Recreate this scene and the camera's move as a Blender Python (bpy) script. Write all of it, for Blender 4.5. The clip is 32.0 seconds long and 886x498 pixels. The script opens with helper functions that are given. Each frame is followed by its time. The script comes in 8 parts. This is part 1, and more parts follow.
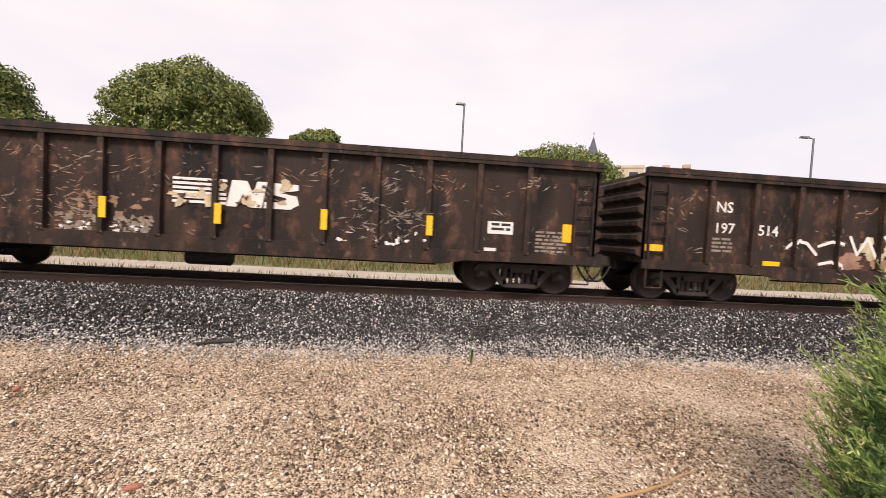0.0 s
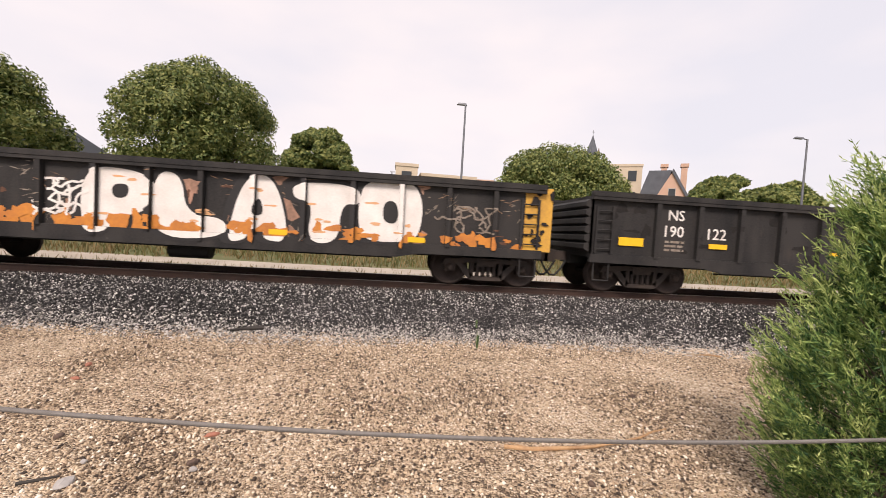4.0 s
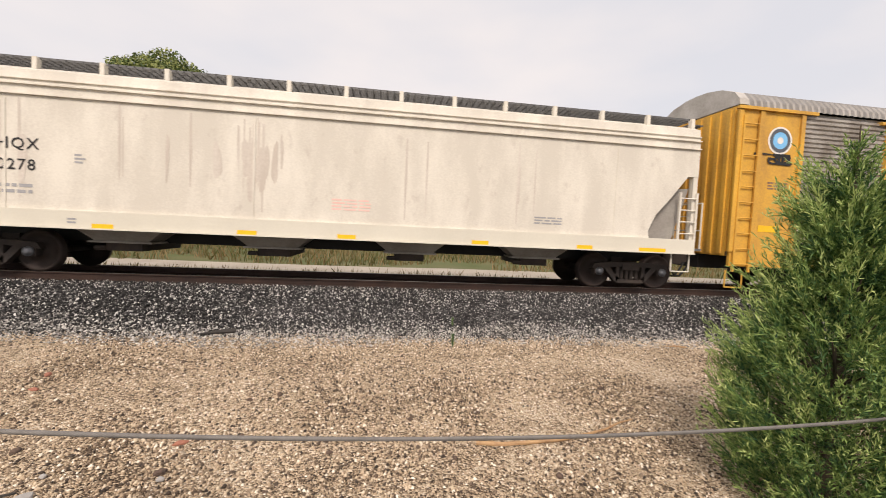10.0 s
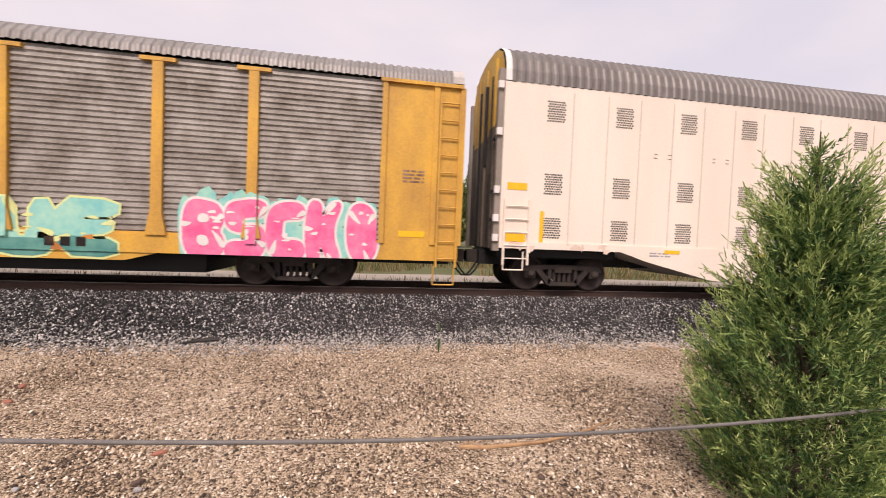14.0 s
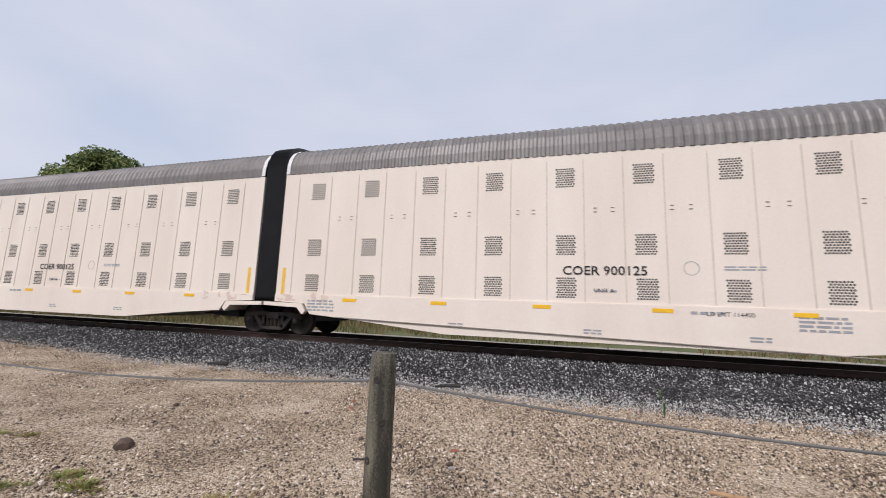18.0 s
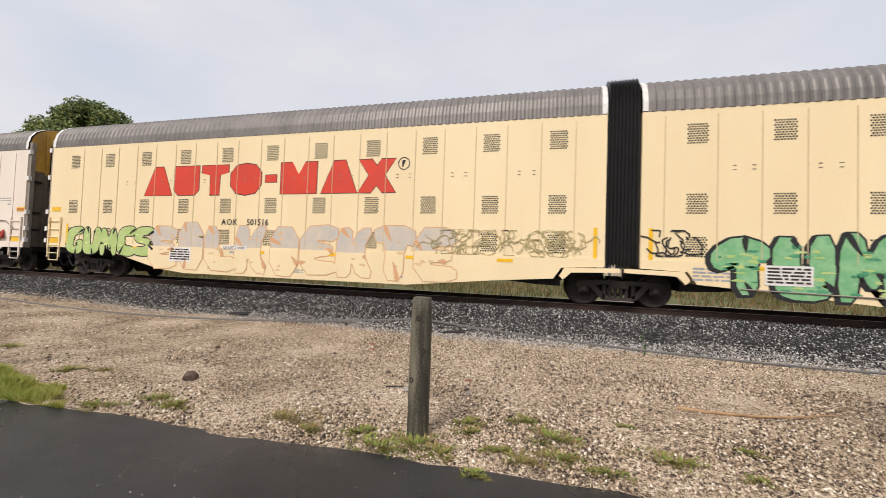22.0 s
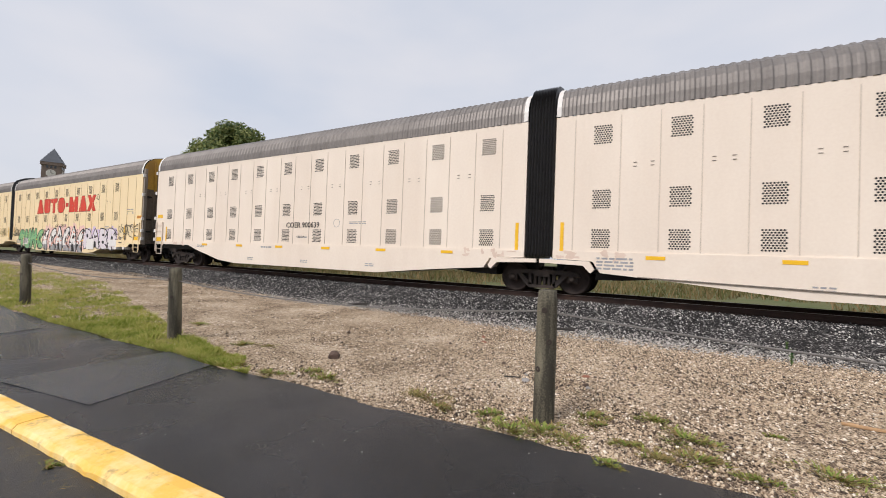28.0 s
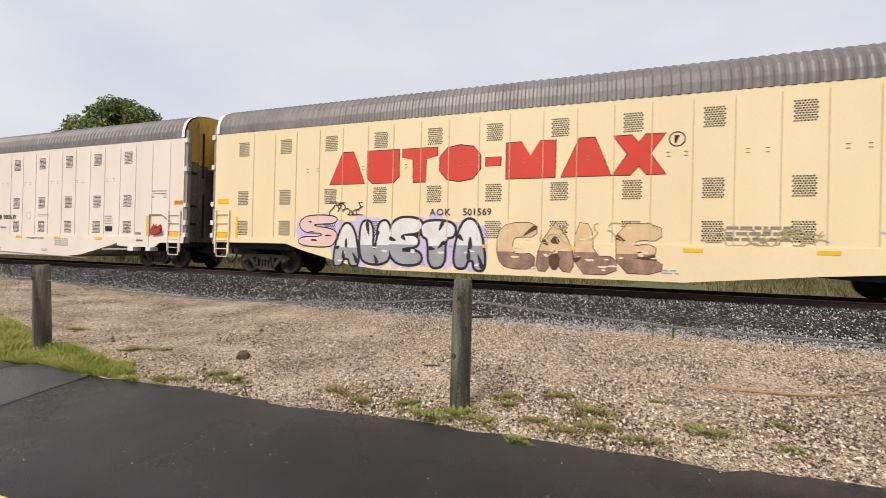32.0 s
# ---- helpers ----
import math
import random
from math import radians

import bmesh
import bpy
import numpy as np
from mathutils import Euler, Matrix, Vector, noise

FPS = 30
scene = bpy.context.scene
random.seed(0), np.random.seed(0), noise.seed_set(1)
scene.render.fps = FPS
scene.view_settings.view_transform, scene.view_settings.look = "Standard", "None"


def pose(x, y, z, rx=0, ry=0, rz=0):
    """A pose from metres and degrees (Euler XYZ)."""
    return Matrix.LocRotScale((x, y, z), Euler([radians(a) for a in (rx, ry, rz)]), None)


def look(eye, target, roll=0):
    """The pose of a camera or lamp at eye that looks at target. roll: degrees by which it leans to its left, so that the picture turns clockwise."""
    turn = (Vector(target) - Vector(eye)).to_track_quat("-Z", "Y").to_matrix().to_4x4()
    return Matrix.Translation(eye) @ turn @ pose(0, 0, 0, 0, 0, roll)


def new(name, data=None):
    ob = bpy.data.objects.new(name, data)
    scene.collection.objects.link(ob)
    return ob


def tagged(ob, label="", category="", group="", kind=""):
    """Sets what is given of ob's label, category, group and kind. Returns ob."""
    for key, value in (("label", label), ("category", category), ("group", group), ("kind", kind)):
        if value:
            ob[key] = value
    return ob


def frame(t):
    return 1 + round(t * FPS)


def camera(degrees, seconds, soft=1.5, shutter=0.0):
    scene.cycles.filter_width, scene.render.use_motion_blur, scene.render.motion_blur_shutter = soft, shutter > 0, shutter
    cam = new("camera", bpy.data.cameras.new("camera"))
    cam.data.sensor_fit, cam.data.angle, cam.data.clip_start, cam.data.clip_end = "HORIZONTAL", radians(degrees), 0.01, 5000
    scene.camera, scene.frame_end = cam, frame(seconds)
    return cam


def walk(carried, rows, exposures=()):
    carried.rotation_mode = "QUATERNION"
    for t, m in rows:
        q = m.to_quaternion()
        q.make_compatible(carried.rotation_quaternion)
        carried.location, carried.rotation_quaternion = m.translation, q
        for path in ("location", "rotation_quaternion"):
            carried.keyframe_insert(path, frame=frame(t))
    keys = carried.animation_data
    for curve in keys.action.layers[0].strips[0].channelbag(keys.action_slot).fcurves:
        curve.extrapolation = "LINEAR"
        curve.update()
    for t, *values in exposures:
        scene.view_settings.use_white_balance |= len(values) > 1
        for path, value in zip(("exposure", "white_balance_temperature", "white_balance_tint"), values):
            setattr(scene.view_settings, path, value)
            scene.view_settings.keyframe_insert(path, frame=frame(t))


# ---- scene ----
cam = camera(96.6, 32.0, soft=0.3, shutter=0.15)

PATH = [
    (0, (0.051, 0.081, 1.908), (0.221, 2.072, 1.833), 3.2),
    (0.5, (0.031, -0.142, 1.91), (0.205, 1.849, 1.844), 3.1),
    (1, (-0.038, -0.316, 1.928), (0.175, 1.671, 1.865), 3.6),
    (1.5, (-0.122, -0.398, 1.886), (0.157, 1.581, 1.821), 3.7),
    (2, (-0.194, -0.45, 1.873), (0.133, 1.521, 1.792), 4.4),
    (2.5, (-0.137, -0.482, 1.861), (0.177, 1.492, 1.785), 4.6),
    (4.5, (-0.177, -0.623, 1.919), (-0.023, 1.369, 1.826), 3.1),
    (5, (-0.152, -0.641, 1.917), (0.083, 1.342, 1.81), 2.6),
    (5.5, (-0.134, -0.646, 1.926), (0.188, 1.325, 1.812), 2.3),
    (6, (-0.103, -0.647, 1.932), (0.274, 1.313, 1.813), 2.1),
    (6.5, (-0.095, -0.626, 1.936), (0.296, 1.331, 1.801), 2.3),
    (7, (-0.062, -0.603, 1.932), (0.33, 1.354, 1.794), 2.3),
    (7.5, (-0.085, -0.592, 1.947), (0.298, 1.366, 1.806), 2.5),
    (8, (-0.069, -0.596, 1.944), (0.309, 1.363, 1.81), 2.7),
    (8.5, (-0.064, -0.605, 1.949), (0.308, 1.356, 1.824), 2.8),
    (9, (-0.065, -0.613, 1.957), (0.292, 1.351, 1.841), 2.9),
    (9.5, (-0.078, -0.618, 1.95), (0.242, 1.354, 1.843), 2.8),
    (10, (-0.1, -0.636, 1.96), (0.181, 1.342, 1.86), 2.7),
    (10.5, (-0.1, -0.637, 1.961), (0.158, 1.344, 1.863), 2.5),
    (11, (-0.053, -0.665, 1.931), (0.202, 1.318, 1.851), 2.2),
    (11.5, (-0.044, -0.65, 1.957), (0.228, 1.33, 1.868), 2.4),
    (12, (-0.051, -0.648, 1.974), (0.239, 1.328, 1.882), 2.5),
    (12.5, (-0.048, -0.646, 1.977), (0.26, 1.328, 1.885), 2.6),
    (13, (-0.044, -0.662, 1.961), (0.27, 1.311, 1.876), 2.6),
    (13.5, (-0.052, -0.667, 1.968), (0.269, 1.305, 1.882), 2.6),
    (14, (-0.038, -0.689, 1.952), (0.295, 1.282, 1.886), 2.3),
    (14.5, (-0.026, -0.705, 1.952), (0.323, 1.264, 1.927), 1.9),
    (15, (-0.153, -0.777, 1.959), (0.234, 1.185, 2.004), 1.4),
    (15.5, (-0.226, -0.875, 1.953), (0.127, 1.088, 2.101), 0.4),
    (17.5, (-0.592, -1.735, 1.713), (-1.015, 0.197, 2.011), 1.5),
    (18, (-0.568, -1.854, 1.703), (-1.142, 0.04, 1.987), 2.0),
    (18.5, (-0.533, -1.886, 1.688), (-1.071, 0.025, 1.932), 1.4),
    (19, (-0.467, -1.851, 1.678), (-0.782, 0.113, 1.886), 0.2),
    (19.5, (-0.377, -1.856, 1.683), (-0.464, 0.134, 1.863), -0.8),
    (20, (-0.294, -1.891, 1.685), (-0.27, 0.103, 1.84), -1.4),
    (20.5, (-0.299, -1.969, 1.677), (-0.322, 0.026, 1.818), -0.8),
    (21, (-0.5, -2.138, 1.661), (-0.686, -0.15, 1.779), 0.1),
    (21.5, (-0.707, -2.353, 1.661), (-1.097, -0.393, 1.749), 1.4),
    (22, (-0.715, -2.581, 1.675), (-1.246, -0.654, 1.738), 2.0),
    (22.5, (-0.674, -2.714, 1.646), (-1.206, -0.786, 1.7), 2.2),
    (23, (-0.751, -2.769, 1.628), (-1.16, -0.812, 1.686), 1.9),
    (23.5, (-0.81, -2.794, 1.667), (-1.108, -0.817, 1.703), 1.3),
    (24, (-0.803, -2.862, 1.664), (-1.156, -0.894, 1.707), 1.3),
    (24.5, (-0.813, -2.938, 1.664), (-1.43, -1.036, 1.709), 2.0),
    (26.5, (-0.987, -3.01, 1.622), (-2.341, -1.539, 1.646), 2.9),
    (27, (-0.908, -2.883, 1.614), (-1.817, -1.101, 1.624), 2.1),
    (27.5, (-0.881, -2.873, 1.624), (-1.673, -1.036, 1.648), 1.5),
    (28, (-0.927, -2.921, 1.628), (-1.893, -1.169, 1.663), 2.1),
    (28.5, (-0.962, -2.935, 1.618), (-2.026, -1.242, 1.646), 2.5),
    (29, (-0.968, -2.921, 1.612), (-2.053, -1.242, 1.626), 2.5),
    (29.5, (-0.961, -2.915, 1.615), (-2.037, -1.23, 1.619), 2.3),
    (30, (-0.953, -2.908, 1.618), (-1.996, -1.202, 1.621), 2.3),
    (30.5, (-0.952, -2.908, 1.616), (-1.906, -1.15, 1.625), 2.1),
    (31, (-0.9, -2.875, 1.613), (-1.705, -1.045, 1.629), 1.8),
    (31.5, (-0.839, -2.85, 1.616), (-1.482, -0.956, 1.632), 1.5),
    (32, (-0.855, -2.859, 1.608), (-1.474, -0.957, 1.616), 1.4),
]
walk(cam, [(t, look(eye, target, roll)) for t, eye, target, roll in PATH],
     [(0, 0.58, 7150, 22), (2.5, 0.56, 7150, 22), (5.5, 0.52, 7050, 19), (8, 0.46, 7100, 16), (10, 0.41, 7100, 16), (11, 0.42, 7150, 17), (13, 0.42, 7050, 22), (14.4, 0.36, 7050, 27), (15.5, 0.36, 7000, 24), (17, 0.18, 6350, 16), (18, 0.10, 5950, 15), (19, 0.08, 6050, 15), (20, 0.19, 6400, 13), (21, 0.24, 6500, 13), (24.5, 0.26, 6450, 13), (27, 0.21, 6350, 13), (30, 0.18, 6300, 13), (32, 0.26, 6450, 13)])

# ---- world and light ----
world = bpy.data.worlds.new("world")
scene.world = world
world.use_nodes = True
wn = world.node_tree.nodes
wl = world.node_tree.links
wn.clear()
w_out = wn.new("ShaderNodeOutputWorld")
w_bg = wn.new("ShaderNodeBackground")
w_sky = wn.new("ShaderNodeTexSky")
w_sky.sky_type = "NISHITA"
w_sky.sun_disc = False
w_sky.sun_elevation = radians(48)
w_sky.sun_rotation = radians(200)
w_sky.air_density, w_sky.dust_density, w_sky.ozone_density = 1.2, 3.0, 1.0
w_tex = wn.new("ShaderNodeTexCoord")
w_map = wn.new("ShaderNodeMapping")
w_map.inputs["Scale"].default_value = (1.0, 1.0, 2.6)
w_noise = wn.new("ShaderNodeTexNoise")
w_noise.inputs["Scale"].default_value = 2.3
w_noise.inputs["Detail"].default_value = 4.0
w_noise.inputs["Roughness"].default_value = 0.45
w_ramp = wn.new("ShaderNodeValToRGB")
w_ramp.color_ramp.elements[0].position, w_ramp.color_ramp.elements[0].color = 0.32, (0.70, 0.75, 0.825, 1)
w_ramp.color_ramp.elements[1].position, w_ramp.color_ramp.elements[1].color = 0.62, (0.845, 0.848, 0.868, 1)
w_mul = wn.new("ShaderNodeVectorMath")
w_mul.operation = "SCALE"
w_mul.inputs["Scale"].default_value = 8.6
w_mix = wn.new("ShaderNodeMix")
w_mix.data_type = "RGBA"
w_mix.inputs["Factor"].default_value = 0.88
wl.new(w_tex.outputs["Generated"], w_map.inputs["Vector"])
wl.new(w_map.outputs["Vector"], w_noise.inputs["Vector"])
wl.new(w_noise.outputs["Fac"], w_ramp.inputs["Fac"])
wl.new(w_ramp.outputs["Color"], w_mul.inputs[0])
wl.new(w_sky.outputs["Color"], w_mix.inputs["A"])
wl.new(w_mul.outputs["Vector"], w_mix.inputs["B"])
wl.new(w_mix.outputs["Result"], w_bg.inputs["Color"])
wl.new(w_bg.outputs["Background"], w_out.inputs["Surface"])
w_bg.inputs["Strength"].default_value = 0.096

# a veiled sun behind the clouds, high over the camera's side of the track
sun = new("sun", bpy.data.lights.new("sun", "SUN"))
sun.data.energy, sun.data.angle, sun.data.color = 2.5, radians(20), (1.0, 0.95, 0.88)
sun.matrix_world = look((-6, -14, 20), (0, 4, 0))


# ---- materials ----
def mat(name, color, rough=0.7, metal=0.0, color2=None, scale=3.0, fine=60.0, amount=0.5, bump=0.15, spec=0.4, streak=0.0, random_tint=0.0):
    """A painted, stony or earthen surface: two tones mixed by a broad and a fine noise, with fine relief. streak: vertical run marks."""
    m = bpy.data.materials.new(name)
    m.use_nodes = True
    n, l = m.node_tree.nodes, m.node_tree.links
    b = n["Principled BSDF"]
    b.inputs["Roughness"].default_value = rough
    b.inputs["Metallic"].default_value = metal
    b.inputs["Specular IOR Level"].default_value = spec
    c2 = color2 or tuple(v * 0.72 for v in color)
    tex = n.new("ShaderNodeTexCoord")
    mp = n.new("ShaderNodeMapping")
    mp.inputs["Scale"].default_value = (1.0, 1.0, 1.0 - 0.93 * streak)
    l.new(tex.outputs["Object"], mp.inputs["Vector"])
    big, small = n.new("ShaderNodeTexNoise"), n.new("ShaderNodeTexNoise")
    big.inputs["Scale"].default_value, big.inputs["Detail"].default_value = scale, 5.0
    small.inputs["Scale"].default_value, small.inputs["Detail"].default_value = fine, 3.0
    l.new(mp.outputs["Vector"], big.inputs["Vector"])
    l.new(tex.outputs["Object"], small.inputs["Vector"])
    add = n.new("ShaderNodeMath")
    add.operation = "MULTIPLY_ADD"
    l.new(small.outputs["Fac"], add.inputs[0])
    add.inputs[1].default_value = 0.45
    l.new(big.outputs["Fac"], add.inputs[2])
    rng = n.new("ShaderNodeMapRange")
    l.new(add.outputs["Value"], rng.inputs["Value"])
    rng.inputs["From Min"].default_value, rng.inputs["From Max"].default_value = 0.52, 0.98
    rng.inputs["To Max"].default_value = amount * 2
    mix = n.new("ShaderNodeMix")
    mix.data_type, mix.clamp_factor = "RGBA", True
    l.new(rng.outputs["Result"], mix.inputs["Factor"])
    mix.inputs["A"].default_value, mix.inputs["B"].default_value = (*color, 1), (*c2, 1)
    last = mix.outputs["Result"]
    if random_tint:
        info, hsv, r2 = n.new("ShaderNodeObjectInfo"), n.new("ShaderNodeHueSaturation"), n.new("ShaderNodeMapRange")
        l.new(info.outputs["Random"], r2.inputs["Value"])
        r2.inputs["To Min"].default_value, r2.inputs["To Max"].default_value = 1 - random_tint, 1 + random_tint
        l.new(r2.outputs["Result"], hsv.inputs["Value"])
        l.new(last, hsv.inputs["Color"])
        last = hsv.outputs["Color"]
    l.new(last, b.inputs["Base Color"])
    if bump:
        bp = n.new("ShaderNodeBump")
        bp.inputs["Strength"].default_value, bp.inputs["Distance"].default_value = bump, 0.01
        l.new(small.outputs["Fac"], bp.inputs["Height"])
        l.new(bp.outputs["Normal"], b.inputs["Normal"])
    return m


def island_mat(name, colors, rough=0.85, bump=0.3, fine=90.0):
    """Loose pieces in one mesh: each island takes its own tone from a ramp of colours."""
    m = bpy.data.materials.new(name)
    m.use_nodes = True
    n, l = m.node_tree.nodes, m.node_tree.links
    b = n["Principled BSDF"]
    b.inputs["Roughness"].default_value = rough
    geo, ramp = n.new("ShaderNodeNewGeometry"), n.new("ShaderNodeValToRGB")
    l.new(geo.outputs["Random Per Island"], ramp.inputs["Fac"])
    els = ramp.color_ramp.elements
    while len(els) < len(colors):
        els.new(0.5)
    for e, (p, c) in zip(els, colors):
        e.position, e.color = p, (*c, 1)
    tex, small = n.new("ShaderNodeTexCoord"), n.new("ShaderNodeTexNoise")
    small.inputs["Scale"].default_value = fine
    l.new(tex.outputs["Object"], small.inputs["Vector"])
    hsv, r2 = n.new("ShaderNodeHueSaturation"), n.new("ShaderNodeMapRange")
    l.new(small.outputs["Fac"], r2.inputs["Value"])
    r2.inputs["To Min"].default_value, r2.inputs["To Max"].default_value = 0.65, 1.35
    l.new(r2.outputs["Result"], hsv.inputs["Value"])
    l.new(ramp.outputs["Color"], hsv.inputs["Color"])
    l.new(hsv.outputs["Color"], b.inputs["Base Color"])
    bp = n.new("ShaderNodeBump")
    bp.inputs["Strength"].default_value, bp.inputs["Distance"].default_value = bump, 0.01
    l.new(small.outputs["Fac"], bp.inputs["Height"])
    l.new(bp.outputs["Normal"], b.inputs["Normal"])
    return m


M = {}
M["grass"] = mat("grass blades", (0.15, 0.23, 0.035), 0.8, color2=(0.24, 0.28, 0.07), scale=2, fine=25, amount=0.5, bump=0.2)
M["field"] = mat("rough field", (0.085, 0.105, 0.034), 0.95, color2=(0.15, 0.135, 0.065), scale=0.35, fine=14, amount=0.5, bump=0.6)
M["cable"] = mat("galvanised wire rope", (0.22, 0.205, 0.19), 0.6, 0.35, scale=20, fine=120, bump=0.3)
M["rail"] = mat("rusty rail steel", (0.066, 0.038, 0.029), 0.75, 0.25, color2=(0.036, 0.023, 0.020), scale=2, fine=40, bump=0.3)
M["railhead"] = mat("worn rail head", (0.20, 0.17, 0.15), 0.35, 0.8, scale=4, fine=60, bump=0.1)
M["tie"] = mat("creosoted tie", (0.055, 0.042, 0.034), 0.9, scale=4, fine=50, bump=0.5)
M["steel"] = mat("grimy truck steel", (0.030, 0.025, 0.023), 0.75, 0.15, color2=(0.062, 0.046, 0.038), scale=3, fine=30, bump=0.3)
M["wheel"] = mat("rusty wheel steel", (0.055, 0.039, 0.034), 0.65, 0.35, color2=(0.030, 0.023, 0.020), scale=4, fine=40, bump=0.15)
M["black"] = mat("black rubber and grime", (0.009, 0.009, 0.0095), 0.65, scale=5, fine=60, bump=0.2)
M["hopper"] = mat("pale grey-cream paint", (0.66, 0.63, 0.54), 0.55, color2=(0.56, 0.53, 0.45), scale=0.9, fine=20, amount=0.35, bump=0.06, streak=0.6)
M["grate"] = mat("walkway grating", (0.16, 0.16, 0.16), 0.6, 0.4, scale=10, fine=80, bump=0.4)
M["coer"] = mat("off-white car paint", (0.82, 0.725, 0.62), 0.5, color2=(0.71, 0.60, 0.50), scale=0.9, fine=15, amount=0.35, bump=0.05, streak=0.85)
M["aok"] = mat("cream-yellow car paint", (0.85, 0.69, 0.425), 0.5, color2=(0.77, 0.605, 0.36), scale=0.7, fine=15, amount=0.35, bump=0.05, streak=0.85)
M["roof"] = mat("weathered zinc roof", (0.23, 0.21, 0.195), 0.55, 0.5, color2=(0.155, 0.14, 0.13), scale=1.4, fine=12, amount=0.5, bump=0.1, streak=0.3)
M["rackgrey"] = mat("dirty galvanised panel", (0.43, 0.40, 0.365), 0.55, 0.25, color2=(0.215, 0.185, 0.155), scale=2.4, fine=22, amount=0.55, bump=0.12, streak=0.2)
M["rackyel"] = mat("yellow rack paint", (0.70, 0.39, 0.055), 0.55, color2=(0.44, 0.235, 0.055), scale=1.5, fine=22, amount=0.5, bump=0.08, streak=0.6)
M["yellow"] = mat("reflective yellow tape", (0.86, 0.50, 0.02), 0.4, scale=8, fine=60, bump=0.03, amount=0.2)
M["bellows"] = mat("black ribbed bellows", (0.020, 0.019, 0.019), 0.42, scale=3, fine=30, bump=0.1)
M["red"] = mat("red lettering paint", (0.66, 0.050, 0.022), 0.55, color2=(0.54, 0.05, 0.028), scale=1.2, fine=18, amount=0.4, bump=0.04)
M["white"] = mat("white paint", (0.78, 0.76, 0.73), 0.6, color2=(0.60, 0.56, 0.52), scale=2, fine=25, amount=0.4, bump=0.05)
M["ink"] = mat("black lettering", (0.022, 0.021, 0.022), 0.6, scale=5, fine=50, bump=0.03)
M["grey"] = mat("grey spray paint", (0.38, 0.38, 0.39), 0.6, scale=1.5, fine=20, bump=0.03)
M["green"] = mat("green spray paint", (0.10, 0.56, 0.24), 0.55, color2=(0.05, 0.48, 0.22), scale=2, fine=12, bump=0.03)
M["dkgreen"] = mat("dark green spray paint", (0.035, 0.20, 0.09), 0.6, color2=(0.10, 0.34, 0.19), scale=3, fine=10, bump=0.03)
M["lime"] = mat("pale green spray paint", (0.36, 0.50, 0.15), 0.6, color2=(0.50, 0.58, 0.25), scale=2, fine=12, bump=0.03)
M["teal"] = mat("turquoise spray paint", (0.16, 0.52, 0.50), 0.6, color2=(0.36, 0.66, 0.52), scale=3, fine=9, bump=0.03)
M["deepteal"] = mat("deep teal spray paint", (0.05, 0.22, 0.20), 0.6, color2=(0.12, 0.34, 0.28), scale=3, fine=9, bump=0.03)
M["paleyel"] = mat("pale yellow spray paint", (0.72, 0.72, 0.28), 0.6, color2=(0.58, 0.70, 0.36), scale=3, fine=9, bump=0.03)
M["pink"] = mat("pink spray paint", (0.78, 0.11, 0.28), 0.6, color2=(0.80, 0.26, 0.42), scale=3, fine=9, bump=0.03)
M["blue"] = mat("blue spray paint", (0.12, 0.38, 0.72), 0.6, color2=(0.22, 0.52, 0.80), scale=3, fine=9, bump=0.03)
M["capblue"] = mat("bright blue plastic", (0.22, 0.56, 0.74), 0.5, scale=6, fine=40, amount=0.2, bump=0.02)
M["peach"] = mat("faded peach spray paint", (0.68, 0.36, 0.17), 0.6, color2=(0.62, 0.36, 0.20), scale=3, fine=9, bump=0.03)
M["lilac"] = mat("lilac spray paint", (0.55, 0.45, 0.66), 0.6, color2=(0.66, 0.54, 0.66), scale=3, fine=9, bump=0.03)
M["orange"] = mat("orange primer", (0.62, 0.24, 0.04), 0.6, color2=(0.40, 0.14, 0.04), scale=2, fine=14, bump=0.06)
M["stone"] = mat("buff limestone", (0.56, 0.47, 0.36), 0.85, scale=0.3, fine=6, amount=0.3, bump=0.2)
M["brick"] = mat("pinkish brick", (0.42, 0.25, 0.18), 0.85, scale=0.3, fine=6, amount=0.4, bump=0.2)
M["slate"] = mat("grey slate", (0.10, 0.11, 0.13), 0.7, scale=0.8, fine=8, bump=0.2)
M["glass"] = mat("dark window glass", (0.03, 0.035, 0.04), 0.12, spec=0.6, scale=1, fine=5, amount=0.1, bump=0)
M["lamp"] = mat("galvanised lamp post", (0.20, 0.21, 0.23), 0.5, 0.6, scale=3, fine=40, bump=0.05)
M["bark"] = mat("grey-brown bark", (0.10, 0.075, 0.055), 0.95, scale=6, fine=40, bump=0.8, streak=0.6)
M["pebble"] = island_mat("mixed gravel stones", [(0.0, (0.03, 0.021, 0.016)), (0.24, (0.14, 0.098, 0.068)), (0.48, (0.43, 0.32, 0.215)), (0.84, (0.60, 0.48, 0.345)), (1.0, (0.86, 0.78, 0.67))])
M["ballaststone"] = island_mat("mixed ballast stones", [(0.0, (0.006, 0.0055, 0.006)), (0.50, (0.017, 0.016, 0.0165)), (0.70, (0.070, 0.066, 0.063)), (0.86, (0.32, 0.305, 0.29)), (1.0, (0.70, 0.675, 0.64))])


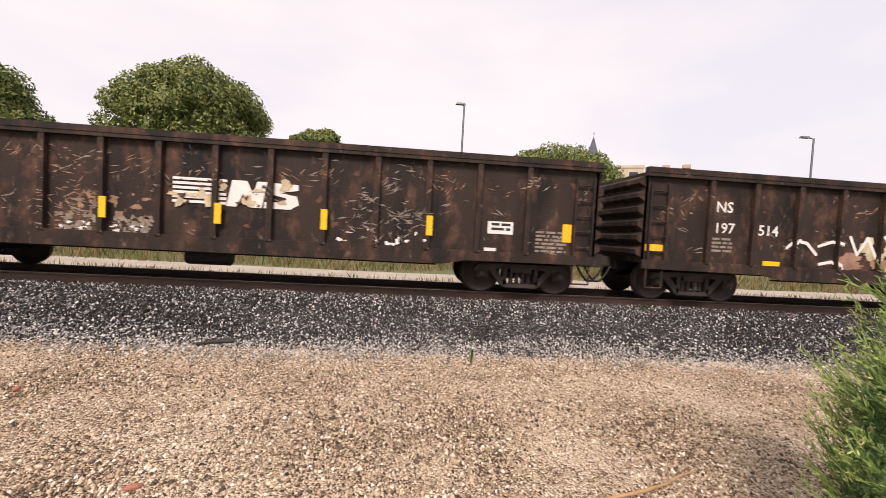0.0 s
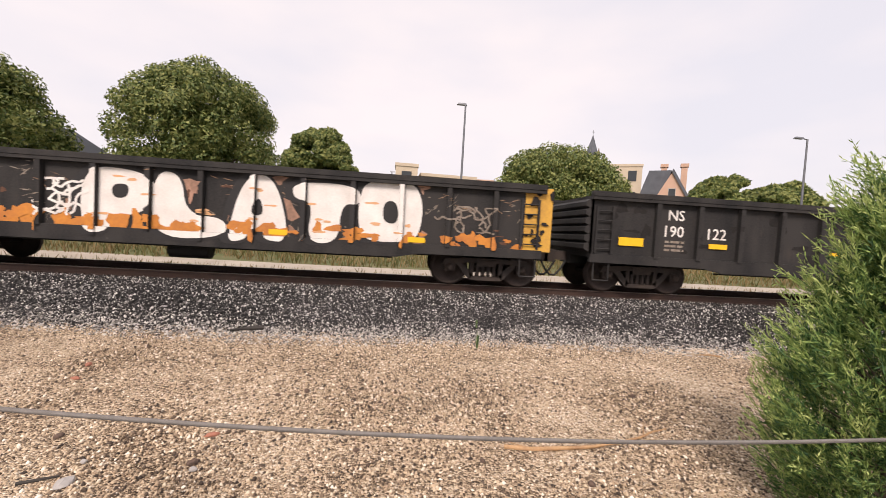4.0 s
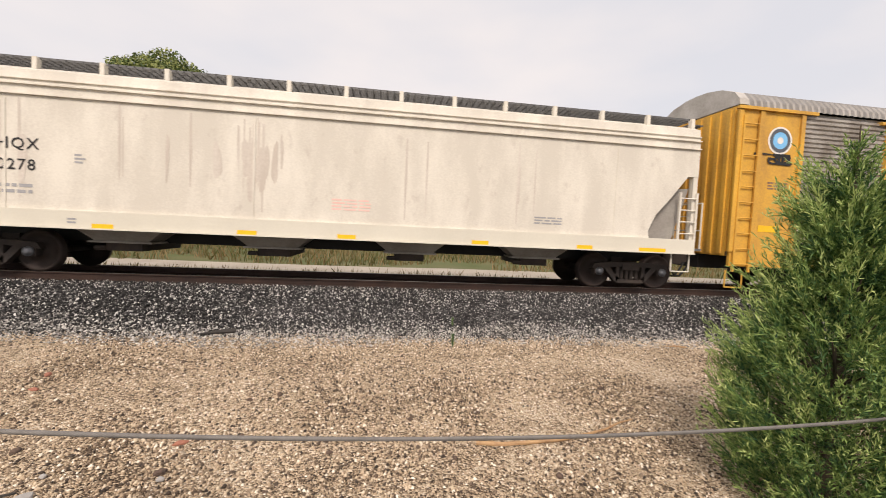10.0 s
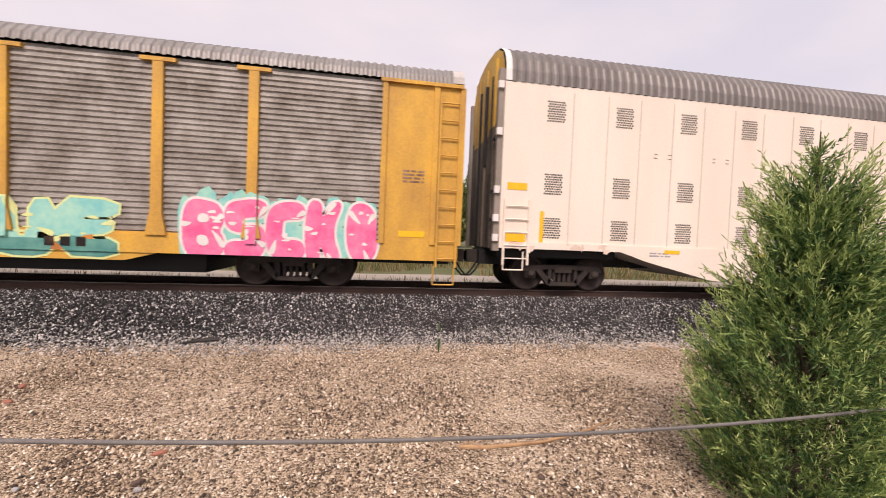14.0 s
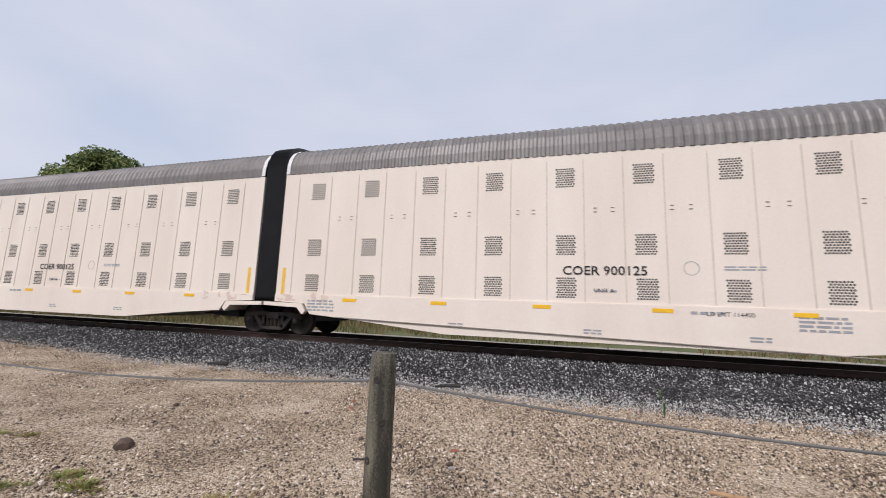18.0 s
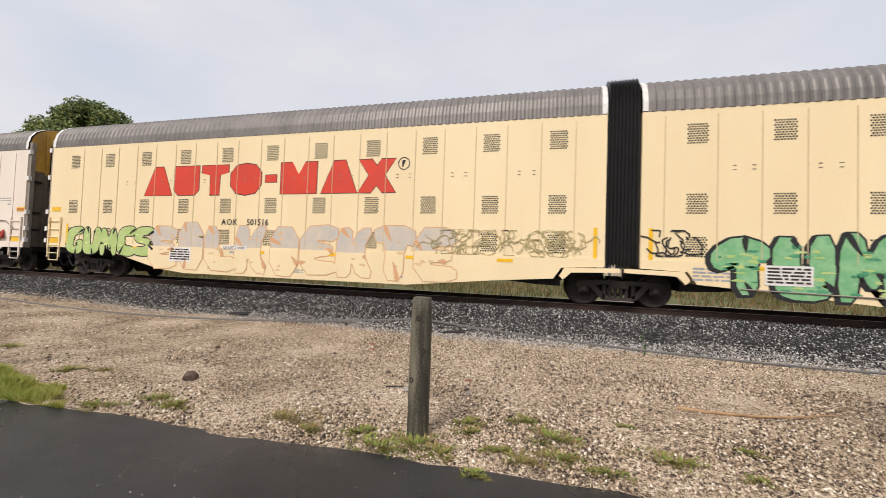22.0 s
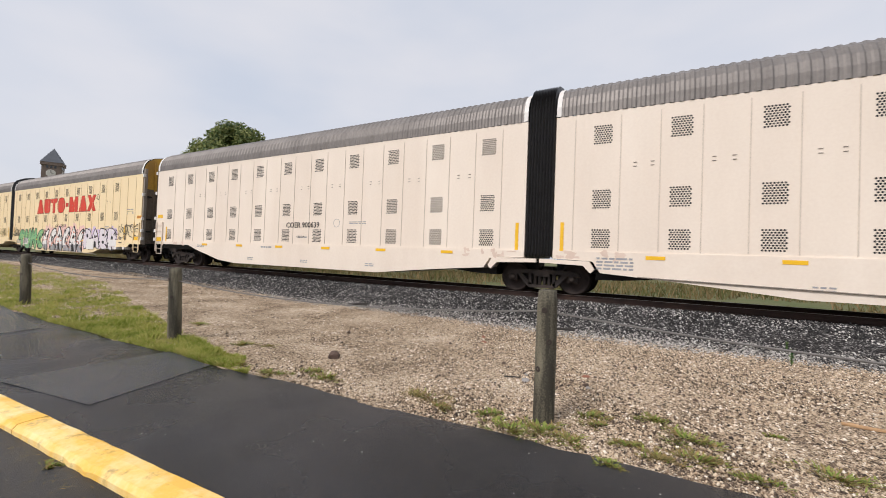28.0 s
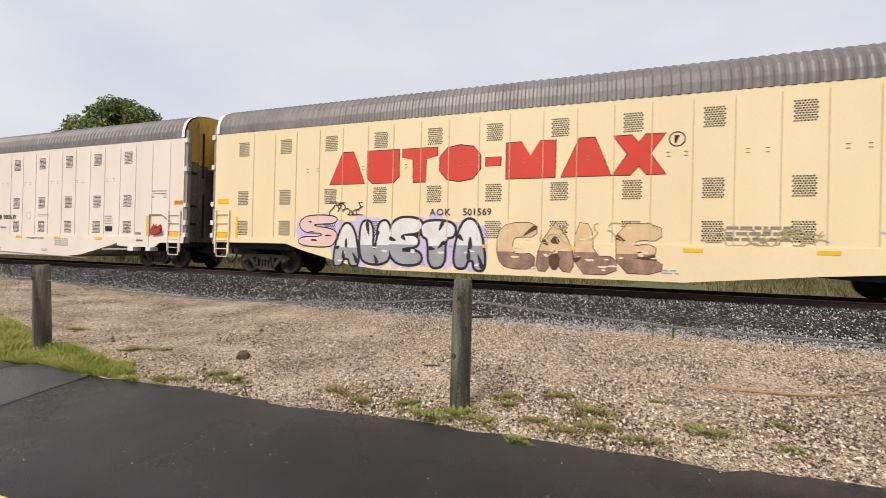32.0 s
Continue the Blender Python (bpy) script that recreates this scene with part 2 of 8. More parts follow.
def wet_asphalt(name, c1, c2, r0, r1):
    """Asphalt whose gloss varies from dry grain to a wet film, with fine aggregate."""
    m = mat(name, c1, 0.4, color2=c2, scale=0.7, fine=170, amount=0.5, bump=0.8, spec=0.42)
    n, l = m.node_tree.nodes, m.node_tree.links
    tex, big, rng = n.new("ShaderNodeTexCoord"), n.new("ShaderNodeTexNoise"), n.new("ShaderNodeMapRange")
    big.inputs["Scale"].default_value, big.inputs["Detail"].default_value = 0.55, 4.0
    l.new(tex.outputs["Object"], big.inputs["Vector"])
    l.new(big.outputs["Fac"], rng.inputs["Value"])
    rng.inputs["From Min"].default_value, rng.inputs["From Max"].default_value = 0.35, 0.65
    rng.inputs["To Min"].default_value, rng.inputs["To Max"].default_value = r0, r1
    l.new(rng.outputs["Result"], n["Principled BSDF"].inputs["Roughness"])
    return m


M["asphalt"] = wet_asphalt("damp asphalt", (0.009, 0.009, 0.010), (0.033, 0.033, 0.037), 0.15, 0.44)
M["asphalt_old"] = wet_asphalt("old wet asphalt", (0.040, 0.042, 0.048), (0.060, 0.063, 0.070), 0.10, 0.28)
M["asphalt_park"] = wet_asphalt("worn damp asphalt", (0.011, 0.011, 0.012), (0.042, 0.042, 0.044), 0.28, 0.58)
M["tar"] = mat("black tar", (0.010, 0.010, 0.011), 0.35, scale=6, fine=60, bump=0.2)
M["dust"] = mat("pale road dust", (0.42, 0.37, 0.31), 0.95, color2=(0.30, 0.26, 0.21), scale=0.6, fine=14, amount=0.5, bump=0.4)
M["darkwood"] = mat("charred driftwood", (0.045, 0.040, 0.036), 0.85, scale=8, fine=60, bump=0.5)
M["palewood"] = mat("bleached branch", (0.46, 0.29, 0.15), 0.8, color2=(0.26, 0.15, 0.08), scale=7, fine=50, amount=0.5, bump=0.4)
M["rock"] = mat("dark brown rock", (0.135, 0.088, 0.066), 0.9, color2=(0.06, 0.042, 0.034), scale=9, fine=50, amount=0.6, bump=0.8)
M["redrock"] = mat("reddish stone", (0.36, 0.15, 0.10), 0.9, scale=9, fine=50, bump=0.6)
M["concrete"] = mat("grey concrete", (0.38, 0.36, 0.34), 0.85, scale=0.6, fine=12, amount=0.4, bump=0.2)
M["pinkstone"] = mat("pale pink stone", (0.55, 0.36, 0.27), 0.85, scale=0.4, fine=8, amount=0.3, bump=0.2)
M["darkstone"] = mat("dark sandstone", (0.21, 0.16, 0.13), 0.9, color2=(0.14, 0.105, 0.085), scale=0.5, fine=8, amount=0.5, bump=0.2)
M["alu"] = mat("brushed aluminium", (0.55, 0.55, 0.56), 0.4, 0.7, scale=3, fine=40, bump=0.05)
M["sigred"] = mat("red signal lens", (0.35, 0.02, 0.015), 0.3, scale=3, fine=20, bump=0)
M["clockface"] = mat("pale clock face", (0.65, 0.62, 0.55), 0.6, scale=3, fine=20, bump=0)


M["palestone"] = island_mat("pale toe stones", [(0.0, (0.07, 0.064, 0.058)), (0.5, (0.30, 0.28, 0.255)), (1.0, (0.62, 0.59, 0.55))])


def stony(name, ramp_colors, cell, fine_cell, broad, rough=0.95, bump=1.0):
    """Loose stones too small to build: each cell takes its own tone, a broad noise shifts the mix."""
    m = bpy.data.materials.new(name)
    m.use_nodes = True
    n, l = m.node_tree.nodes, m.node_tree.links
    b = n["Principled BSDF"]
    b.inputs["Roughness"].default_value = rough
    b.inputs["Specular IOR Level"].default_value = 0.25
    tex = n.new("ShaderNodeTexCoord")
    va, vb, wide = n.new("ShaderNodeTexVoronoi"), n.new("ShaderNodeTexVoronoi"), n.new("ShaderNodeTexNoise")
    va.inputs["Scale"].default_value, vb.inputs["Scale"].default_value = cell, fine_cell
    wide.inputs["Scale"].default_value, wide.inputs["Detail"].default_value = 0.9, 5.0
    for q in (va, vb, wide):
        l.new(tex.outputs["Object"], q.inputs["Vector"])
    sa, sb = n.new("ShaderNodeSeparateColor"), n.new("ShaderNodeSeparateColor")
    l.new(va.outputs["Color"], sa.inputs["Color"])
    l.new(vb.outputs["Color"], sb.inputs["Color"])
    m1, m2 = n.new("ShaderNodeMath"), n.new("ShaderNodeMath")
    m1.operation = m2.operation = "MULTIPLY_ADD"
    l.new(sa.outputs["Red"], m1.inputs[0])
    m1.inputs[1].default_value = 0.55
    l.new(sb.outputs["Red"], m2.inputs[0])
    m2.inputs[1].default_value = 0.45
    l.new(m2.outputs["Value"], m1.inputs[2])
    shift = n.new("ShaderNodeMapRange")
    l.new(wide.outputs["Fac"], shift.inputs["Value"])
    shift.inputs["From Min"].default_value, shift.inputs["From Max"].default_value = 0.3, 0.7
    shift.inputs["To Min"].default_value, shift.inputs["To Max"].default_value = -broad, broad
    l.new(shift.outputs["Result"], m2.inputs[2])
    ramp = n.new("ShaderNodeValToRGB")
    els = ramp.color_ramp.elements
    while len(els) < len(ramp_colors):
        els.new(0.5)
    for e, (p, c) in zip(els, ramp_colors):
        e.position, e.color = p, (*c, 1)
    l.new(m1.outputs["Value"], ramp.inputs["Fac"])
    l.new(ramp.outputs["Color"], b.inputs["Base Color"])
    bp = n.new("ShaderNodeBump")
    bp.inputs["Strength"].default_value, bp.inputs["Distance"].default_value = bump, 0.03
    bp.invert = True
    l.new(va.outputs["Distance"], bp.inputs["Height"])
    l.new(bp.outputs["Normal"], b.inputs["Normal"])
    return m


def leafy(name, colors, scale, clear=0.35, each=0.45):
    """Thin leaves: tones by a noise through the crown, some light passing through."""
    m = bpy.data.materials.new(name)
    m.use_nodes = True
    n, l = m.node_tree.nodes, m.node_tree.links
    b = n["Principled BSDF"]
    b.inputs["Roughness"].default_value = 0.6
    b.inputs["Specular IOR Level"].default_value = 0.3
    tex, noi, geo, add = n.new("ShaderNodeTexCoord"), n.new("ShaderNodeTexNoise"), n.new("ShaderNodeNewGeometry"), n.new("ShaderNodeMath")
    noi.inputs["Scale"].default_value, noi.inputs["Detail"].default_value = scale, 4.0
    l.new(tex.outputs["Object"], noi.inputs["Vector"])
    add.operation = "MULTIPLY_ADD"
    l.new(geo.outputs["Random Per Island"], add.inputs[0])
    add.inputs[1].default_value = each
    l.new(noi.outputs["Fac"], add.inputs[2])
    ramp = n.new("ShaderNodeValToRGB")
    els = ramp.color_ramp.elements
    while len(els) < len(colors):
        els.new(0.5)
    for e, (p, c) in zip(els, colors):
        e.position, e.color = p, (*c, 1)
    l.new(add.outputs["Value"], ramp.inputs["Fac"])
    l.new(ramp.outputs["Color"], b.inputs["Base Color"])
    tr, mx = n.new("ShaderNodeBsdfTranslucent"), n.new("ShaderNodeMixShader")
    l.new(ramp.outputs["Color"], tr.inputs["Color"])
    mx.inputs["Fac"].default_value = clear
    l.new(b.outputs["BSDF"], mx.inputs[1])
    l.new(tr.outputs["BSDF"], mx.inputs[2])
    l.new(mx.outputs["Shader"], n["Material Output"].inputs["Surface"])
    return m


M["gravel"] = stony("tan pea gravel", [(0.0, (0.02, 0.013, 0.010)), (0.25, (0.12, 0.082, 0.054)), (0.46, (0.42, 0.31, 0.205)), (0.74, (0.60, 0.475, 0.34)), (1.0, (0.84, 0.75, 0.63))], 50, 105, 0.20)
M["ballast"] = stony("crushed dark ballast", [(0.0, (0.005, 0.005, 0.005)), (0.45, (0.016, 0.015, 0.0155)), (0.68, (0.060, 0.056, 0.055)), (0.84, (0.27, 0.26, 0.25)), (1.0, (0.60, 0.58, 0.56))], 28, 56, 0.08)
M["needle"] = leafy("juniper sprays", [(0.36, (0.014, 0.048, 0.026)), (0.62, (0.070, 0.155, 0.050)), (0.93, (0.27, 0.37, 0.11))], 7.0, 0.14)
M["needle_tip"] = leafy("young juniper tips", [(0.30, (0.11, 0.21, 0.06)), (0.60, (0.24, 0.35, 0.10)), (0.93, (0.52, 0.60, 0.23))], 5.0, 0.24)
M["leaf"] = leafy("broad tree leaves", [(0.36, (0.030, 0.055, 0.018)), (0.56, (0.095, 0.140, 0.040)), (0.85, (0.33, 0.34, 0.115))], 2.4, 0.25, 0.28)
M["lawn"] = leafy("fresh grass blades", [(0.3, (0.12, 0.16, 0.025)), (0.58, (0.28, 0.34, 0.055)), (0.92, (0.50, 0.45, 0.15))], 2.6, 0.32)
M["drygrass"] = leafy("mixed dry grass", [(0.25, (0.042, 0.060, 0.017)), (0.55, (0.11, 0.115, 0.038)), (0.95, (0.27, 0.185, 0.09))], 0.4, 0.2)
M["weedgreen"] = leafy("green weed leaves", [(0.25, (0.075, 0.13, 0.024)), (0.55, (0.17, 0.24, 0.042)), (0.95, (0.36, 0.38, 0.10))], 6.0, 0.3)
M["weed"] = leafy("weed leaves", [(0.25, (0.10, 0.09, 0.03)), (0.55, (0.20, 0.17, 0.055)), (0.95, (0.36, 0.25, 0.11))], 6.0, 0.3)
M["greywhite"] = mat("grey-white spray paint", (0.68, 0.67, 0.65), 0.6, color2=(0.80, 0.78, 0.75), scale=1.6, fine=9, bump=0.03)
M["pinkhalo"] = mat("pink spray haze", (0.78, 0.48, 0.42), 0.6, color2=(0.76, 0.56, 0.50), scale=3, fine=9, bump=0.03)
M["lilacwhite"] = mat("pale lilac spray paint", (0.66, 0.60, 0.68), 0.6, color2=(0.72, 0.68, 0.66), scale=2, fine=9, bump=0.03)
M["orange2"] = mat("bright orange spray paint", (0.78, 0.22, 0.10), 0.6, scale=3, fine=9, bump=0.03)


def rusty(name, dark, brown, rust, pale, rough=0.7, edge=0.66, bloom=0.58):
    """Old railway paint: sooty base, brown streaks running down, rust bloom and pale scuffs."""
    m = mat(name, dark, rough, color2=brown, scale=1.7, fine=26, amount=0.75, bump=0.3, streak=0.75, spec=0.25)
    n, l = m.node_tree.nodes, m.node_tree.links
    b = n["Principled BSDF"]
    last = b.inputs["Base Color"].links[0].from_socket
    tex, mp = n.new("ShaderNodeTexCoord"), n.new("ShaderNodeMapping")
    l.new(tex.outputs["Object"], mp.inputs["Vector"])
    mp.inputs["Scale"].default_value = (1.0, 1.0, 0.55)
    for tone, scale, lo, hi, top in ((rust, 2.6, bloom, bloom + 0.18, 0.8), (pale, 6.5, edge, edge + 0.14, 0.6)):
        noi, rng, mix = n.new("ShaderNodeTexNoise"), n.new("ShaderNodeMapRange"), n.new("ShaderNodeMix")
        noi.inputs["Scale"].default_value, noi.inputs["Detail"].default_value, noi.inputs["Roughness"].default_value = scale, 9.0, 0.68
        l.new(mp.outputs["Vector"], noi.inputs["Vector"])
        l.new(noi.outputs["Fac"], rng.inputs["Value"])
        rng.inputs["From Min"].default_value, rng.inputs["From Max"].default_value, rng.inputs["To Max"].default_value = lo, hi, top
        mix.data_type, mix.clamp_factor = "RGBA", True
        l.new(rng.outputs["Result"], mix.inputs["Factor"])
        l.new(last, mix.inputs["A"])
        mix.inputs["B"].default_value = (*tone, 1)
        last = mix.outputs["Result"]
    l.new(last, b.inputs["Base Color"])
    return m


M["goldbrown"] = rusty("brown-black gondola paint", (0.009, 0.0075, 0.007), (0.034, 0.022, 0.017), (0.125, 0.064, 0.042), (0.30, 0.21, 0.15), 0.7, 0.61, 0.505)
M["gonblack"] = rusty("black gondola paint", (0.014, 0.014, 0.015), (0.034, 0.032, 0.031), (0.055, 0.045, 0.040), (0.12, 0.11, 0.10))
M["kerb"] = rusty("chipped yellow kerb paint", (0.84, 0.56, 0.17), (0.80, 0.48, 0.10), (0.84, 0.68, 0.36), (0.12, 0.095, 0.065), 0.8, 0.55, 0.44)
M["grime"] = mat("brown grime streak", (0.65, 0.60, 0.535), 0.7, color2=(0.52, 0.46, 0.40), scale=3, fine=22, amount=0.7, bump=0.05, streak=0.9)
M["hopper2"] = rusty("soiled pale grey paint", (0.72, 0.68, 0.60), (0.60, 0.56, 0.49), (0.45, 0.39, 0.34), (0.62, 0.55, 0.46), 0.55, 0.7)
M["post"] = mat("weathered post wood", (0.185, 0.165, 0.115), 0.9, color2=(0.050, 0.044, 0.032), scale=13, fine=70, amount=0.75, bump=0.8, streak=0.95)
M["scuff"] = mat("tan rubbed paint", (0.36, 0.24, 0.15), 0.8, color2=(0.16, 0.09, 0.06), scale=7, fine=40, amount=0.6, bump=0.1)
M["rust"] = mat("brown rust bloom", (0.14, 0.065, 0.04), 0.85, color2=(0.06, 0.034, 0.026), scale=4, fine=30, amount=0.5, bump=0.3)
M["fadepeach"] = mat("faded peach spray", (0.42, 0.24, 0.17), 0.75, color2=(0.20, 0.12, 0.085), scale=4, fine=20, amount=0.6, bump=0.1, streak=0.5)
M["fadecream"] = mat("faded cream spray", (0.62, 0.54, 0.36), 0.75, color2=(0.34, 0.26, 0.17), scale=5, fine=20, amount=0.55, bump=0.1, streak=0.5)
M["soot"] = mat("sooty black paint", (0.013, 0.012, 0.012), 0.8, spec=0.25, color2=(0.026, 0.023, 0.022), scale=4, fine=30, amount=0.5, bump=0.2)
M["chip"] = mat("chalky scratch", (0.30, 0.26, 0.22), 0.8, color2=(0.18, 0.14, 0.11), scale=9, fine=60, amount=0.6, bump=0.1)
# darker copy of the hopper paint: shade of ends and undersides put into colour
M["hopshade"] = mat("hopper paint with shade in its grey", (0.33, 0.31, 0.28), 0.65, color2=(0.22, 0.20, 0.18), scale=1.5, fine=20, amount=0.5, bump=0.1)
M["rackroof"] = mat("galvanised roof", (0.30, 0.285, 0.27), 0.55, 0.35, color2=(0.21, 0.195, 0.18), scale=1.4, fine=12, amount=0.5, bump=0.1)
M["coer_seam"] = mat("grey-beige seam line", (0.66, 0.575, 0.49), 0.6, scale=2, fine=20, bump=0.05)
M["aok_seam"] = mat("tan seam line", (0.62, 0.485, 0.28), 0.6, scale=2, fine=20, bump=0.05)
M["doorbrown"] = mat("dirty grey-brown end door", (0.205, 0.165, 0.125), 0.85, color2=(0.055, 0.043, 0.034), scale=2, fine=20, amount=0.65, bump=0.2, streak=0.85)
M["dooryellow"] = mat("faded yellow door", (0.66, 0.40, 0.055), 0.65, color2=(0.36, 0.21, 0.05), scale=2, fine=20, amount=0.6, bump=0.1, streak=0.8)
M["doorgrey"] = mat("grey-beige door post", (0.30, 0.26, 0.22), 0.65, color2=(0.2, 0.17, 0.14), scale=2, fine=20, amount=0.5, bump=0.1)
M["ragred"] = mat("red cloth flag", (0.42, 0.055, 0.035), 0.9, scale=8, fine=60, bump=0.3)
M["leafgreen"] = mat("streaky green spray paint", (0.14, 0.38, 0.17), 0.6, color2=(0.26, 0.48, 0.25), scale=4, fine=14, amount=0.6, bump=0.03)
M["blush"] = mat("rusty pink blush on paint", (0.74, 0.60, 0.50), 0.6, color2=(0.64, 0.50, 0.41), scale=3, fine=14, amount=0.6, bump=0.03, streak=0.5)
M["rackhood"] = mat("pale grey hood paint", (0.52, 0.50, 0.47), 0.6, color2=(0.34, 0.31, 0.28), scale=2, fine=18, amount=0.5, bump=0.06)
M["peachwash"] = mat("washed peach spray", (0.74, 0.52, 0.29), 0.6, color2=(0.62, 0.42, 0.24), scale=3, fine=9, bump=0.03)
M["greywash"] = mat("washed grey spray", (0.50, 0.46, 0.42), 0.6, color2=(0.62, 0.52, 0.40), scale=3, fine=9, bump=0.03)
M["faded"] = mat("faded olive scrawl", (0.48, 0.40, 0.20), 0.6, scale=3, fine=9, bump=0.03)


# ---- mesh helpers ----
def box(bm, x0, x1, y0, y1, z0, z1):
    v = [bm.verts.new((x, y, z)) for z in (z0, z1) for y in (y0, y1) for x in (x0, x1)]
    for f in ((0, 2, 3, 1), (4, 5, 7, 6), (0, 1, 5, 4), (2, 6, 7, 3), (0, 4, 6, 2), (1, 3, 7, 5)):
        bm.faces.new([v[i] for i in f])
    return bm


def hull_box(bm, pts):
    """A block from its four lower and four upper corners, in matching order."""
    v = [bm.verts.new(p) for p in pts]
    for f in ((3, 2, 1, 0), (4, 5, 6, 7), (0, 1, 5, 4), (1, 2, 6, 5), (2, 3, 7, 6), (3, 0, 4, 7)):
        bm.faces.new([v[i] for i in f])
    return bm


def rod(bm, a, b, r, n=6, r2=None):
    """A round bar from a to b."""
    a, b = Vector(a), Vector(b)
    q = (b - a).to_track_quat("Z", "Y")
    r2 = r if r2 is None else r2
    lo = [bm.verts.new(a + q @ Vector((r * math.cos(2 * math.pi * i / n), r * math.sin(2 * math.pi * i / n), 0))) for i in range(n)]
    hi = [bm.verts.new(b + q @ Vector((r2 * math.cos(2 * math.pi * i / n), r2 * math.sin(2 * math.pi * i / n), 0))) for i in range(n)]
    for i in range(n):
        bm.faces.new((lo[i], lo[(i + 1) % n], hi[(i + 1) % n], hi[i]))
    bm.faces.new(lo[::-1])
    bm.faces.new(hi)
    return bm


def lathe(bm, profile, centre, axis="y", n=20):
    """Turns (along, radius) pairs round an axis through centre; the ends are closed."""
    rings = []
    for a, r in profile:
        ring = []
        for i in range(n):
            c, s = r * math.cos(2 * math.pi * i / n), r * math.sin(2 * math.pi * i / n)
            p = (c, a, s) if axis == "y" else (c, s, a) if axis == "z" else (a, c, s)
            ring.append(bm.verts.new(Vector(p) + Vector(centre)))
        rings.append(ring)
    for p, q in zip(rings, rings[1:]):
        for i in range(n):
            bm.faces.new((p[i], p[(i + 1) % n], q[(i + 1) % n], q[i]))
    bm.faces.new(rings[0])
    bm.faces.new(rings[-1])
    return bm


def prism(bm, outline, y0, y1):
    """An outline in x and z, drawn through from y0 to y1."""
    a = [bm.verts.new((x, y0, z)) for x, z in outline]
    b = [bm.verts.new((x, y1, z)) for x, z in outline]
    k = len(a)
    for i in range(k):
        bm.faces.new((a[i], a[(i + 1) % k], b[(i + 1) % k], b[i]))
    bm.faces.new(a[::-1])
    bm.faces.new(b)
    return bm


def sheet(bm, outline, y):
    """A flat painted shape on a side, facing -y."""
    bm.faces.new([bm.verts.new((x, y, z)) for x, z in outline])
    return bm


def mesh_of(name, bm, material, smooth=False):
    bmesh.ops.recalc_face_normals(bm, faces=bm.faces)
    me = bpy.data.meshes.new(name)
    bm.to_mesh(me)
    bm.free()
    me.materials.append(material)
    if smooth:
        me.polygons.foreach_set("use_smooth", [True] * len(me.polygons))
    return me


def raw_mesh(name, verts, faces, material):
    me = bpy.data.meshes.new(name)
    me.from_pydata(verts, [], faces)
    me.materials.append(material)
    return me


def part(name, bm, material, parent, label="", smooth=False):
    """One mesh object under a thing or a part."""
    me = bm if isinstance(bm, bpy.types.Mesh) else mesh_of(name, bm, material, smooth)
    ob = new(name, me)
    ob.parent = parent
    if label:
        ob["label"] = label
    return ob


def thing(name, m, label, category, group="", kind=""):
    ob = new(name)
    ob.empty_display_size = 0.3
    ob.matrix_basis = m
    return tagged(ob, label, category, group, kind)


def solid(name, bm, material, m, label, category, group="", kind="", smooth=False):
    ob = new(name, mesh_of(name, bm, material, smooth))
    ob.matrix_basis = m
    return tagged(ob, label, category, group, kind)


def lettering(text, size, x, z, y, align="LEFT", wide=1.0, slant=0.0, spacing=1.0):
    """A mesh of words on a side that faces -y: x is the anchor, z the baseline."""
    cu = bpy.data.curves.new("lettering", "FONT")
    cu.body, cu.size, cu.align_x, cu.shear, cu.space_character = text, size, align, slant, spacing
    cu.resolution_u, cu.offset = 2, (0.003 if size > 0.25 and "M" not in text else 0.0)
    ob = bpy.data.objects.new("lettering", cu)
    scene.collection.objects.link(ob)
    me = bpy.data.meshes.new_from_object(ob)
    bpy.data.objects.remove(ob)
    me.transform(Matrix.Translation((x, y, z)) @ Matrix.Rotation(radians(90), 4, "X") @ Matrix.Diagonal((wide, 1, 1, 1)))
    return me


# ---- ground and track ----
RAIL_Z, TRACK_Y = 0.615, 9.98


def rise(x):
    """The ground climbs gently towards the road crossing down the line."""
    return 0.58 * min(1.0, max(0.0, (-x - 12.0) / 26.0)) ** 1.1


def post_y(x):
    d = x + 1.92
    return 1.10 + 0.030 * d


def edge_y(x):
    """The edge between asphalt path and gravel."""
    d = max(x + 1.92, -11.0)
    return 0.60 + 0.055 * d + 0.0025 * d * d * (d < 0) + 0.022 * math.sin(2.3 * x) + 0.010 * math.sin(5.1 * x + 1)


def kerb_y(x):
    return -1.08 + 0.042 * x - 0.0006 * x * x if x < 0 else -1.08 + 0.042 * x


def strip_mesh(name, xs, lo, hi, n, z, material, bump=0.0, seed=0):
    """A ground strip between two edge curves, with slight unevenness."""
    verts, faces = [], []
    for x in xs:
        a, b = lo(x), hi(x)
        for j in range(n + 1):
            y = a + (b - a) * j / n
            dz = bump * (noise.noise(Vector((x * 0.9, y * 0.9, seed))) + 0.5 * noise.noise(Vector((x * 3.1, y * 3.1, seed + 7)))) if bump else 0.0
            verts.append((x, y, z(x, y) + dz))
    k = n + 1
    for i in range(len(xs) - 1):
        for j in range(n):
            a = i * k + j
            faces.append((a, a + k, a + k + 1, a + 1))
    me = raw_mesh(name, verts, faces, material)
    me.polygons.foreach_set("use_smooth", [True] * len(me.polygons))
    return me


def steps(a, b, d):
    n = int((b - a) / d)
    return [a + (b - a) * i / n for i in range(n + 1)]


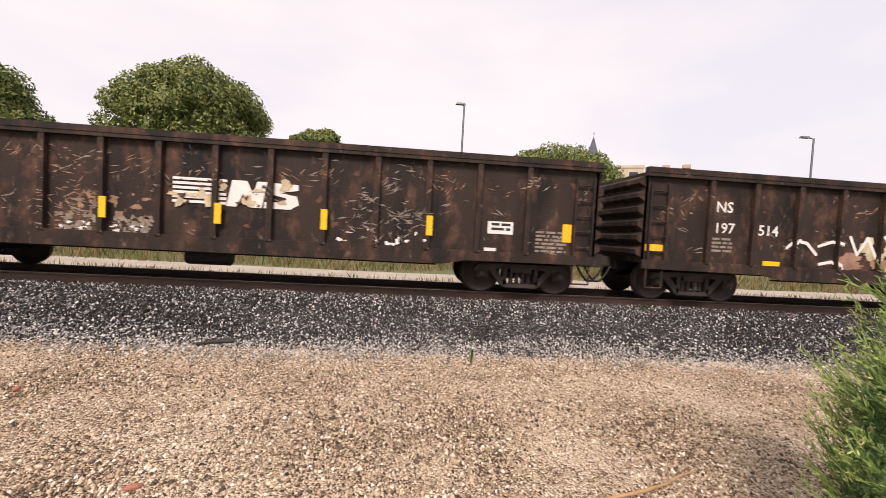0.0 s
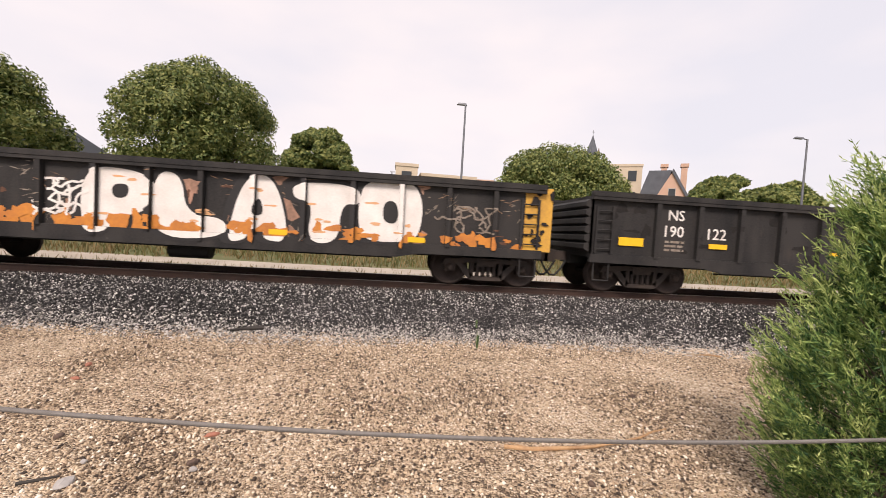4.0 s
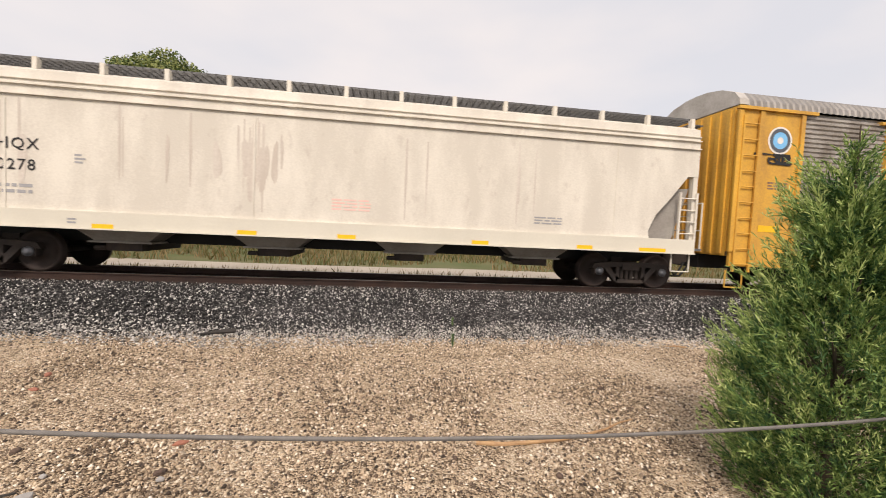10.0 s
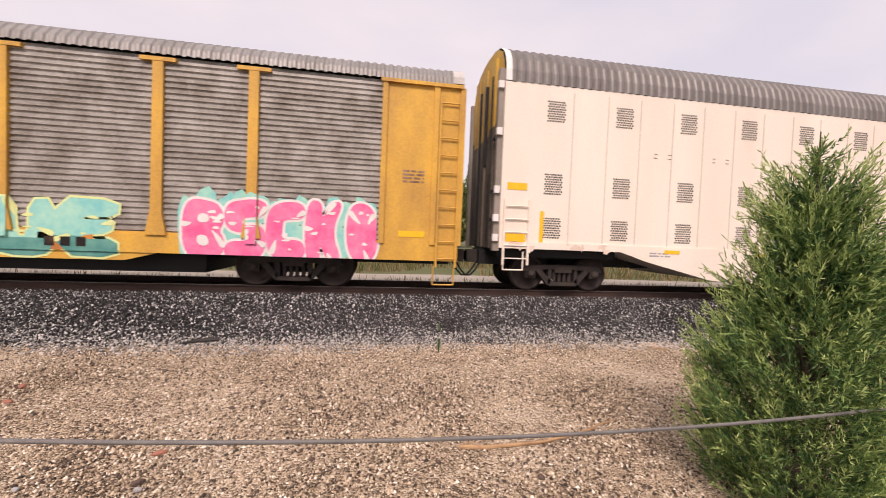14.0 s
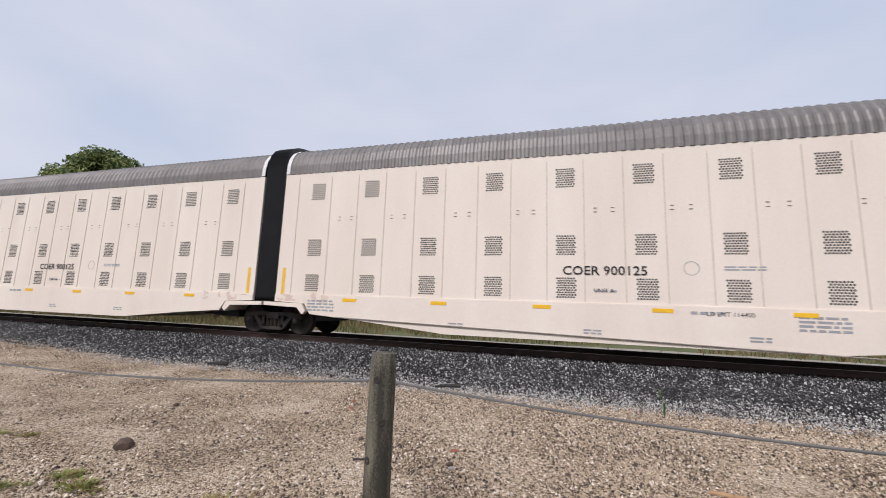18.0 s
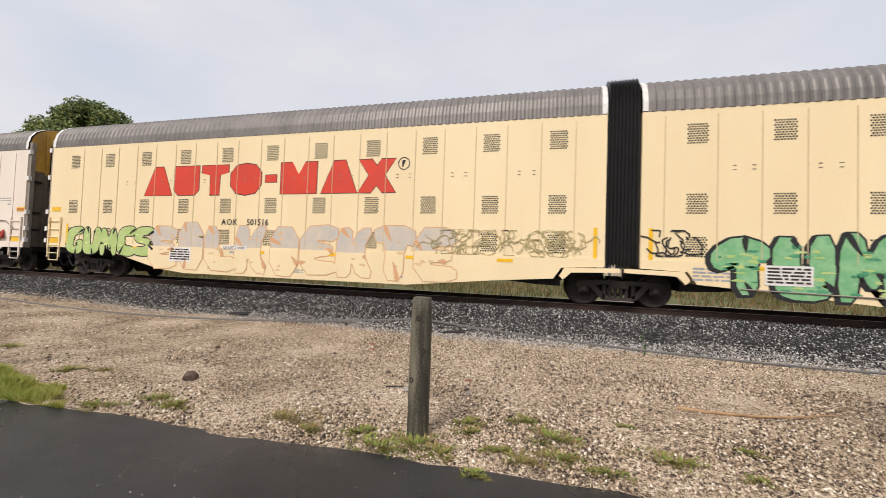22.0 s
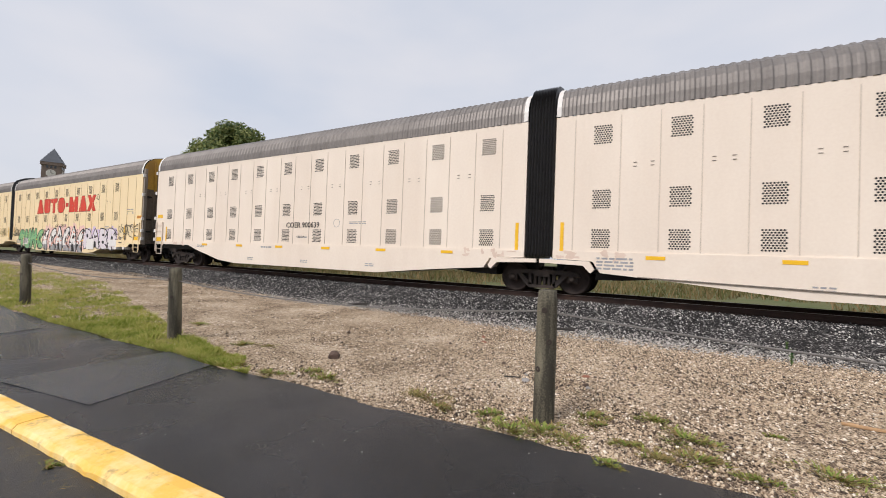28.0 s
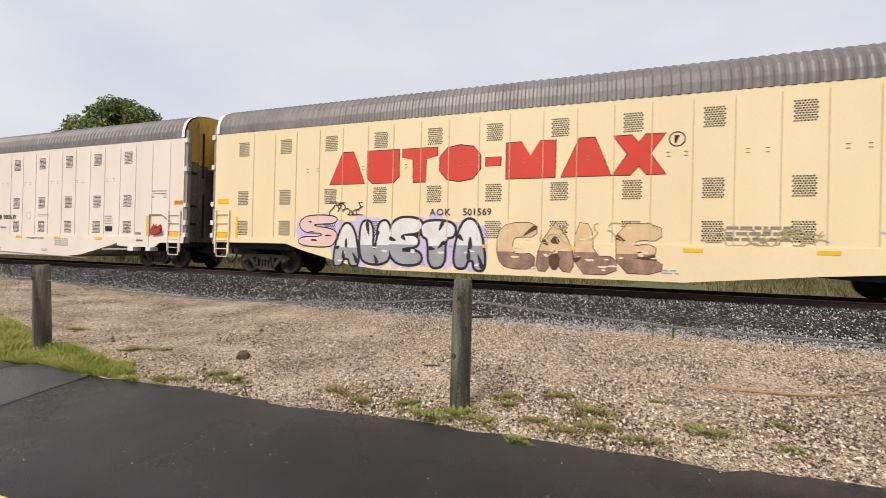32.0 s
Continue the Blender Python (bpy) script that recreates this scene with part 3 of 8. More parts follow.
LONG = steps(-90, -24, 2.0)[:-1] + steps(-24, 24, 0.25)[:-1] + steps(24, 60, 2.0)
bm = bmesh.new()
box(bm, -1800, 1800, -1800, 1800, -1.0, -0.05)
tagged(new("ground", mesh_of("ground", bm, M["field"])), "rough grassy ground reaching to the horizon", "ground", kind="structure")
me = strip_mesh("gravel_strip", LONG, lambda x: edge_y(x) - 0.15, lambda x: 7.6, 24, lambda x, y: rise(x) * min(1, max(0, (8.0 - y) / 4)), M["gravel"], 0.018, 3)
tagged(new("gravel_strip", me), "tan pea gravel strip beside the railway", "gravel", kind="structure")
me = strip_mesh("asphalt_path", LONG, lambda x: kerb_y(x) - 0.17, edge_y, 6, lambda x, y: rise(x) + 0.022 - (0.02 if y > edge_y(x) - 0.02 else 0), M["asphalt"], 0.004, 5)
tagged(new("asphalt_path", me), "dark damp asphalt footpath", "path", kind="structure")
me = strip_mesh("parking_asphalt", LONG, lambda x: -30.0, lambda x: kerb_y(x) - 0.39, 14, lambda x, y: rise(x) + 0.012, M["asphalt_park"], 0.006, 9)
tagged(new("parking_asphalt", me), "old damp asphalt of a car park with patch seams", "road", kind="structure")

# yellow painted kerb, cast in lengths
kerb = thing("kerb", pose(0, 0, 0), "yellow painted concrete kerb, chipped and cracked", "kerb", kind="structure")
rk = random.Random(8)
xk = -62.0
while xk < 20:
    xe = xk + (2.95 if xk > -30 else 6.0) + rk.uniform(-0.2, 0.2)
    n = 40
    verts, faces = [], []
    prof = [(-0.39, -0.02), (-0.385, 0.05), (-0.355, 0.082), (-0.24, 0.092), (-0.16, 0.082), (-0.13, 0.055), (-0.125, -0.02)]
    for i in range(n + 1):
        x = xk + 0.006 + (xe - xk - 0.012) * i / n
        for p, z in prof:
            j = 0.005 * noise.noise(Vector((x * 4, p * 20, 2))) - 0.045 * max(0.0, noise.noise(Vector((x * 6, p * 9, 5))) - 0.32) * (p < -0.2)
            verts.append((x, kerb_y(x) + p + j, rise(x) + z + j))
    k = len(prof)
    for i in range(n):
        for j in range(k - 1):
            a = i * k + j
            faces.append((a, a + 1, a + k + 1, a + k))
    faces += [tuple(range(k - 1, -1, -1)), tuple(range(n * k, n * k + k))]
    part("kerb_stone", raw_mesh("kerb_stone", verts, faces, M["kerb"]), None, kerb)
    xk = xe

# older asphalt patches let into path and car park, a little proud
for a, b, c, d in (((-7.52, -1.39), (-7.42, 0.42), (-6.25, 0.29), (-5.84, -1.14)), ((-15.5, -1.45), (-15.2, 0.35), (-10.9, -0.05), (-10.6, -1.4)), ((-30.0, -1.8), (-30.0, 0.2), (-22.0, 0.1), (-22.0, -1.5))):
    verts = []
    for i in range(13):
        for k in range(9):
            u, v = i / 12, k / 8
            x = (a[0] * (1 - v) + b[0] * v) * (1 - u) + (d[0] * (1 - v) + c[0] * v) * u
            y = (a[1] * (1 - v) + b[1] * v) * (1 - u) + (d[1] * (1 - v) + c[1] * v) * u
            verts.append((x, max(y, kerb_y(x) + 0.02), rise(x) + 0.0265 + 0.002 * noise.noise(Vector((x * 3, y * 3, 5)))))
    me = raw_mesh("asphalt_patch", verts, [(i * 9 + k, i * 9 + 9 + k, i * 9 + 10 + k, i * 9 + 1 + k) for i in range(12) for k in range(8)], M["asphalt_old"])
    tagged(new("asphalt_patch", me), "smooth wet older asphalt patch in the path", "asphalt patch", kind="structure")
bm = bmesh.new()
for x, y, w, l, a in ((-5.5, -2.6, 0.018, 4.5, 12), (-8.5, -3.8, 0.016, 6.0, 8), (-4.0, -3.4, 0.014, 3.0, 80), (-12.0, -3.2, 0.016, 6.0, 15)):
    c, s_ = math.cos(radians(a)), math.sin(radians(a))
    z = 0.030
    pts = []
    for i in range(9):
        u = -l / 2 + l * i / 8
        pts.append((x + u * c, y + u * s_ + 0.006 * math.sin(5 * u)))
    for p, q in zip(pts, pts[1:]):
        bm.faces.new([bm.verts.new((p[0], p[1] - w / 2, z)), bm.verts.new((q[0], q[1] - w / 2, z)), bm.verts.new((q[0], q[1] + w / 2, z)), bm.verts.new((p[0], p[1] + w / 2, z))])
tagged(new("tar_seam", mesh_of("tar_seam", bm, M["tar"])), "black tar seams sealing cracks in the asphalt", "tar seam", kind="structure")

verts, faces = [], []
prof = [(6.35, -0.02), (6.9, 0.07), (7.5, 0.22), (8.1, 0.37), (8.45, 0.43), (11.6, 0.43), (12.4, 0.25), (13.2, 0.05), (13.9, -0.04)]
bx = steps(-420, -60, 20)[:-1] + steps(-60, 40, 0.5)[:-1] + steps(40, 220, 20)
for x in bx:
    for y, z in prof:
        wob = 0.22 * noise.noise(Vector((x * 0.35, y, 4))) if y < 8 else 0.0
        verts.append((x, y + wob, z + 0.02 * noise.noise(Vector((x * 2, y * 2, 1)))))
k = len(prof)
for i in range(len(bx) - 1):
    for j in range(k - 1):
        a = i * k + j
        faces.append((a, a + k, a + k + 1, a + 1))
tagged(new("ballast_bed", raw_mesh("ballast_bed", verts, faces, M["ballast"])), "dark crushed stone ballast bed under the track", "ballast", kind="structure")
track = thing("railway_track", pose(0, 0, 0), "standard-gauge railway track with rusty rails and timber ties", "railway track", kind="structure")
for side in (-0.755, 0.755):
    y = TRACK_Y + side
    bm = bmesh.new()
    sec = [(-0.075, 0.440), (-0.075, 0.452), (-0.012, 0.472), (-0.010, 0.570), (-0.036, 0.582), (-0.036, 0.606), (0.036, 0.606), (0.036, 0.582), (0.010, 0.570), (0.012, 0.472), (0.075, 0.452), (0.075, 0.440)]
    a = [bm.verts.new((-420, y + p, q)) for p, q in sec]
    b = [bm.verts.new((220, y + p, q)) for p, q in sec]
    for i in range(len(sec)):
        bm.faces.new((a[i], a[(i + 1) % len(sec)], b[(i + 1) % len(sec)], b[i]))
    rail = part("rail", bm, M["rail"], track)
    bm = bmesh.new()
    box(bm, -420, 220, y - 0.033, y + 0.033, 0.604, RAIL_Z)
    part("running_surface", bm, M["railhead"], rail, "bare worn steel top")
bm = bmesh.new()
box(bm, -0.115, 0.115, TRACK_Y - 1.3, TRACK_Y + 1.3, 0.28, 0.438)
tie = mesh_of("tie", bm, M["tie"])
for i in range(150):
    t_ = part("tie", tie, None, track)
    t_.matrix_basis = pose(-46 + i * 0.52 + rk.uniform(-0.03, 0.03), rk.uniform(-0.05, 0.05), rk.uniform(-0.012, 0.008))
bm = bmesh.new()
for s_ in (-0.755, 0.755):
    box(bm, -0.09, 0.09, TRACK_Y + s_ - 0.17, TRACK_Y + s_ + 0.17, 0.434, 0.446)
    for dx in (-0.06, 0.06):
        box(bm, dx - 0.012, dx + 0.012, TRACK_Y + s_ - 0.11, TRACK_Y + s_ - 0.075, 0.44, 0.475)
plate = mesh_of("tie_plates", bm, M["rail"])
for i in range(150):
    part("tie_plates", plate, None, track).location.x = -46 + i * 0.52

# service road and grass behind the track
me = strip_mesh("service_road", steps(-120, 90, 3), lambda x: 14.6 + 0.3 * math.sin(x * 0.4), lambda x: 18.6 + 0.3 * math.sin(x * 0.3), 4, lambda x, y: 0.0, M["dust"], 0.02, 12)
tagged(new("service_road", me), "pale dusty service road behind the track", "road", kind="structure")


# ---- train: shared parts ----
RUN = [(0, 0.00), (1, -8.78), (2, -17.93), (3, -26.39), (4, -35.15), (5, -43.96), (6, -52.73), (7, -61.46), (8, -70.06), (9, -78.73), (10, -86.99), (11, -95.30), (12, -103.74), (13, -112.06), (14, -120.45), (15, -128.91), (16, -137.29), (17, -145.65), (18, -154.00), (19, -162.43), (20, -170.88), (21, -179.04), (22, -187.41), (23, -195.65), (24, -203.95), (25, -212.13), (26, -220.30), (27, -228.50), (28, -236.62), (29, -244.73), (30, -252.81), (31, -260.87), (32, -268.87)]
WHEEL_R = 0.457


def run(t):
    """How far the train has come by t seconds, along x."""
    return float(np.interp(t, [a for a, _ in RUN], [b for _, b in RUN]))


bm = bmesh.new()
for side in (-1, 1):
    lathe(bm, [(side * 0.68, 0.12), (side * 0.69, 0.485), (side * 0.71, 0.47), (side * 0.725, 0.459), (side * 0.82, 0.452), (side * 0.825, 0.40), (side * 0.79, 0.37), (side * 0.77, 0.20), (side * 0.84, 0.15), (side * 0.84, 0.05)], (0, 0, 0), "y", 28)
rod(bm, (0, -0.95, 0), (0, 0.95, 0), 0.075, 10)
WHEELSET = mesh_of("wheelset", bm, M["wheel"], True)
bm = bmesh.new()
for side in (-1, 1):
    y0, y1 = (0.90, 1.06) if side > 0 else (-1.06, -0.90)
    prism(bm, [(-1.10, 0.52), (-1.02, 0.66), (-0.55, 0.70), (0.55, 0.70), (1.02, 0.66), (1.10, 0.52), (0.72, 0.55), (0.42, 0.585), (-0.42, 0.585), (-0.72, 0.55)], y0, y1)
    for k in (-1, 1):
        prism(bm, [(k * 0.76, 0.56), (k * 0.58, 0.56), (k * 0.30, 0.26), (k * 0.36, 0.16), (k * 0.44, 0.20)], y0, y1)
        box(bm, k * 0.89 - 0.13, k * 0.89 + 0.13, y0 - 0.01, y1 + 0.01, 0.36, 0.58)
        box(bm, k * 0.36 - 0.045, k * 0.36 + 0.045, y0, y1, 0.2, 0.6)
    box(bm, -0.36, 0.36, y0 - 0.01, y1 + 0.01, 0.16, 0.25)
box(bm, -0.24, 0.24, -1.08, 1.08, 0.50, 0.66)
box(bm, -0.17, 0.17, -0.4, 0.4, 0.66, 0.80)
TRUCK = mesh_of("truck", bm, M["steel"])
bm = bmesh.new()
lathe(bm, [(0.25 + j * 0.024, 0.062 if j % 2 else 0.045) for j in range(12)], (0, 0, 0), "z", 8)
SPRING = mesh_of("coil_spring", bm, M["steel"], True)
bm = bmesh.new()
lathe(bm, [(0.0, 0.105), (-0.05, 0.105), (-0.06, 0.07), (-0.085, 0.065), (-0.09, 0.02)], (0, 0, 0), "y", 14)
CAP = {"steel": mesh_of("bearing_cap", bm, M["steel"], True)}
for key, m_ in (("blue", M["lamp"]),):
    CAP[key] = CAP["steel"].copy()
    CAP[key].materials.clear()
    CAP[key].materials.append(m_)
wheelsets = []


def truck(car, x, cap="steel"):
    """A two-axle truck, its wheelsets turning parts of their own."""
    t = part("truck", TRUCK, None, car)
    t.location.x = x
    for k in (-0.89, 0.89):
        w = part("wheelset", WHEELSET, None, t)
        w.location = (k, 0, WHEEL_R)
        wheelsets.append((w, k))
        for s in (-1, 1):
            c = part("bearing_cap", CAP[cap], None, t, "pale bearing cap" if cap == "blue" else "")
            c.matrix_basis = pose(k, s * 1.06, 0.46, 0, 0, 0 if s < 0 else 180)
    for s in (-0.98, 0.98):
        for k in range(4):
            part("coil_spring", SPRING, None, t).location = (-0.21 + k * 0.14, s, 0)


def coupler(car, x, way):
    """Coupler and draft gear at an end, pointing along way (-1 or 1)."""
    bm = bmesh.new()
    box(bm, min(x, x + way * 0.7), max(x, x + way * 0.7), -0.09, 0.09, 0.72, 0.96)
    a, b = sorted((x + way * 0.55, x + way * 0.84))
    box(bm, a, b, -0.17, 0.14, 0.66, 1.0)
    part("coupler", bm, M["steel"], car)
    bm = bmesh.new()
    pts = [Vector((x + way * (0.1 + 0.7 * u), -0.3, 0.72 - 0.42 * math.sin(math.pi * u))) for u in (0, 0.2, 0.4, 0.6, 0.8, 1.0)]
    for p, q in zip(pts, pts[1:]):
        rod(bm, p, q, 0.028, 6)
    part("air_hose", bm, M["black"], car, "black rubber air hose")


def ladder(car, x0, x1, y, z0, z1, n, material, r=0.017):
    bm = bmesh.new()
    for x in (x0, x1):
        box(bm, x - 0.025, x + 0.025, y - 0.03, y + 0.02, z0, z1)
    for i in range(n):
        z = z0 + (z1 - z0) * (i + 0.5) / n
        rod(bm, (x0, y - 0.01, z), (x1, y - 0.01, z), r, 6)
    return part("ladder", bm, material, car)


def stirrup(car, x, y, z, w, material):
    bm = bmesh.new()
    rod(bm, (x, y, z), (x, y, z - 0.45), 0.02)
    rod(bm, (x + w, y, z), (x + w, y, z - 0.45), 0.02)
    rod(bm, (x, y, z - 0.45), (x + w, y, z - 0.45), 0.02)
    part("stirrup_step", bm, material, car)


def tape(car, x, z, w, h, y, material=None, name="reflector"):
    """A reflective plate or other flat patch on the near side."""
    bm = bmesh.new()
    box(bm, x - w / 2, x + w / 2, y - 0.008, y, z - h / 2, z + h / 2)
    return part(name, bm, material or M["yellow"], car)


def words(car, text, size, x, z, y, material, **kw):
    me = lettering(text, size, x, z, y, **kw)
    me.materials.append(material)
    return part("lettering", me, None, car)


def bars(car, x, z, w, h, rows, y, material, rnd):
    """Small print that cannot be read, as plain bars."""
    bm = bmesh.new()
    step = h / rows
    for i in range(rows):
        a = x
        while a < x + w - 0.03:
            b = min(x + w, a + rnd.uniform(0.08, 0.3))
            zt = z + h - i * step
            sheet(bm, [(a, zt - step * 0.55), (b, zt - step * 0.55), (b, zt), (a, zt)], y)
            a = b + 0.04
    tagged(part("small_print", bm, material, car), kind="stuff")


def clip(poly, lim, keep_greater):
    out = []
    for i, p in enumerate(poly):
        q = poly[(i + 1) % len(poly)]
        pin, qin = ((p[0] >= lim, q[0] >= lim) if keep_greater else (p[0] <= lim, q[0] <= lim))
        if pin:
            out.append(p)
        if pin != qin and abs(q[0] - p[0]) > 1e-9:
            f = (lim - p[0]) / (q[0] - p[0])
            out.append((lim, p[1] + f * (q[1] - p[1])))
    return out


def paint(bm, poly, strips, lift):
    """A painted shape laid over the panels and ribs of a side; a strip may be bounded in height."""
    for xa, xb, y, *zz in strips:
        c = clip(clip(poly, xa, True), xb, False)
        if zz and len(c) > 2:
            t = clip(clip([(z, x) for x, z in c], zz[0], True), zz[1], False)
            c = [(x, z) for z, x in t]
        if len(c) > 2:
            sheet(bm, c, y - lift)


def blob(cx, cz, w, h, rnd, power=0.5, wob=0.08, n=18, lean=0.0):
    """A swollen letter-like outline."""
    pts = []
    ph = [rnd.uniform(0, 6.28) for _ in range(3)]
    for i in range(n):
        a = 2 * math.pi * i / n
        c, s = math.cos(a), math.sin(a)
        k = 1 + wob * (math.sin(2 * a + ph[0]) + math.sin(3 * a + ph[1]) + 0.6 * math.sin(5 * a + ph[2]))
        x = math.copysign(abs(c) ** power, c) * w / 2 * k
        z = math.copysign(abs(s) ** power, s) * h / 2 * k
        pts.append((cx + x + lean * z, cz + z))
    return pts


def grown(poly, d):
    cx, cz = sum(p[0] for p in poly) / len(poly), sum(p[1] for p in poly) / len(poly)
    out = []
    for x, z in poly:
        v = Vector((x - cx, z - cz))
        k = (v.length + d) / max(v.length, 1e-6)
        out.append((cx + v.x * k, cz + v.y * k))
    return out


SLOT = [(0.38, 0.34), (0.62, 0.34), (0.62, 0.68), (0.38, 0.68)]
LETTERS = {
    "A": ([(0, 0), (0.26, 1), (0.74, 1), (1, 0), (0.66, 0), (0.62, 0.2), (0.38, 0.2), (0.34, 0)], [[(0.42, 0.42), (0.58, 0.42), (0.5, 0.74)]]),
    "B": ([(0, 0), (0, 1), (0.75, 1), (0.98, 0.82), (0.98, 0.62), (0.86, 0.5), (1, 0.38), (1, 0.18), (0.78, 0)], [[(0.36, 0.62), (0.62, 0.62), (0.62, 0.76), (0.36, 0.76)], [(0.36, 0.24), (0.64, 0.24), (0.64, 0.4), (0.36, 0.4)]]),
    "C": ([(1, 0.68), (1, 1), (0.25, 1), (0, 0.78), (0, 0.22), (0.25, 0), (1, 0), (1, 0.32), (0.48, 0.32), (0.4, 0.4), (0.4, 0.6), (0.48, 0.68)], []),
    "D": ([(0, 0), (0, 1), (0.7, 1), (1, 0.75), (1, 0.25), (0.7, 0)], [SLOT]),
    "E": ([(0, 0), (0, 1), (1, 1), (1, 0.7), (0.42, 0.7), (0.42, 0.62), (0.9, 0.62), (0.9, 0.38), (0.42, 0.38), (0.42, 0.3), (1, 0.3), (1, 0)], []),
    "G": ([(1, 0.72), (0.95, 1), (0.25, 1), (0, 0.8), (0, 0.2), (0.25, 0), (0.8, 0), (1, 0.2), (1, 0.52), (0.55, 0.52), (0.55, 0.34), (0.66, 0.34), (0.66, 0.28), (0.4, 0.28), (0.4, 0.72)], []),
    "I": ([(0.08, 0), (0.92, 0), (0.92, 1), (0.08, 1)], []),
    "K": ([(0, 0), (0, 1), (0.4, 1), (0.4, 0.66), (0.62, 1), (1, 1), (0.68, 0.52), (1, 0), (0.6, 0), (0.4, 0.36), (0.4, 0)], []),
    "L": ([(0, 0), (0, 1), (0.42, 1), (0.42, 0.34), (1, 0.34), (1, 0)], []),
    "M": ([(0, 0), (0.05, 1), (0.36, 1), (0.5, 0.62), (0.64, 1), (0.95, 1), (1, 0), (0.7, 0), (0.68, 0.5), (0.56, 0.22), (0.44, 0.22), (0.32, 0.5), (0.3, 0)], []),
    "N": ([(0, 0), (0, 1), (0.36, 1), (0.62, 0.55), (0.62, 1), (1, 1), (1, 0), (0.66, 0), (0.38, 0.48), (0.38, 0)], []),
    "O": ([(0.1, 0.04), (0.9, 0.04), (1, 0.3), (1, 0.72), (0.86, 1), (0.14, 1), (0, 0.72), (0, 0.3)], [SLOT]),
    "P": ([(0, 0), (0, 1), (0.75, 1), (1, 0.82), (1, 0.5), (0.75, 0.34), (0.42, 0.34), (0.42, 0)], [[(0.4, 0.56), (0.64, 0.56), (0.64, 0.78), (0.4, 0.78)]]),
    "R": ([(0, 0), (0, 1), (0.75, 1), (1, 0.82), (1, 0.56), (0.8, 0.42), (1, 0), (0.62, 0), (0.44, 0.34), (0.4, 0.34), (0.4, 0)], [[(0.4, 0.58), (0.64, 0.58), (0.64, 0.76), (0.4, 0.76)]]),
    "S": ([(1, 0.72), (1, 1), (0.2, 1), (0, 0.82), (0, 0.56), (0.2, 0.42), (0.6, 0.42), (0.6, 0.3), (0, 0.3), (0, 0), (0.8, 0), (1, 0.18), (1, 0.48), (0.8, 0.6), (0.4, 0.6), (0.4, 0.72)], []),
    "T": ([(0, 1), (1, 1), (1, 0.66), (0.72, 0.66), (0.74, 0), (0.26, 0), (0.3, 0.66), (0, 0.66)], []),
    "U": ([(0, 1), (0.4, 1), (0.4, 0.34), (0.6, 0.34), (0.6, 1), (1, 1), (1, 0.2), (0.78, 0), (0.22, 0), (0, 0.2)], []),
    "V": ([(0, 1), (0.36, 1), (0.5, 0.42), (0.64, 1), (1, 1), (0.72, 0), (0.28, 0)], []),
    "W": ([(0, 1), (0.28, 1), (0.32, 0.5), (0.42, 0.85), (0.58, 0.85), (0.68, 0.5), (0.72, 1), (1, 1), (0.9, 0), (0.62, 0), (0.5, 0.4), (0.38, 0), (0.1, 0)], []),
    "a": ([(0.0, 0), (0.08, 0.52), (0.46, 1.0), (0.54, 1.0), (0.92, 0.52), (1.0, 0), (0.66, 0), (0.62, 0.3), (0.38, 0.3), (0.34, 0)], [[(0.32, 0.56), (0.5, 0.76), (0.68, 0.56)], [(0.40, 0.02), (0.34, 0.36), (0.66, 0.36), (0.60, 0.02)]]),
    "c": ([(0.62, 0.55), (1.0, 0.72), (0.88, 1.0), (0.28, 0.82), (0.0, 0.45), (0.3, 0.0), (0.9, 0.0), (1.0, 0.22), (0.66, 0.26)], [[(0.40, 0.62), (0.62, 0.66), (0.52, 0.34), (0.36, 0.38)]]),
    "(": ([(0.32, 0.0), (0.0, 0.35), (0.12, 0.68), (0.95, 1.0), (0.62, 0.55), (0.72, 0.0)], []),
    "t": ([(0.0, 0.72), (0.45, 1.0), (0.95, 0.84), (1.0, 0.58), (0.74, 0.58), (0.8, 0.0), (0.44, 0.0), (0.40, 0.55), (0.22, 0.4), (0.0, 0.45)], []),
    "!": ([(0.1, 0.95), (0.75, 1), (1, 0.8), (0.9, 0.5), (0.5, 0.42), (0.3, 0.3), (0.3, 0), (0.75, 0.05), (0.8, 0.3), (0.2, 0.5), (0, 0.7)], []),
}


def rounder(poly, times):
    """Cuts the corners of an outline, again and again."""
    for _ in range(times):
        out = []
        for p, q in zip(poly, poly[1:] + poly[:1]):
            out += [(p[0] * 0.75 + q[0] * 0.25, p[1] * 0.75 + q[1] * 0.25), (p[0] * 0.25 + q[0] * 0.75, p[1] * 0.25 + q[1] * 0.75)]
        poly = out
    return poly


def swollen(poly, d):
    """The outline pushed out by d all round; the points run either way about."""
    area = sum(p[0] * q[1] - q[0] * p[1] for p, q in zip(poly, poly[1:] + poly[:1]))
    k = d if area > 0 else -d
    out = []
    for i, p in enumerate(poly):
        a, b = Vector(poly[i - 1]), Vector(poly[(i + 1) % len(poly)])
        e1, e2 = (Vector(p) - a).normalized(), (b - Vector(p)).normalized()
        n = Vector((e1.y + e2.y, -e1.x - e2.x))
        n = n.normalized() if n.length > 1e-4 else Vector((e1.y, -e1.x))
        out.append((p[0] + n.x * k, p[1] + n.y * k))
    return out


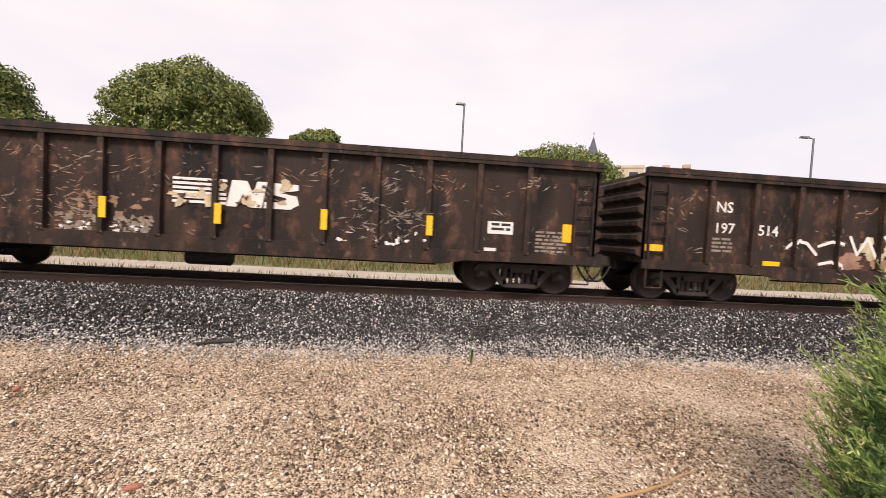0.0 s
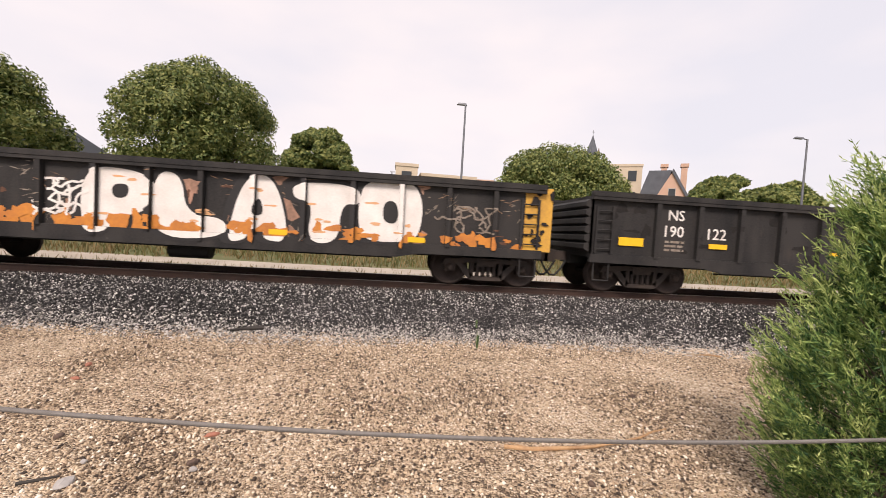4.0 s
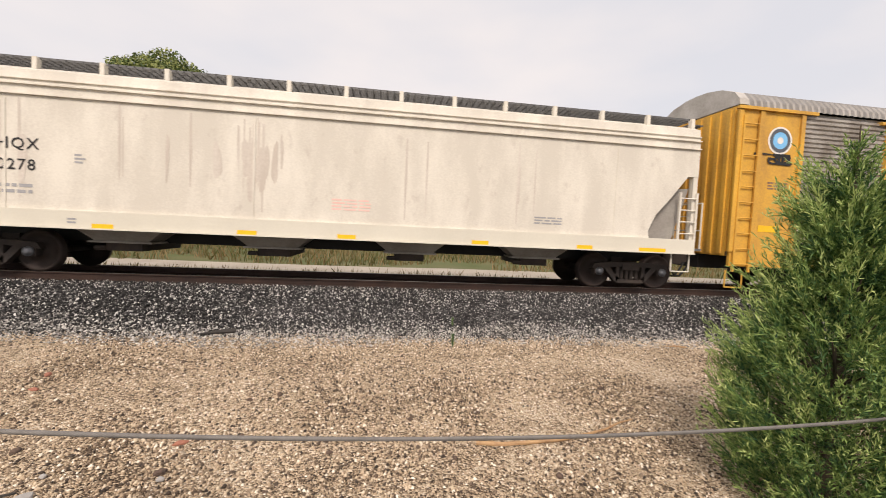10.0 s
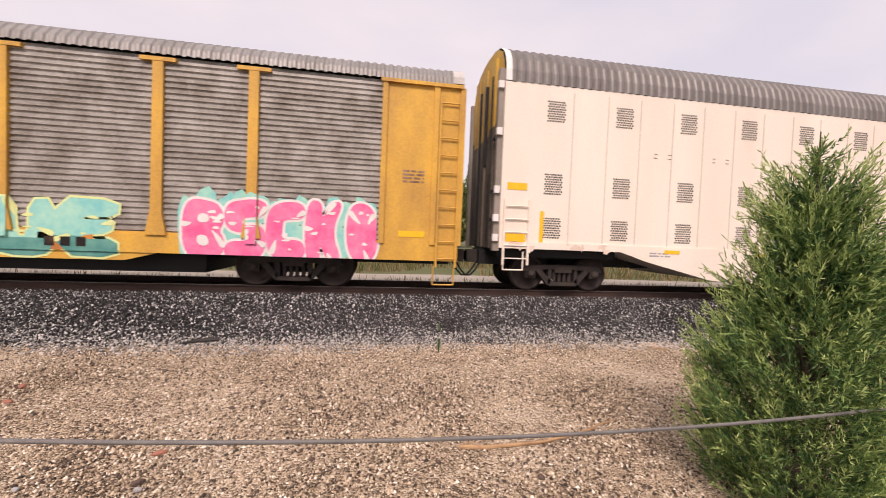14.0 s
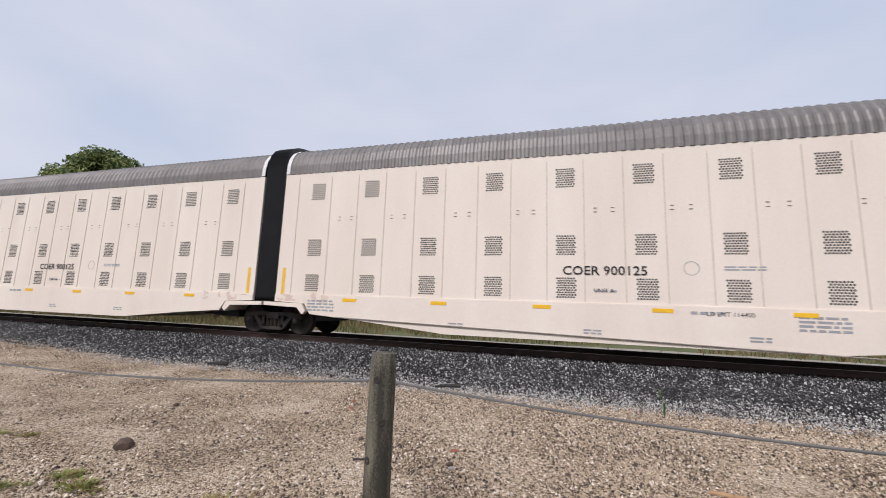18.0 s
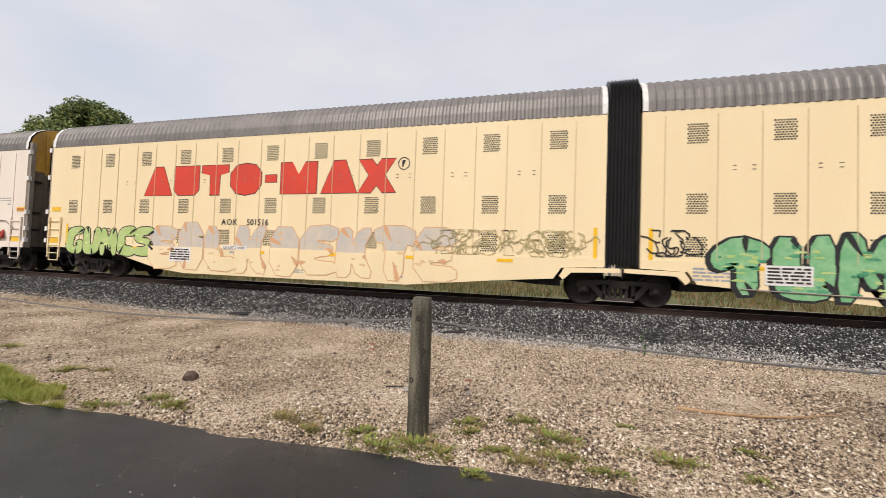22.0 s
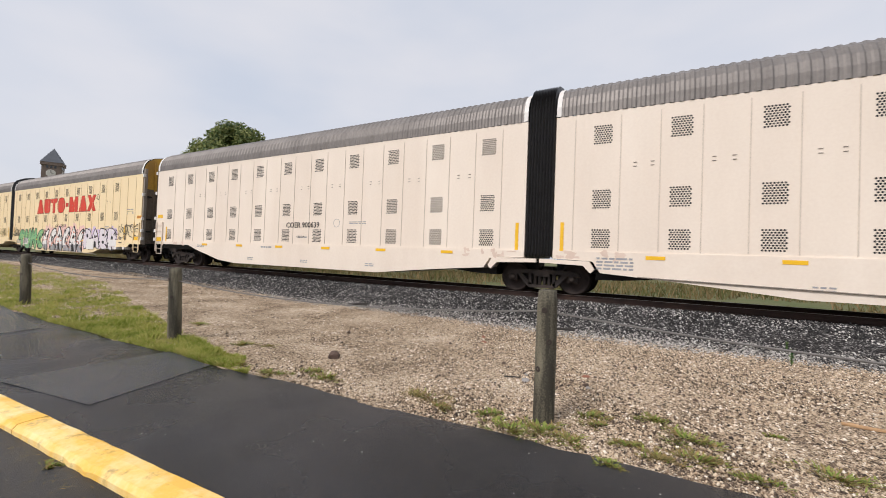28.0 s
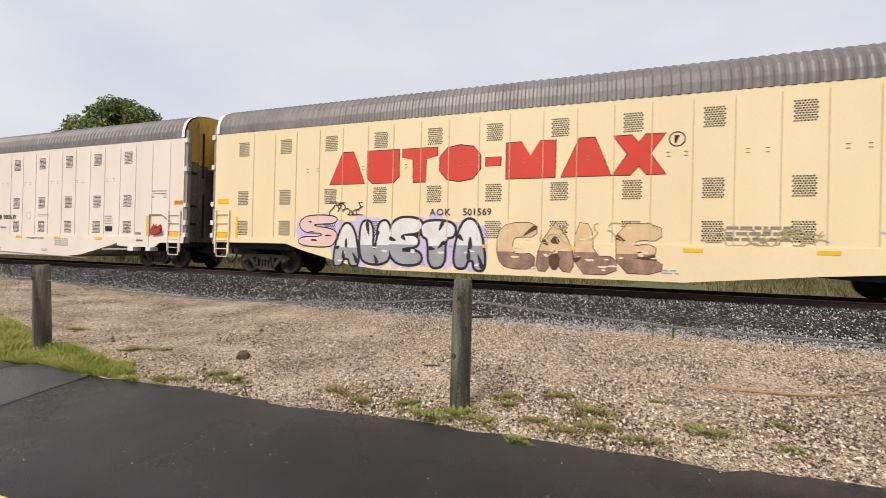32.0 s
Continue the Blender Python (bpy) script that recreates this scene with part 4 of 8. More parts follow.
def stroke(a, b, t, rounded):
    """The outline of one thick stroke, its ends pushed out by half its width."""
    d = Vector((b[0] - a[0], b[1] - a[1]))
    l = max(d.length, 1e-5)
    d = d / l
    n, e = Vector((-d.y, d.x)) * t, d * t * (0.55 if rounded else 0.85)
    a, b = Vector(a), Vector(b)
    if not rounded:
        return [tuple(p) for p in (a - n - e, b - n + e, b + n + e, a + n - e)]
    return [tuple(p) for p in (a - n * 0.55 - e * 1.7, a - n, b - n, b - n * 0.55 + e * 1.7, b + n * 0.55 + e * 1.7, b + n, a + n, a + n * 0.55 - e * 1.7)]


def graffiti(car, x0, x1, z0, z1, text, fill, line, strips, seed, fat=0.42, rounded=True, border=0.05, halo=None, second=None, split=0.45, accents=(), lean=0.0, label="sprayed graffiti letter", outer=None, depth=(0.0, 0.0), arch=0.0, spots=4, cuts=0):
    """Sprayed letters, each a part: a swollen or angular body over a wider outline, with holes, fades, highlights and a drop shadow of paint."""
    rnd = random.Random(seed)
    w, h = (x1 - x0) / len(text), z1 - z0
    if halo:
        bm = bmesh.new()
        for i in range(int(len(text) * 2.5)):
            cx = x0 + (x1 - x0) * (i + 0.5) / (len(text) * 2.5)
            paint(bm, blob(cx, (z0 + z1) / 2 + rnd.uniform(-0.06, 0.1) * h, w * rnd.uniform(0.5, 0.8), h * rnd.uniform(0.9, 1.08), rnd, 0.7, 0.1, 16), strips, 0.003 + 0.0001 * (i % 9))
        tagged(part("spray_halo", bm, halo, car, "sprayed colour haze round the letters"), kind="stuff")
    for i, ch in enumerate(text):
        body, back, low, acc = bmesh.new(), bmesh.new(), bmesh.new(), [bmesh.new() for _ in accents]
        wide = w * (0.84 + 0.36 * fat) / 2
        cx, mid = x0 + (i + 0.5) * w, (len(text) - 1) / 2
        lift = arch * h * (1 - ((i - mid) / max(mid, 1)) ** 2) + rnd.uniform(-0.03, 0.03) * h
        tall = h * rnd.uniform(0.94, 1.0) * (1 - arch)
        outline, holes = LETTERS[ch]
        base = z0 + (lift if arch == 0 else 0.0)
        if arch:
            tall += lift

        def put(q, loose=0.035):
            u, v = q[0] + rnd.uniform(-loose, loose), q[1] + rnd.uniform(-loose, loose)
            return (cx + (u - 0.5) * 2 * wide + lean * (v - 0.5) * h, base + v * tall)
        poly = rounder([put(q) for q in outline], 3 if rounded else 1)
        if outer:
            ring = bmesh.new()
            paint(ring, swollen(poly, border * 1.9), strips, 0.0040 + 0.0001 * (i % 2))
        if depth != (0.0, 0.0):
            for k in range(4):
                f = (k + 1) / 4
                paint(back, [(a + depth[0] * f, b + depth[1] * f) for a, b in swollen(poly, border)], strips, 0.0045 + 0.0002 * k)
        paint(back, swollen(poly, border), strips, 0.006 + 0.0003 * (i % 2))
        paint(body, poly, strips, 0.010 + 0.0003 * (i % 2))
        if second:
            g = [(x, z) for z, x in clip([(z, x) for x, z in poly], z0 + h * split + rnd.uniform(-0.05, 0.05) * h, False)]
            if len(g) > 2:
                paint(low, g, strips, 0.012 + 0.0003 * (i % 2))
        for k, bm in enumerate(acc):
            for _ in range(spots):
                p = poly[rnd.randrange(len(poly))]
                f = rnd.uniform(0.35, 0.85)
                px, pz = p[0] * f + cx * (1 - f), p[1] * f + (z0 + h / 2) * (1 - f)
                spot = blob(px, pz, w * rnd.uniform(0.08, 0.22), h * rnd.uniform(0.025, 0.06), rnd, 0.8, 0.15, 10)
                paint(bm, spot, strips, 0.014 + 0.0004 * k + 0.0003 * (i % 2))
        letter = part("graffiti_letter", body, fill, car, label)
        for k in range(cuts):
            p = poly[(k * len(poly) // max(cuts, 1) + rnd.randrange(3)) % len(poly)]
            tx, tz = cx + rnd.uniform(-0.16, 0.16) * w, z0 + h * rnd.uniform(0.3, 0.7)
            f = rnd.uniform(0.45, 0.75)
            ex, ez = p[0] + (tx - p[0]) * f, p[1] + (tz - p[1]) * f
            nx, nz = -(ez - p[1]), ex - p[0]
            size = math.hypot(nx, nz) or 1.0
            nx, nz = nx / size * h * 0.05, nz / size * h * 0.05
            bm = bmesh.new()
            paint(bm, rounder([(p[0] + nx, p[1] + nz), (p[0] - nx, p[1] - nz), ((p[0] + ex) / 2 - nx * 0.9, (p[1] + ez) / 2 - nz * 0.9), (ex, ez), ((p[0] + ex) / 2 + nx * 0.5, (p[1] + ez) / 2 + nz * 0.5)], 1), strips, 0.0165)
            part("inner_stroke", bm, line, letter)
        for hole in holes:
            bm = bmesh.new()
            paint(bm, rounder([put(q, 0.02) for q in hole], 2 if rounded else 1), strips, 0.016)
            part("letter_hole", bm, line, letter)
        part("outline", back, line, letter)
        if outer:
            part("outer_outline", ring, outer, letter)
        if second:
            part("lower_fade", low, second, letter)
        for bm, m_ in zip(acc, accents):
            tagged(part("accent", bm, m_, letter), kind="stuff")


def scribble(car, x0, x1, z0, z1, n, material, strips, seed, t=0.012):
    """A thin hand tag: loops of marker strokes."""
    rnd = random.Random(seed)
    bm = bmesh.new()
    for i in range(n):
        x, z = rnd.uniform(x0, x1), rnd.uniform(z0, z1)
        a = rnd.uniform(0, 6.28)
        for _ in range(6):
            l = rnd.uniform(0.06, 0.16)
            a += rnd.uniform(-1.3, 1.3)
            x2, z2 = x + l * math.cos(a), min(z1, max(z0, z + l * math.sin(a)))
            nx, nz = -math.sin(a) * t, math.cos(a) * t
            paint(bm, [(x - nx, z - nz), (x2 - nx, z2 - nz), (x2 + nx, z2 + nz), (x + nx, z + nz)], strips, 0.016 + 0.0004 * i)
            x, z = x2, z2
    tagged(part("marker_tag", bm, material, car), kind="stuff")


def blotches(car, x0, x1, z0, z1, n, size, material, strips, seed, lift=0.003, name="paint_scuff"):
    """Worn, chipped or over-painted patches with ragged outlines."""
    rnd = random.Random(seed)
    bm = bmesh.new()
    for i in range(n):
        w, h = size * rnd.uniform(0.3, 1.4), size * rnd.uniform(0.2, 1.0)
        paint(bm, blob(rnd.uniform(x0, x1), rnd.uniform(z0, z1), w, h, rnd, 0.9, 0.22, 11), strips, lift + 0.0002 * i)
    tagged(part(name, bm, material, car), kind="stuff")


def finish_train_car(car, s):
    cars.append((car, s))


cars = []


# ---- train: gondolas ----
def gondola(s, gap, left, right, top, paint_m, label, ribs, marks):
    """An open-top gondola; its front truck is at the origin."""
    car = thing("gondola_car", pose(s, TRACK_Y, RAIL_Z), label, "gondola car", "freight cars of the train")
    py, ry = -1.42, -1.53
    for y0, y1 in ((py, py + 0.05), (-py - 0.05, -py)):
        bm = bmesh.new()
        box(bm, left, right, y0, y1, 1.0, top)
        part("side_wall", bm, paint_m, car)
    bm = bmesh.new()
    box(bm, left, right, py, -py, 0.9, 1.0)
    part("floor_plate", bm, paint_m, car)
    for side in (-1, 1):
        bm = bmesh.new()
        a, b = sorted((side * 1.40, side * 1.56))
        box(bm, left - 0.03, right + 0.03, a, b, top - 0.02, top + 0.10)
        box(bm, left - 0.03, right + 0.03, *sorted((side * 1.35, side * 1.545)), top - 0.10, top - 0.02)
        part("top_chord", bm, paint_m, car)
        bm = bmesh.new()
        prism(bm, [(left, 0.98), (left, 0.78), (left + 2.9, 0.76), (left + 3.4, 0.66), (right - 3.4, 0.66), (right - 2.9, 0.76), (right, 0.78), (right, 0.98)], *sorted((side * 1.40, side * 1.50)))
        part("side_sill", bm, paint_m, car)
    strips, last = [], left
    bm = bmesh.new()
    prism(bm, [(-0.055, 0.95), (0.055, 0.95), (0.055, top - 0.1), (-0.055, top - 0.1)], ry, py)
    rib = mesh_of("side_rib", bm, paint_m)
    for x in ribs:
        part("side_rib", rib, None, car).location.x = x
        far = part("side_rib", rib, None, car)
        far.matrix_basis = pose(x, 0, 0, 0, 0, 180)
        strips += [(last, x - 0.06, py), (x - 0.055, x + 0.055, ry)]
        last = x + 0.06
    strips.append((last, right, py))
    for x, way in ((left, -1), (right, 1)):
        bm = bmesh.new()
        a, b = sorted((x, x + way * -0.06))
        box(bm, a, b, -1.42, 1.42, 0.95, top)
        part("end_wall", bm, paint_m, car)
        for k in range(6):
            z = 1.15 + k * (top - 1.35) / 5
            bm = bmesh.new()
            prism(bm, [(0, z - 0.13), (way * 0.13, z - 0.05), (way * 0.13, z + 0.05), (0, z + 0.13)], -1.4, 1.4)
            part("end_corrugation", bm, paint_m, car).location.x = x
        ladder(car, *sorted((x - way * 0.12, x - way * 0.52)), ry + 0.06, 1.0, top - 0.25, 5, paint_m)
        stirrup(car, min(x - way * 0.12, x - way * 0.5), -1.45, 0.8, 0.38, paint_m)
        coupler(car, x, way)
    bm = bmesh.new()
    box(bm, left, right, -0.35, 0.35, 0.66, 0.92)
    part("centre_sill", bm, M["black"], car)
    bm = bmesh.new()
    rod(bm, (left + 3.5, -1.1, 0.62), (right - 3.5, -1.1, 0.62), 0.022)
    part("brake_pipe", bm, M["black"], car)
    for x in (0, gap):
        truck(car, x)
    bm = bmesh.new()
    rod(bm, (gap * 0.42, -0.7, 0.52), (gap * 0.42 + 0.9, -0.7, 0.52), 0.2, 12)
    part("air_tank", bm, M["black"], car, "black air reservoir under the floor")
    marks(car, strips, py, ry, top)
    finish_train_car(car, s)
    return car


def horse_logo(car, x, z, w, h, y, rnd):
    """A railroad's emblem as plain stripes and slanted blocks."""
    for i in range(6):
        bm = bmesh.new()
        zt = z + h - i * h * 0.17
        sheet(bm, [(x, zt - h * 0.10), (x + w * 0.42, zt - h * 0.10), (x + w * 0.42, zt), (x, zt)], y)
        part("emblem_stripe", bm, M["white"], car, "worn white stripe")
    for sh in (((0.42, 0), (0.50, 0), (0.55, 0.52), (0.60, 0), (0.70, 0), (0.74, 1), (0.66, 1), (0.63, 0.5), (0.58, 1), (0.46, 1)),
               ((0.72, 0), (0.93, 0), (1.0, 0.2), (0.98, 0.52), (0.84, 0.62), (0.99, 0.74), (0.99, 0.96), (0.80, 0.98), (0.75, 0.84), (0.76, 0.56), (0.90, 0.42), (0.88, 0.26), (0.72, 0.24))):
        bm = bmesh.new()
        sheet(bm, [(x + w * a, z + h * b) for a, b in sh], y)
        part("emblem_block", bm, M["white"], car, "worn white block")


def scratches(car, x0, x1, z0, z1, n, strips, seed, material):
    """Clusters of short scuffs, mostly level, with a few curls."""
    rnd = random.Random(seed)
    bm = bmesh.new()
    for i in range(n):
        cx, cz, tilt = rnd.uniform(x0, x1), rnd.uniform(z0, z1), rnd.gauss(0.1, 0.5)
        for k in range(rnd.randrange(3, 11)):
            x, z = cx + rnd.gauss(0, 0.2), cz + rnd.gauss(0, 0.11)
            a, l, t = tilt + rnd.gauss(0, 0.35), rnd.uniform(0.04, 0.28), rnd.uniform(0.003, 0.012)
            dx, dz = math.cos(a) * l / 2, math.sin(a) * l / 2
            paint(bm, [(x - dx, z - dz), (x - dz * t / l, z + dx * t / l + t), (x + dx, z + dz), (x + dz * t / l, z - dx * t / l - t)], strips, 0.003 + 0.00005 * ((i * 11 + k) % 60))
    tagged(part("scuffing", bm, material, car), "tan scratches and scuffs in the paint", kind="stuff")


def scars(car, strips, left, right, top, seed, rust=True):
    """Scratches and peeled paint of an old gondola."""
    scratches(car, left, right, 1.05, top - 0.2, 36, strips, seed, M["chip"])
    scratches(car, left, right, top - 0.75, top - 0.3, 22, strips, seed + 7, M["scuff"])
    blotches(car, left, right, 1.0, top - 0.3, 26, 0.16, M["rust"], strips, seed + 2, 0.002, "rust_patch")


def marks_1(car, strips, py, ry, top):
    rnd = random.Random(11)
    scars(car, strips, -1.5, 14.3, top, 100)
    horse_logo(car, 5.42, 1.62, 2.5, 0.54, py - 0.02, rnd)
    for x in (1.95, 4.16, 6.35, 8.46, 10.65, 13.70):
        tape(car, x, 1.46, 0.13 if x < 13 else 0.2, 0.42 if x < 13 else 0.4, ry if x < 13 else py)
    scratches(car, 2.7, 4.9, 1.0, 1.9, 14, strips, 5, M["scuff"])
    scratches(car, 8.6, 10.9, 1.05, 1.75, 14, strips, 6, M["chip"])
    logo_face = [(5.2, 7.9, py - 0.03, 1.4, 2.4)]
    blotches(car, 5.35, 7.7, 1.66, 2.12, 16, 0.22, M["fadecream"], logo_face, 31, 0.002, "faded_patch")
    blotches(car, 5.35, 7.3, 1.66, 2.12, 22, 0.09, M["rust"], logo_face, 32, 0.006, "chipped_patch")
    for x0, x1, seed in ((3.2, 4.0, 33), (4.25, 5.05, 34)):
        blotches(car, x0, x1, 0.9, 1.3, 30, 0.13, M["chip"], strips, seed, 0.004, "peeled_patch")
        blotches(car, x0, x1, 0.88, 1.15, 16, 0.08, M["white"], strips, seed + 5, 0.011, "bare_patch")
        blotches(car, x0, x1, 1.2, 1.75, 9, 0.15, M["scuff"], strips, seed + 10, 0.004, "rubbed_patch")
    blotches(car, 8.7, 10.6, 0.95, 1.3, 14, 0.09, M["white"], strips, 47, 0.004, "bare_patch")
    tape(car, 12.2, 1.5, 0.56, 0.27, py, M["white"], "consolidated_stencil")
    bars(car, 12.0, 1.4, 0.42, 0.2, 2, py - 0.012, M["ink"], rnd)
    tape(car, 12.0, 1.02, 0.26, 0.07, py, M["white"], "stencil_patch")
    bars(car, 13.0, 0.98, 0.7, 0.5, 6, py - 0.004, M["chip"], rnd)


def marks_2(car, strips, py, ry, top):
    rnd = random.Random(12)
    scars(car, strips, -1.6, 14.2, top, 140)
    words(car, "NS", 0.34, 0.14, 2.15, py - 0.004, M["white"])
    words(car, "197", 0.34, 0.12, 1.67, py - 0.004, M["white"])
    words(car, "514", 0.34, 1.21, 1.67, py - 0.004, M["white"])
    bars(car, 0.1, 1.2, 0.5, 0.36, 4, py - 0.004, M["chip"], rnd)
    horse_logo(car, 5.53, 1.63, 2.55, 0.56, py - 0.02, rnd)
    for x in (-1.28, 1.60, 4.75, 8.0, 11.2, 13.45):
        tape(car, x, 1.03 if 0 < x < 13 else 1.25, 0.42, 0.11 if 0 < x < 13 else 0.16, py)
    blotches(car, 3.2, 6.4, 1.0, 1.32, 26, 0.5, M["fadepeach"], strips, 15, 0.004, "faded_spray")
    blotches(car, 3.2, 6.4, 1.25, 1.6, 10, 0.36, M["fadecream"], strips, 16, 0.010, "faded_spray")
    graffiti(car, 5.1, 6.3, 1.0, 1.75, "U", M["fadecream"], M["fadepeach"], strips, 19, 0.5, True, 0.05, label="faded cream letter")
    for pts in (((1.95, 1.42), (2.15, 1.6), (2.45, 1.55), (2.7, 1.3)), ((2.75, 1.5), (3.1, 1.62), (3.35, 1.55)), ((3.55, 1.75), (3.75, 1.35), (4.0, 1.75), (4.25, 1.3)), ((4.3, 1.8), (4.6, 1.45), (4.9, 1.75)), ((2.8, 1.08), (3.1, 1.15), (3.4, 1.0)), ((6.75, 1.65), (6.7, 1.2), (7.0, 1.05)), ((6.5, 1.3), (6.75, 1.05), (7.15, 1.15), (7.2, 1.35)), ((6.55, 1.05), (6.8, 1.1))):
        bm = bmesh.new()
        for i, (p, q) in enumerate(zip(pts, pts[1:])):
            paint(bm, stroke(p, q, 0.035, True), strips, 0.018 + 0.0003 * i)
        part("white_stroke", bm, M["white"], car, "loose white spray stroke")
    scratches(car, 8.5, 9.2, 1.1, 1.95, 10, strips, 18, M["chip"])
    tape(car, 12.1, 1.5, 0.5, 0.3, py, M["chip"], "consolidated_stencil")
    bars(car, 11.92, 1.4, 0.36, 0.2, 2, py - 0.012, M["ink"], rnd)


def marks_3(car, strips, py, ry, top):
    rnd = random.Random(13)
    scars(car, strips, -1.5, 14.3, top, 180)
    tape(car, -1.16, 1.7, 0.66, 1.5, py + 0.001, M["orange"], "end_panel")
    blotches(car, -1.5, -0.85, 1.25, 2.42, 16, 0.20, M["soot"], [(-1.5, -0.83, py - 0.03)], 35, 0.004, "soot_patch")
    tape(car, 14.05, 1.7, 0.66, 1.5, py + 0.001, M["rackyel"], "end_panel")
    blotches(car, 13.72, 14.38, 1.0, 2.4, 12, 0.20, M["soot"], [(13.7, 14.4, py - 0.03)], 36, 0.004, "soot_patch")
    blotches(car, -1.5, 14.3, 0.98, 1.24, 95, 0.34, M["orange"], strips, 31, 0.002, "orange_primer")
    blotches(car, 3.6, 11.5, 1.0, 2.3, 26, 0.5, M["fadepeach"], strips, 37, 0.001, "peach_wash")
    tape(car, -1.2, 1.2, 0.5, 0.22, py - 0.008)
    for x in (1.73, 8.1, 11.2):
        tape(car, x, 1.07, 0.4, 0.12, py - 0.012)
    for txt, x, z in (("E", 0.56, 1.95), ("G", 0.84, 1.95), ("N", 1.50, 1.95), ("X", 1.86, 1.95), ("310", 0.50, 1.50), ("475", 1.54, 1.50)):
        words(car, txt, 0.30, x, z, py - 0.006, M["white"], spacing=1.1)
    scribble(car, 3.2, 3.95, 1.15, 1.95, 12, M["white"], strips, 34, 0.026)
    graffiti(car, 4.0, 11.3, 0.86, 2.36, "PLATO", M["white"], M["ink"], strips + [(-1.5, 14.3, ry + 0.03, 0.7, 0.98)], 32, 0.5, True, 0.06, depth=(-0.14, 0.0), accents=(M["peach"],), label="large white letter with black outline")
    scribble(car, 12.0, 13.0, 1.3, 1.9, 12, M["chip"], strips, 33, 0.02)


def marks_4(car, strips, py, ry, top):
    rnd = random.Random(14)
    blotches(car, -1.5, 14.6, 1.0, top - 0.2, 46, 0.34, M["soot"], strips, 200, 0.0014, "soot_patch")
    words(car, "NS", 0.36, 0.33, 1.90, py - 0.004, M["white"])
    words(car, "190", 0.38, 0.21, 1.50, py - 0.004, M["white"])
    words(car, "122", 0.38, 1.33, 1.49, py - 0.004, M["white"])
    bars(car, 0.3, 1.1, 0.5, 0.3, 3, py - 0.004, M["chip"], rnd)
    for x, z in ((-0.58, 1.32), (1.67, 1.32), (4.93, 1.28), (8.22, 1.26), (11.4, 1.26)):
        tape(car, x, z, 0.48 if x > 0 else 0.62, 0.12 if x > 0 else 0.2, py - 0.03)
    tape(car, 13.45, 1.30, 0.34, 0.17, py)
    graffiti(car, 7.4, 11.75, 0.72, 1.84, "BURMA", M["white"], M["ink"], strips + [(-1.5, 14.5, ry + 0.03, 0.68, 0.98)], 41, 0.62, True, 0.028, outer=M["white"], accents=(M["lilacwhite"],), label="white swollen letter with thin black outline")
    tape(car, 12.4, 1.2, 0.44, 0.26, py, M["chip"], "consolidated_stencil")
    bars(car, 12.24, 1.12, 0.32, 0.18, 2, py - 0.012, M["ink"], rnd)
    bars(car, 13.2, 1.12, 0.5, 0.06, 1, py - 0.004, M["white"], rnd)


def rib_row(a, b, n):
    return [a + (b - a) * i / (n - 1) for i in range(n)]


gondola(-10.20, 12.82, -1.55, 14.36, 2.94, M["goldbrown"], "weathered brown-black open-top gondola car with worn emblem", rib_row(-0.24, 12.77, 13), marks_1)
gondola(6.82, 12.70, -1.57, 14.36, 2.94, M["goldbrown"], "weathered brown-black gondola car with scratched sides and faded graffiti", rib_row(-0.04, 13.02, 13), marks_2)
gondola(23.95, 12.95, -1.56, 14.16, 2.42, M["gonblack"], "low black gondola car with orange ends and white graffiti", rib_row(-0.1, 13.0, 13), marks_3)
gondola(40.90, 13.05, -1.60, 14.60, 2.38, M["gonblack"], "low black gondola car with white wild-style graffiti", rib_row(0.04, 13.1, 13), marks_4)


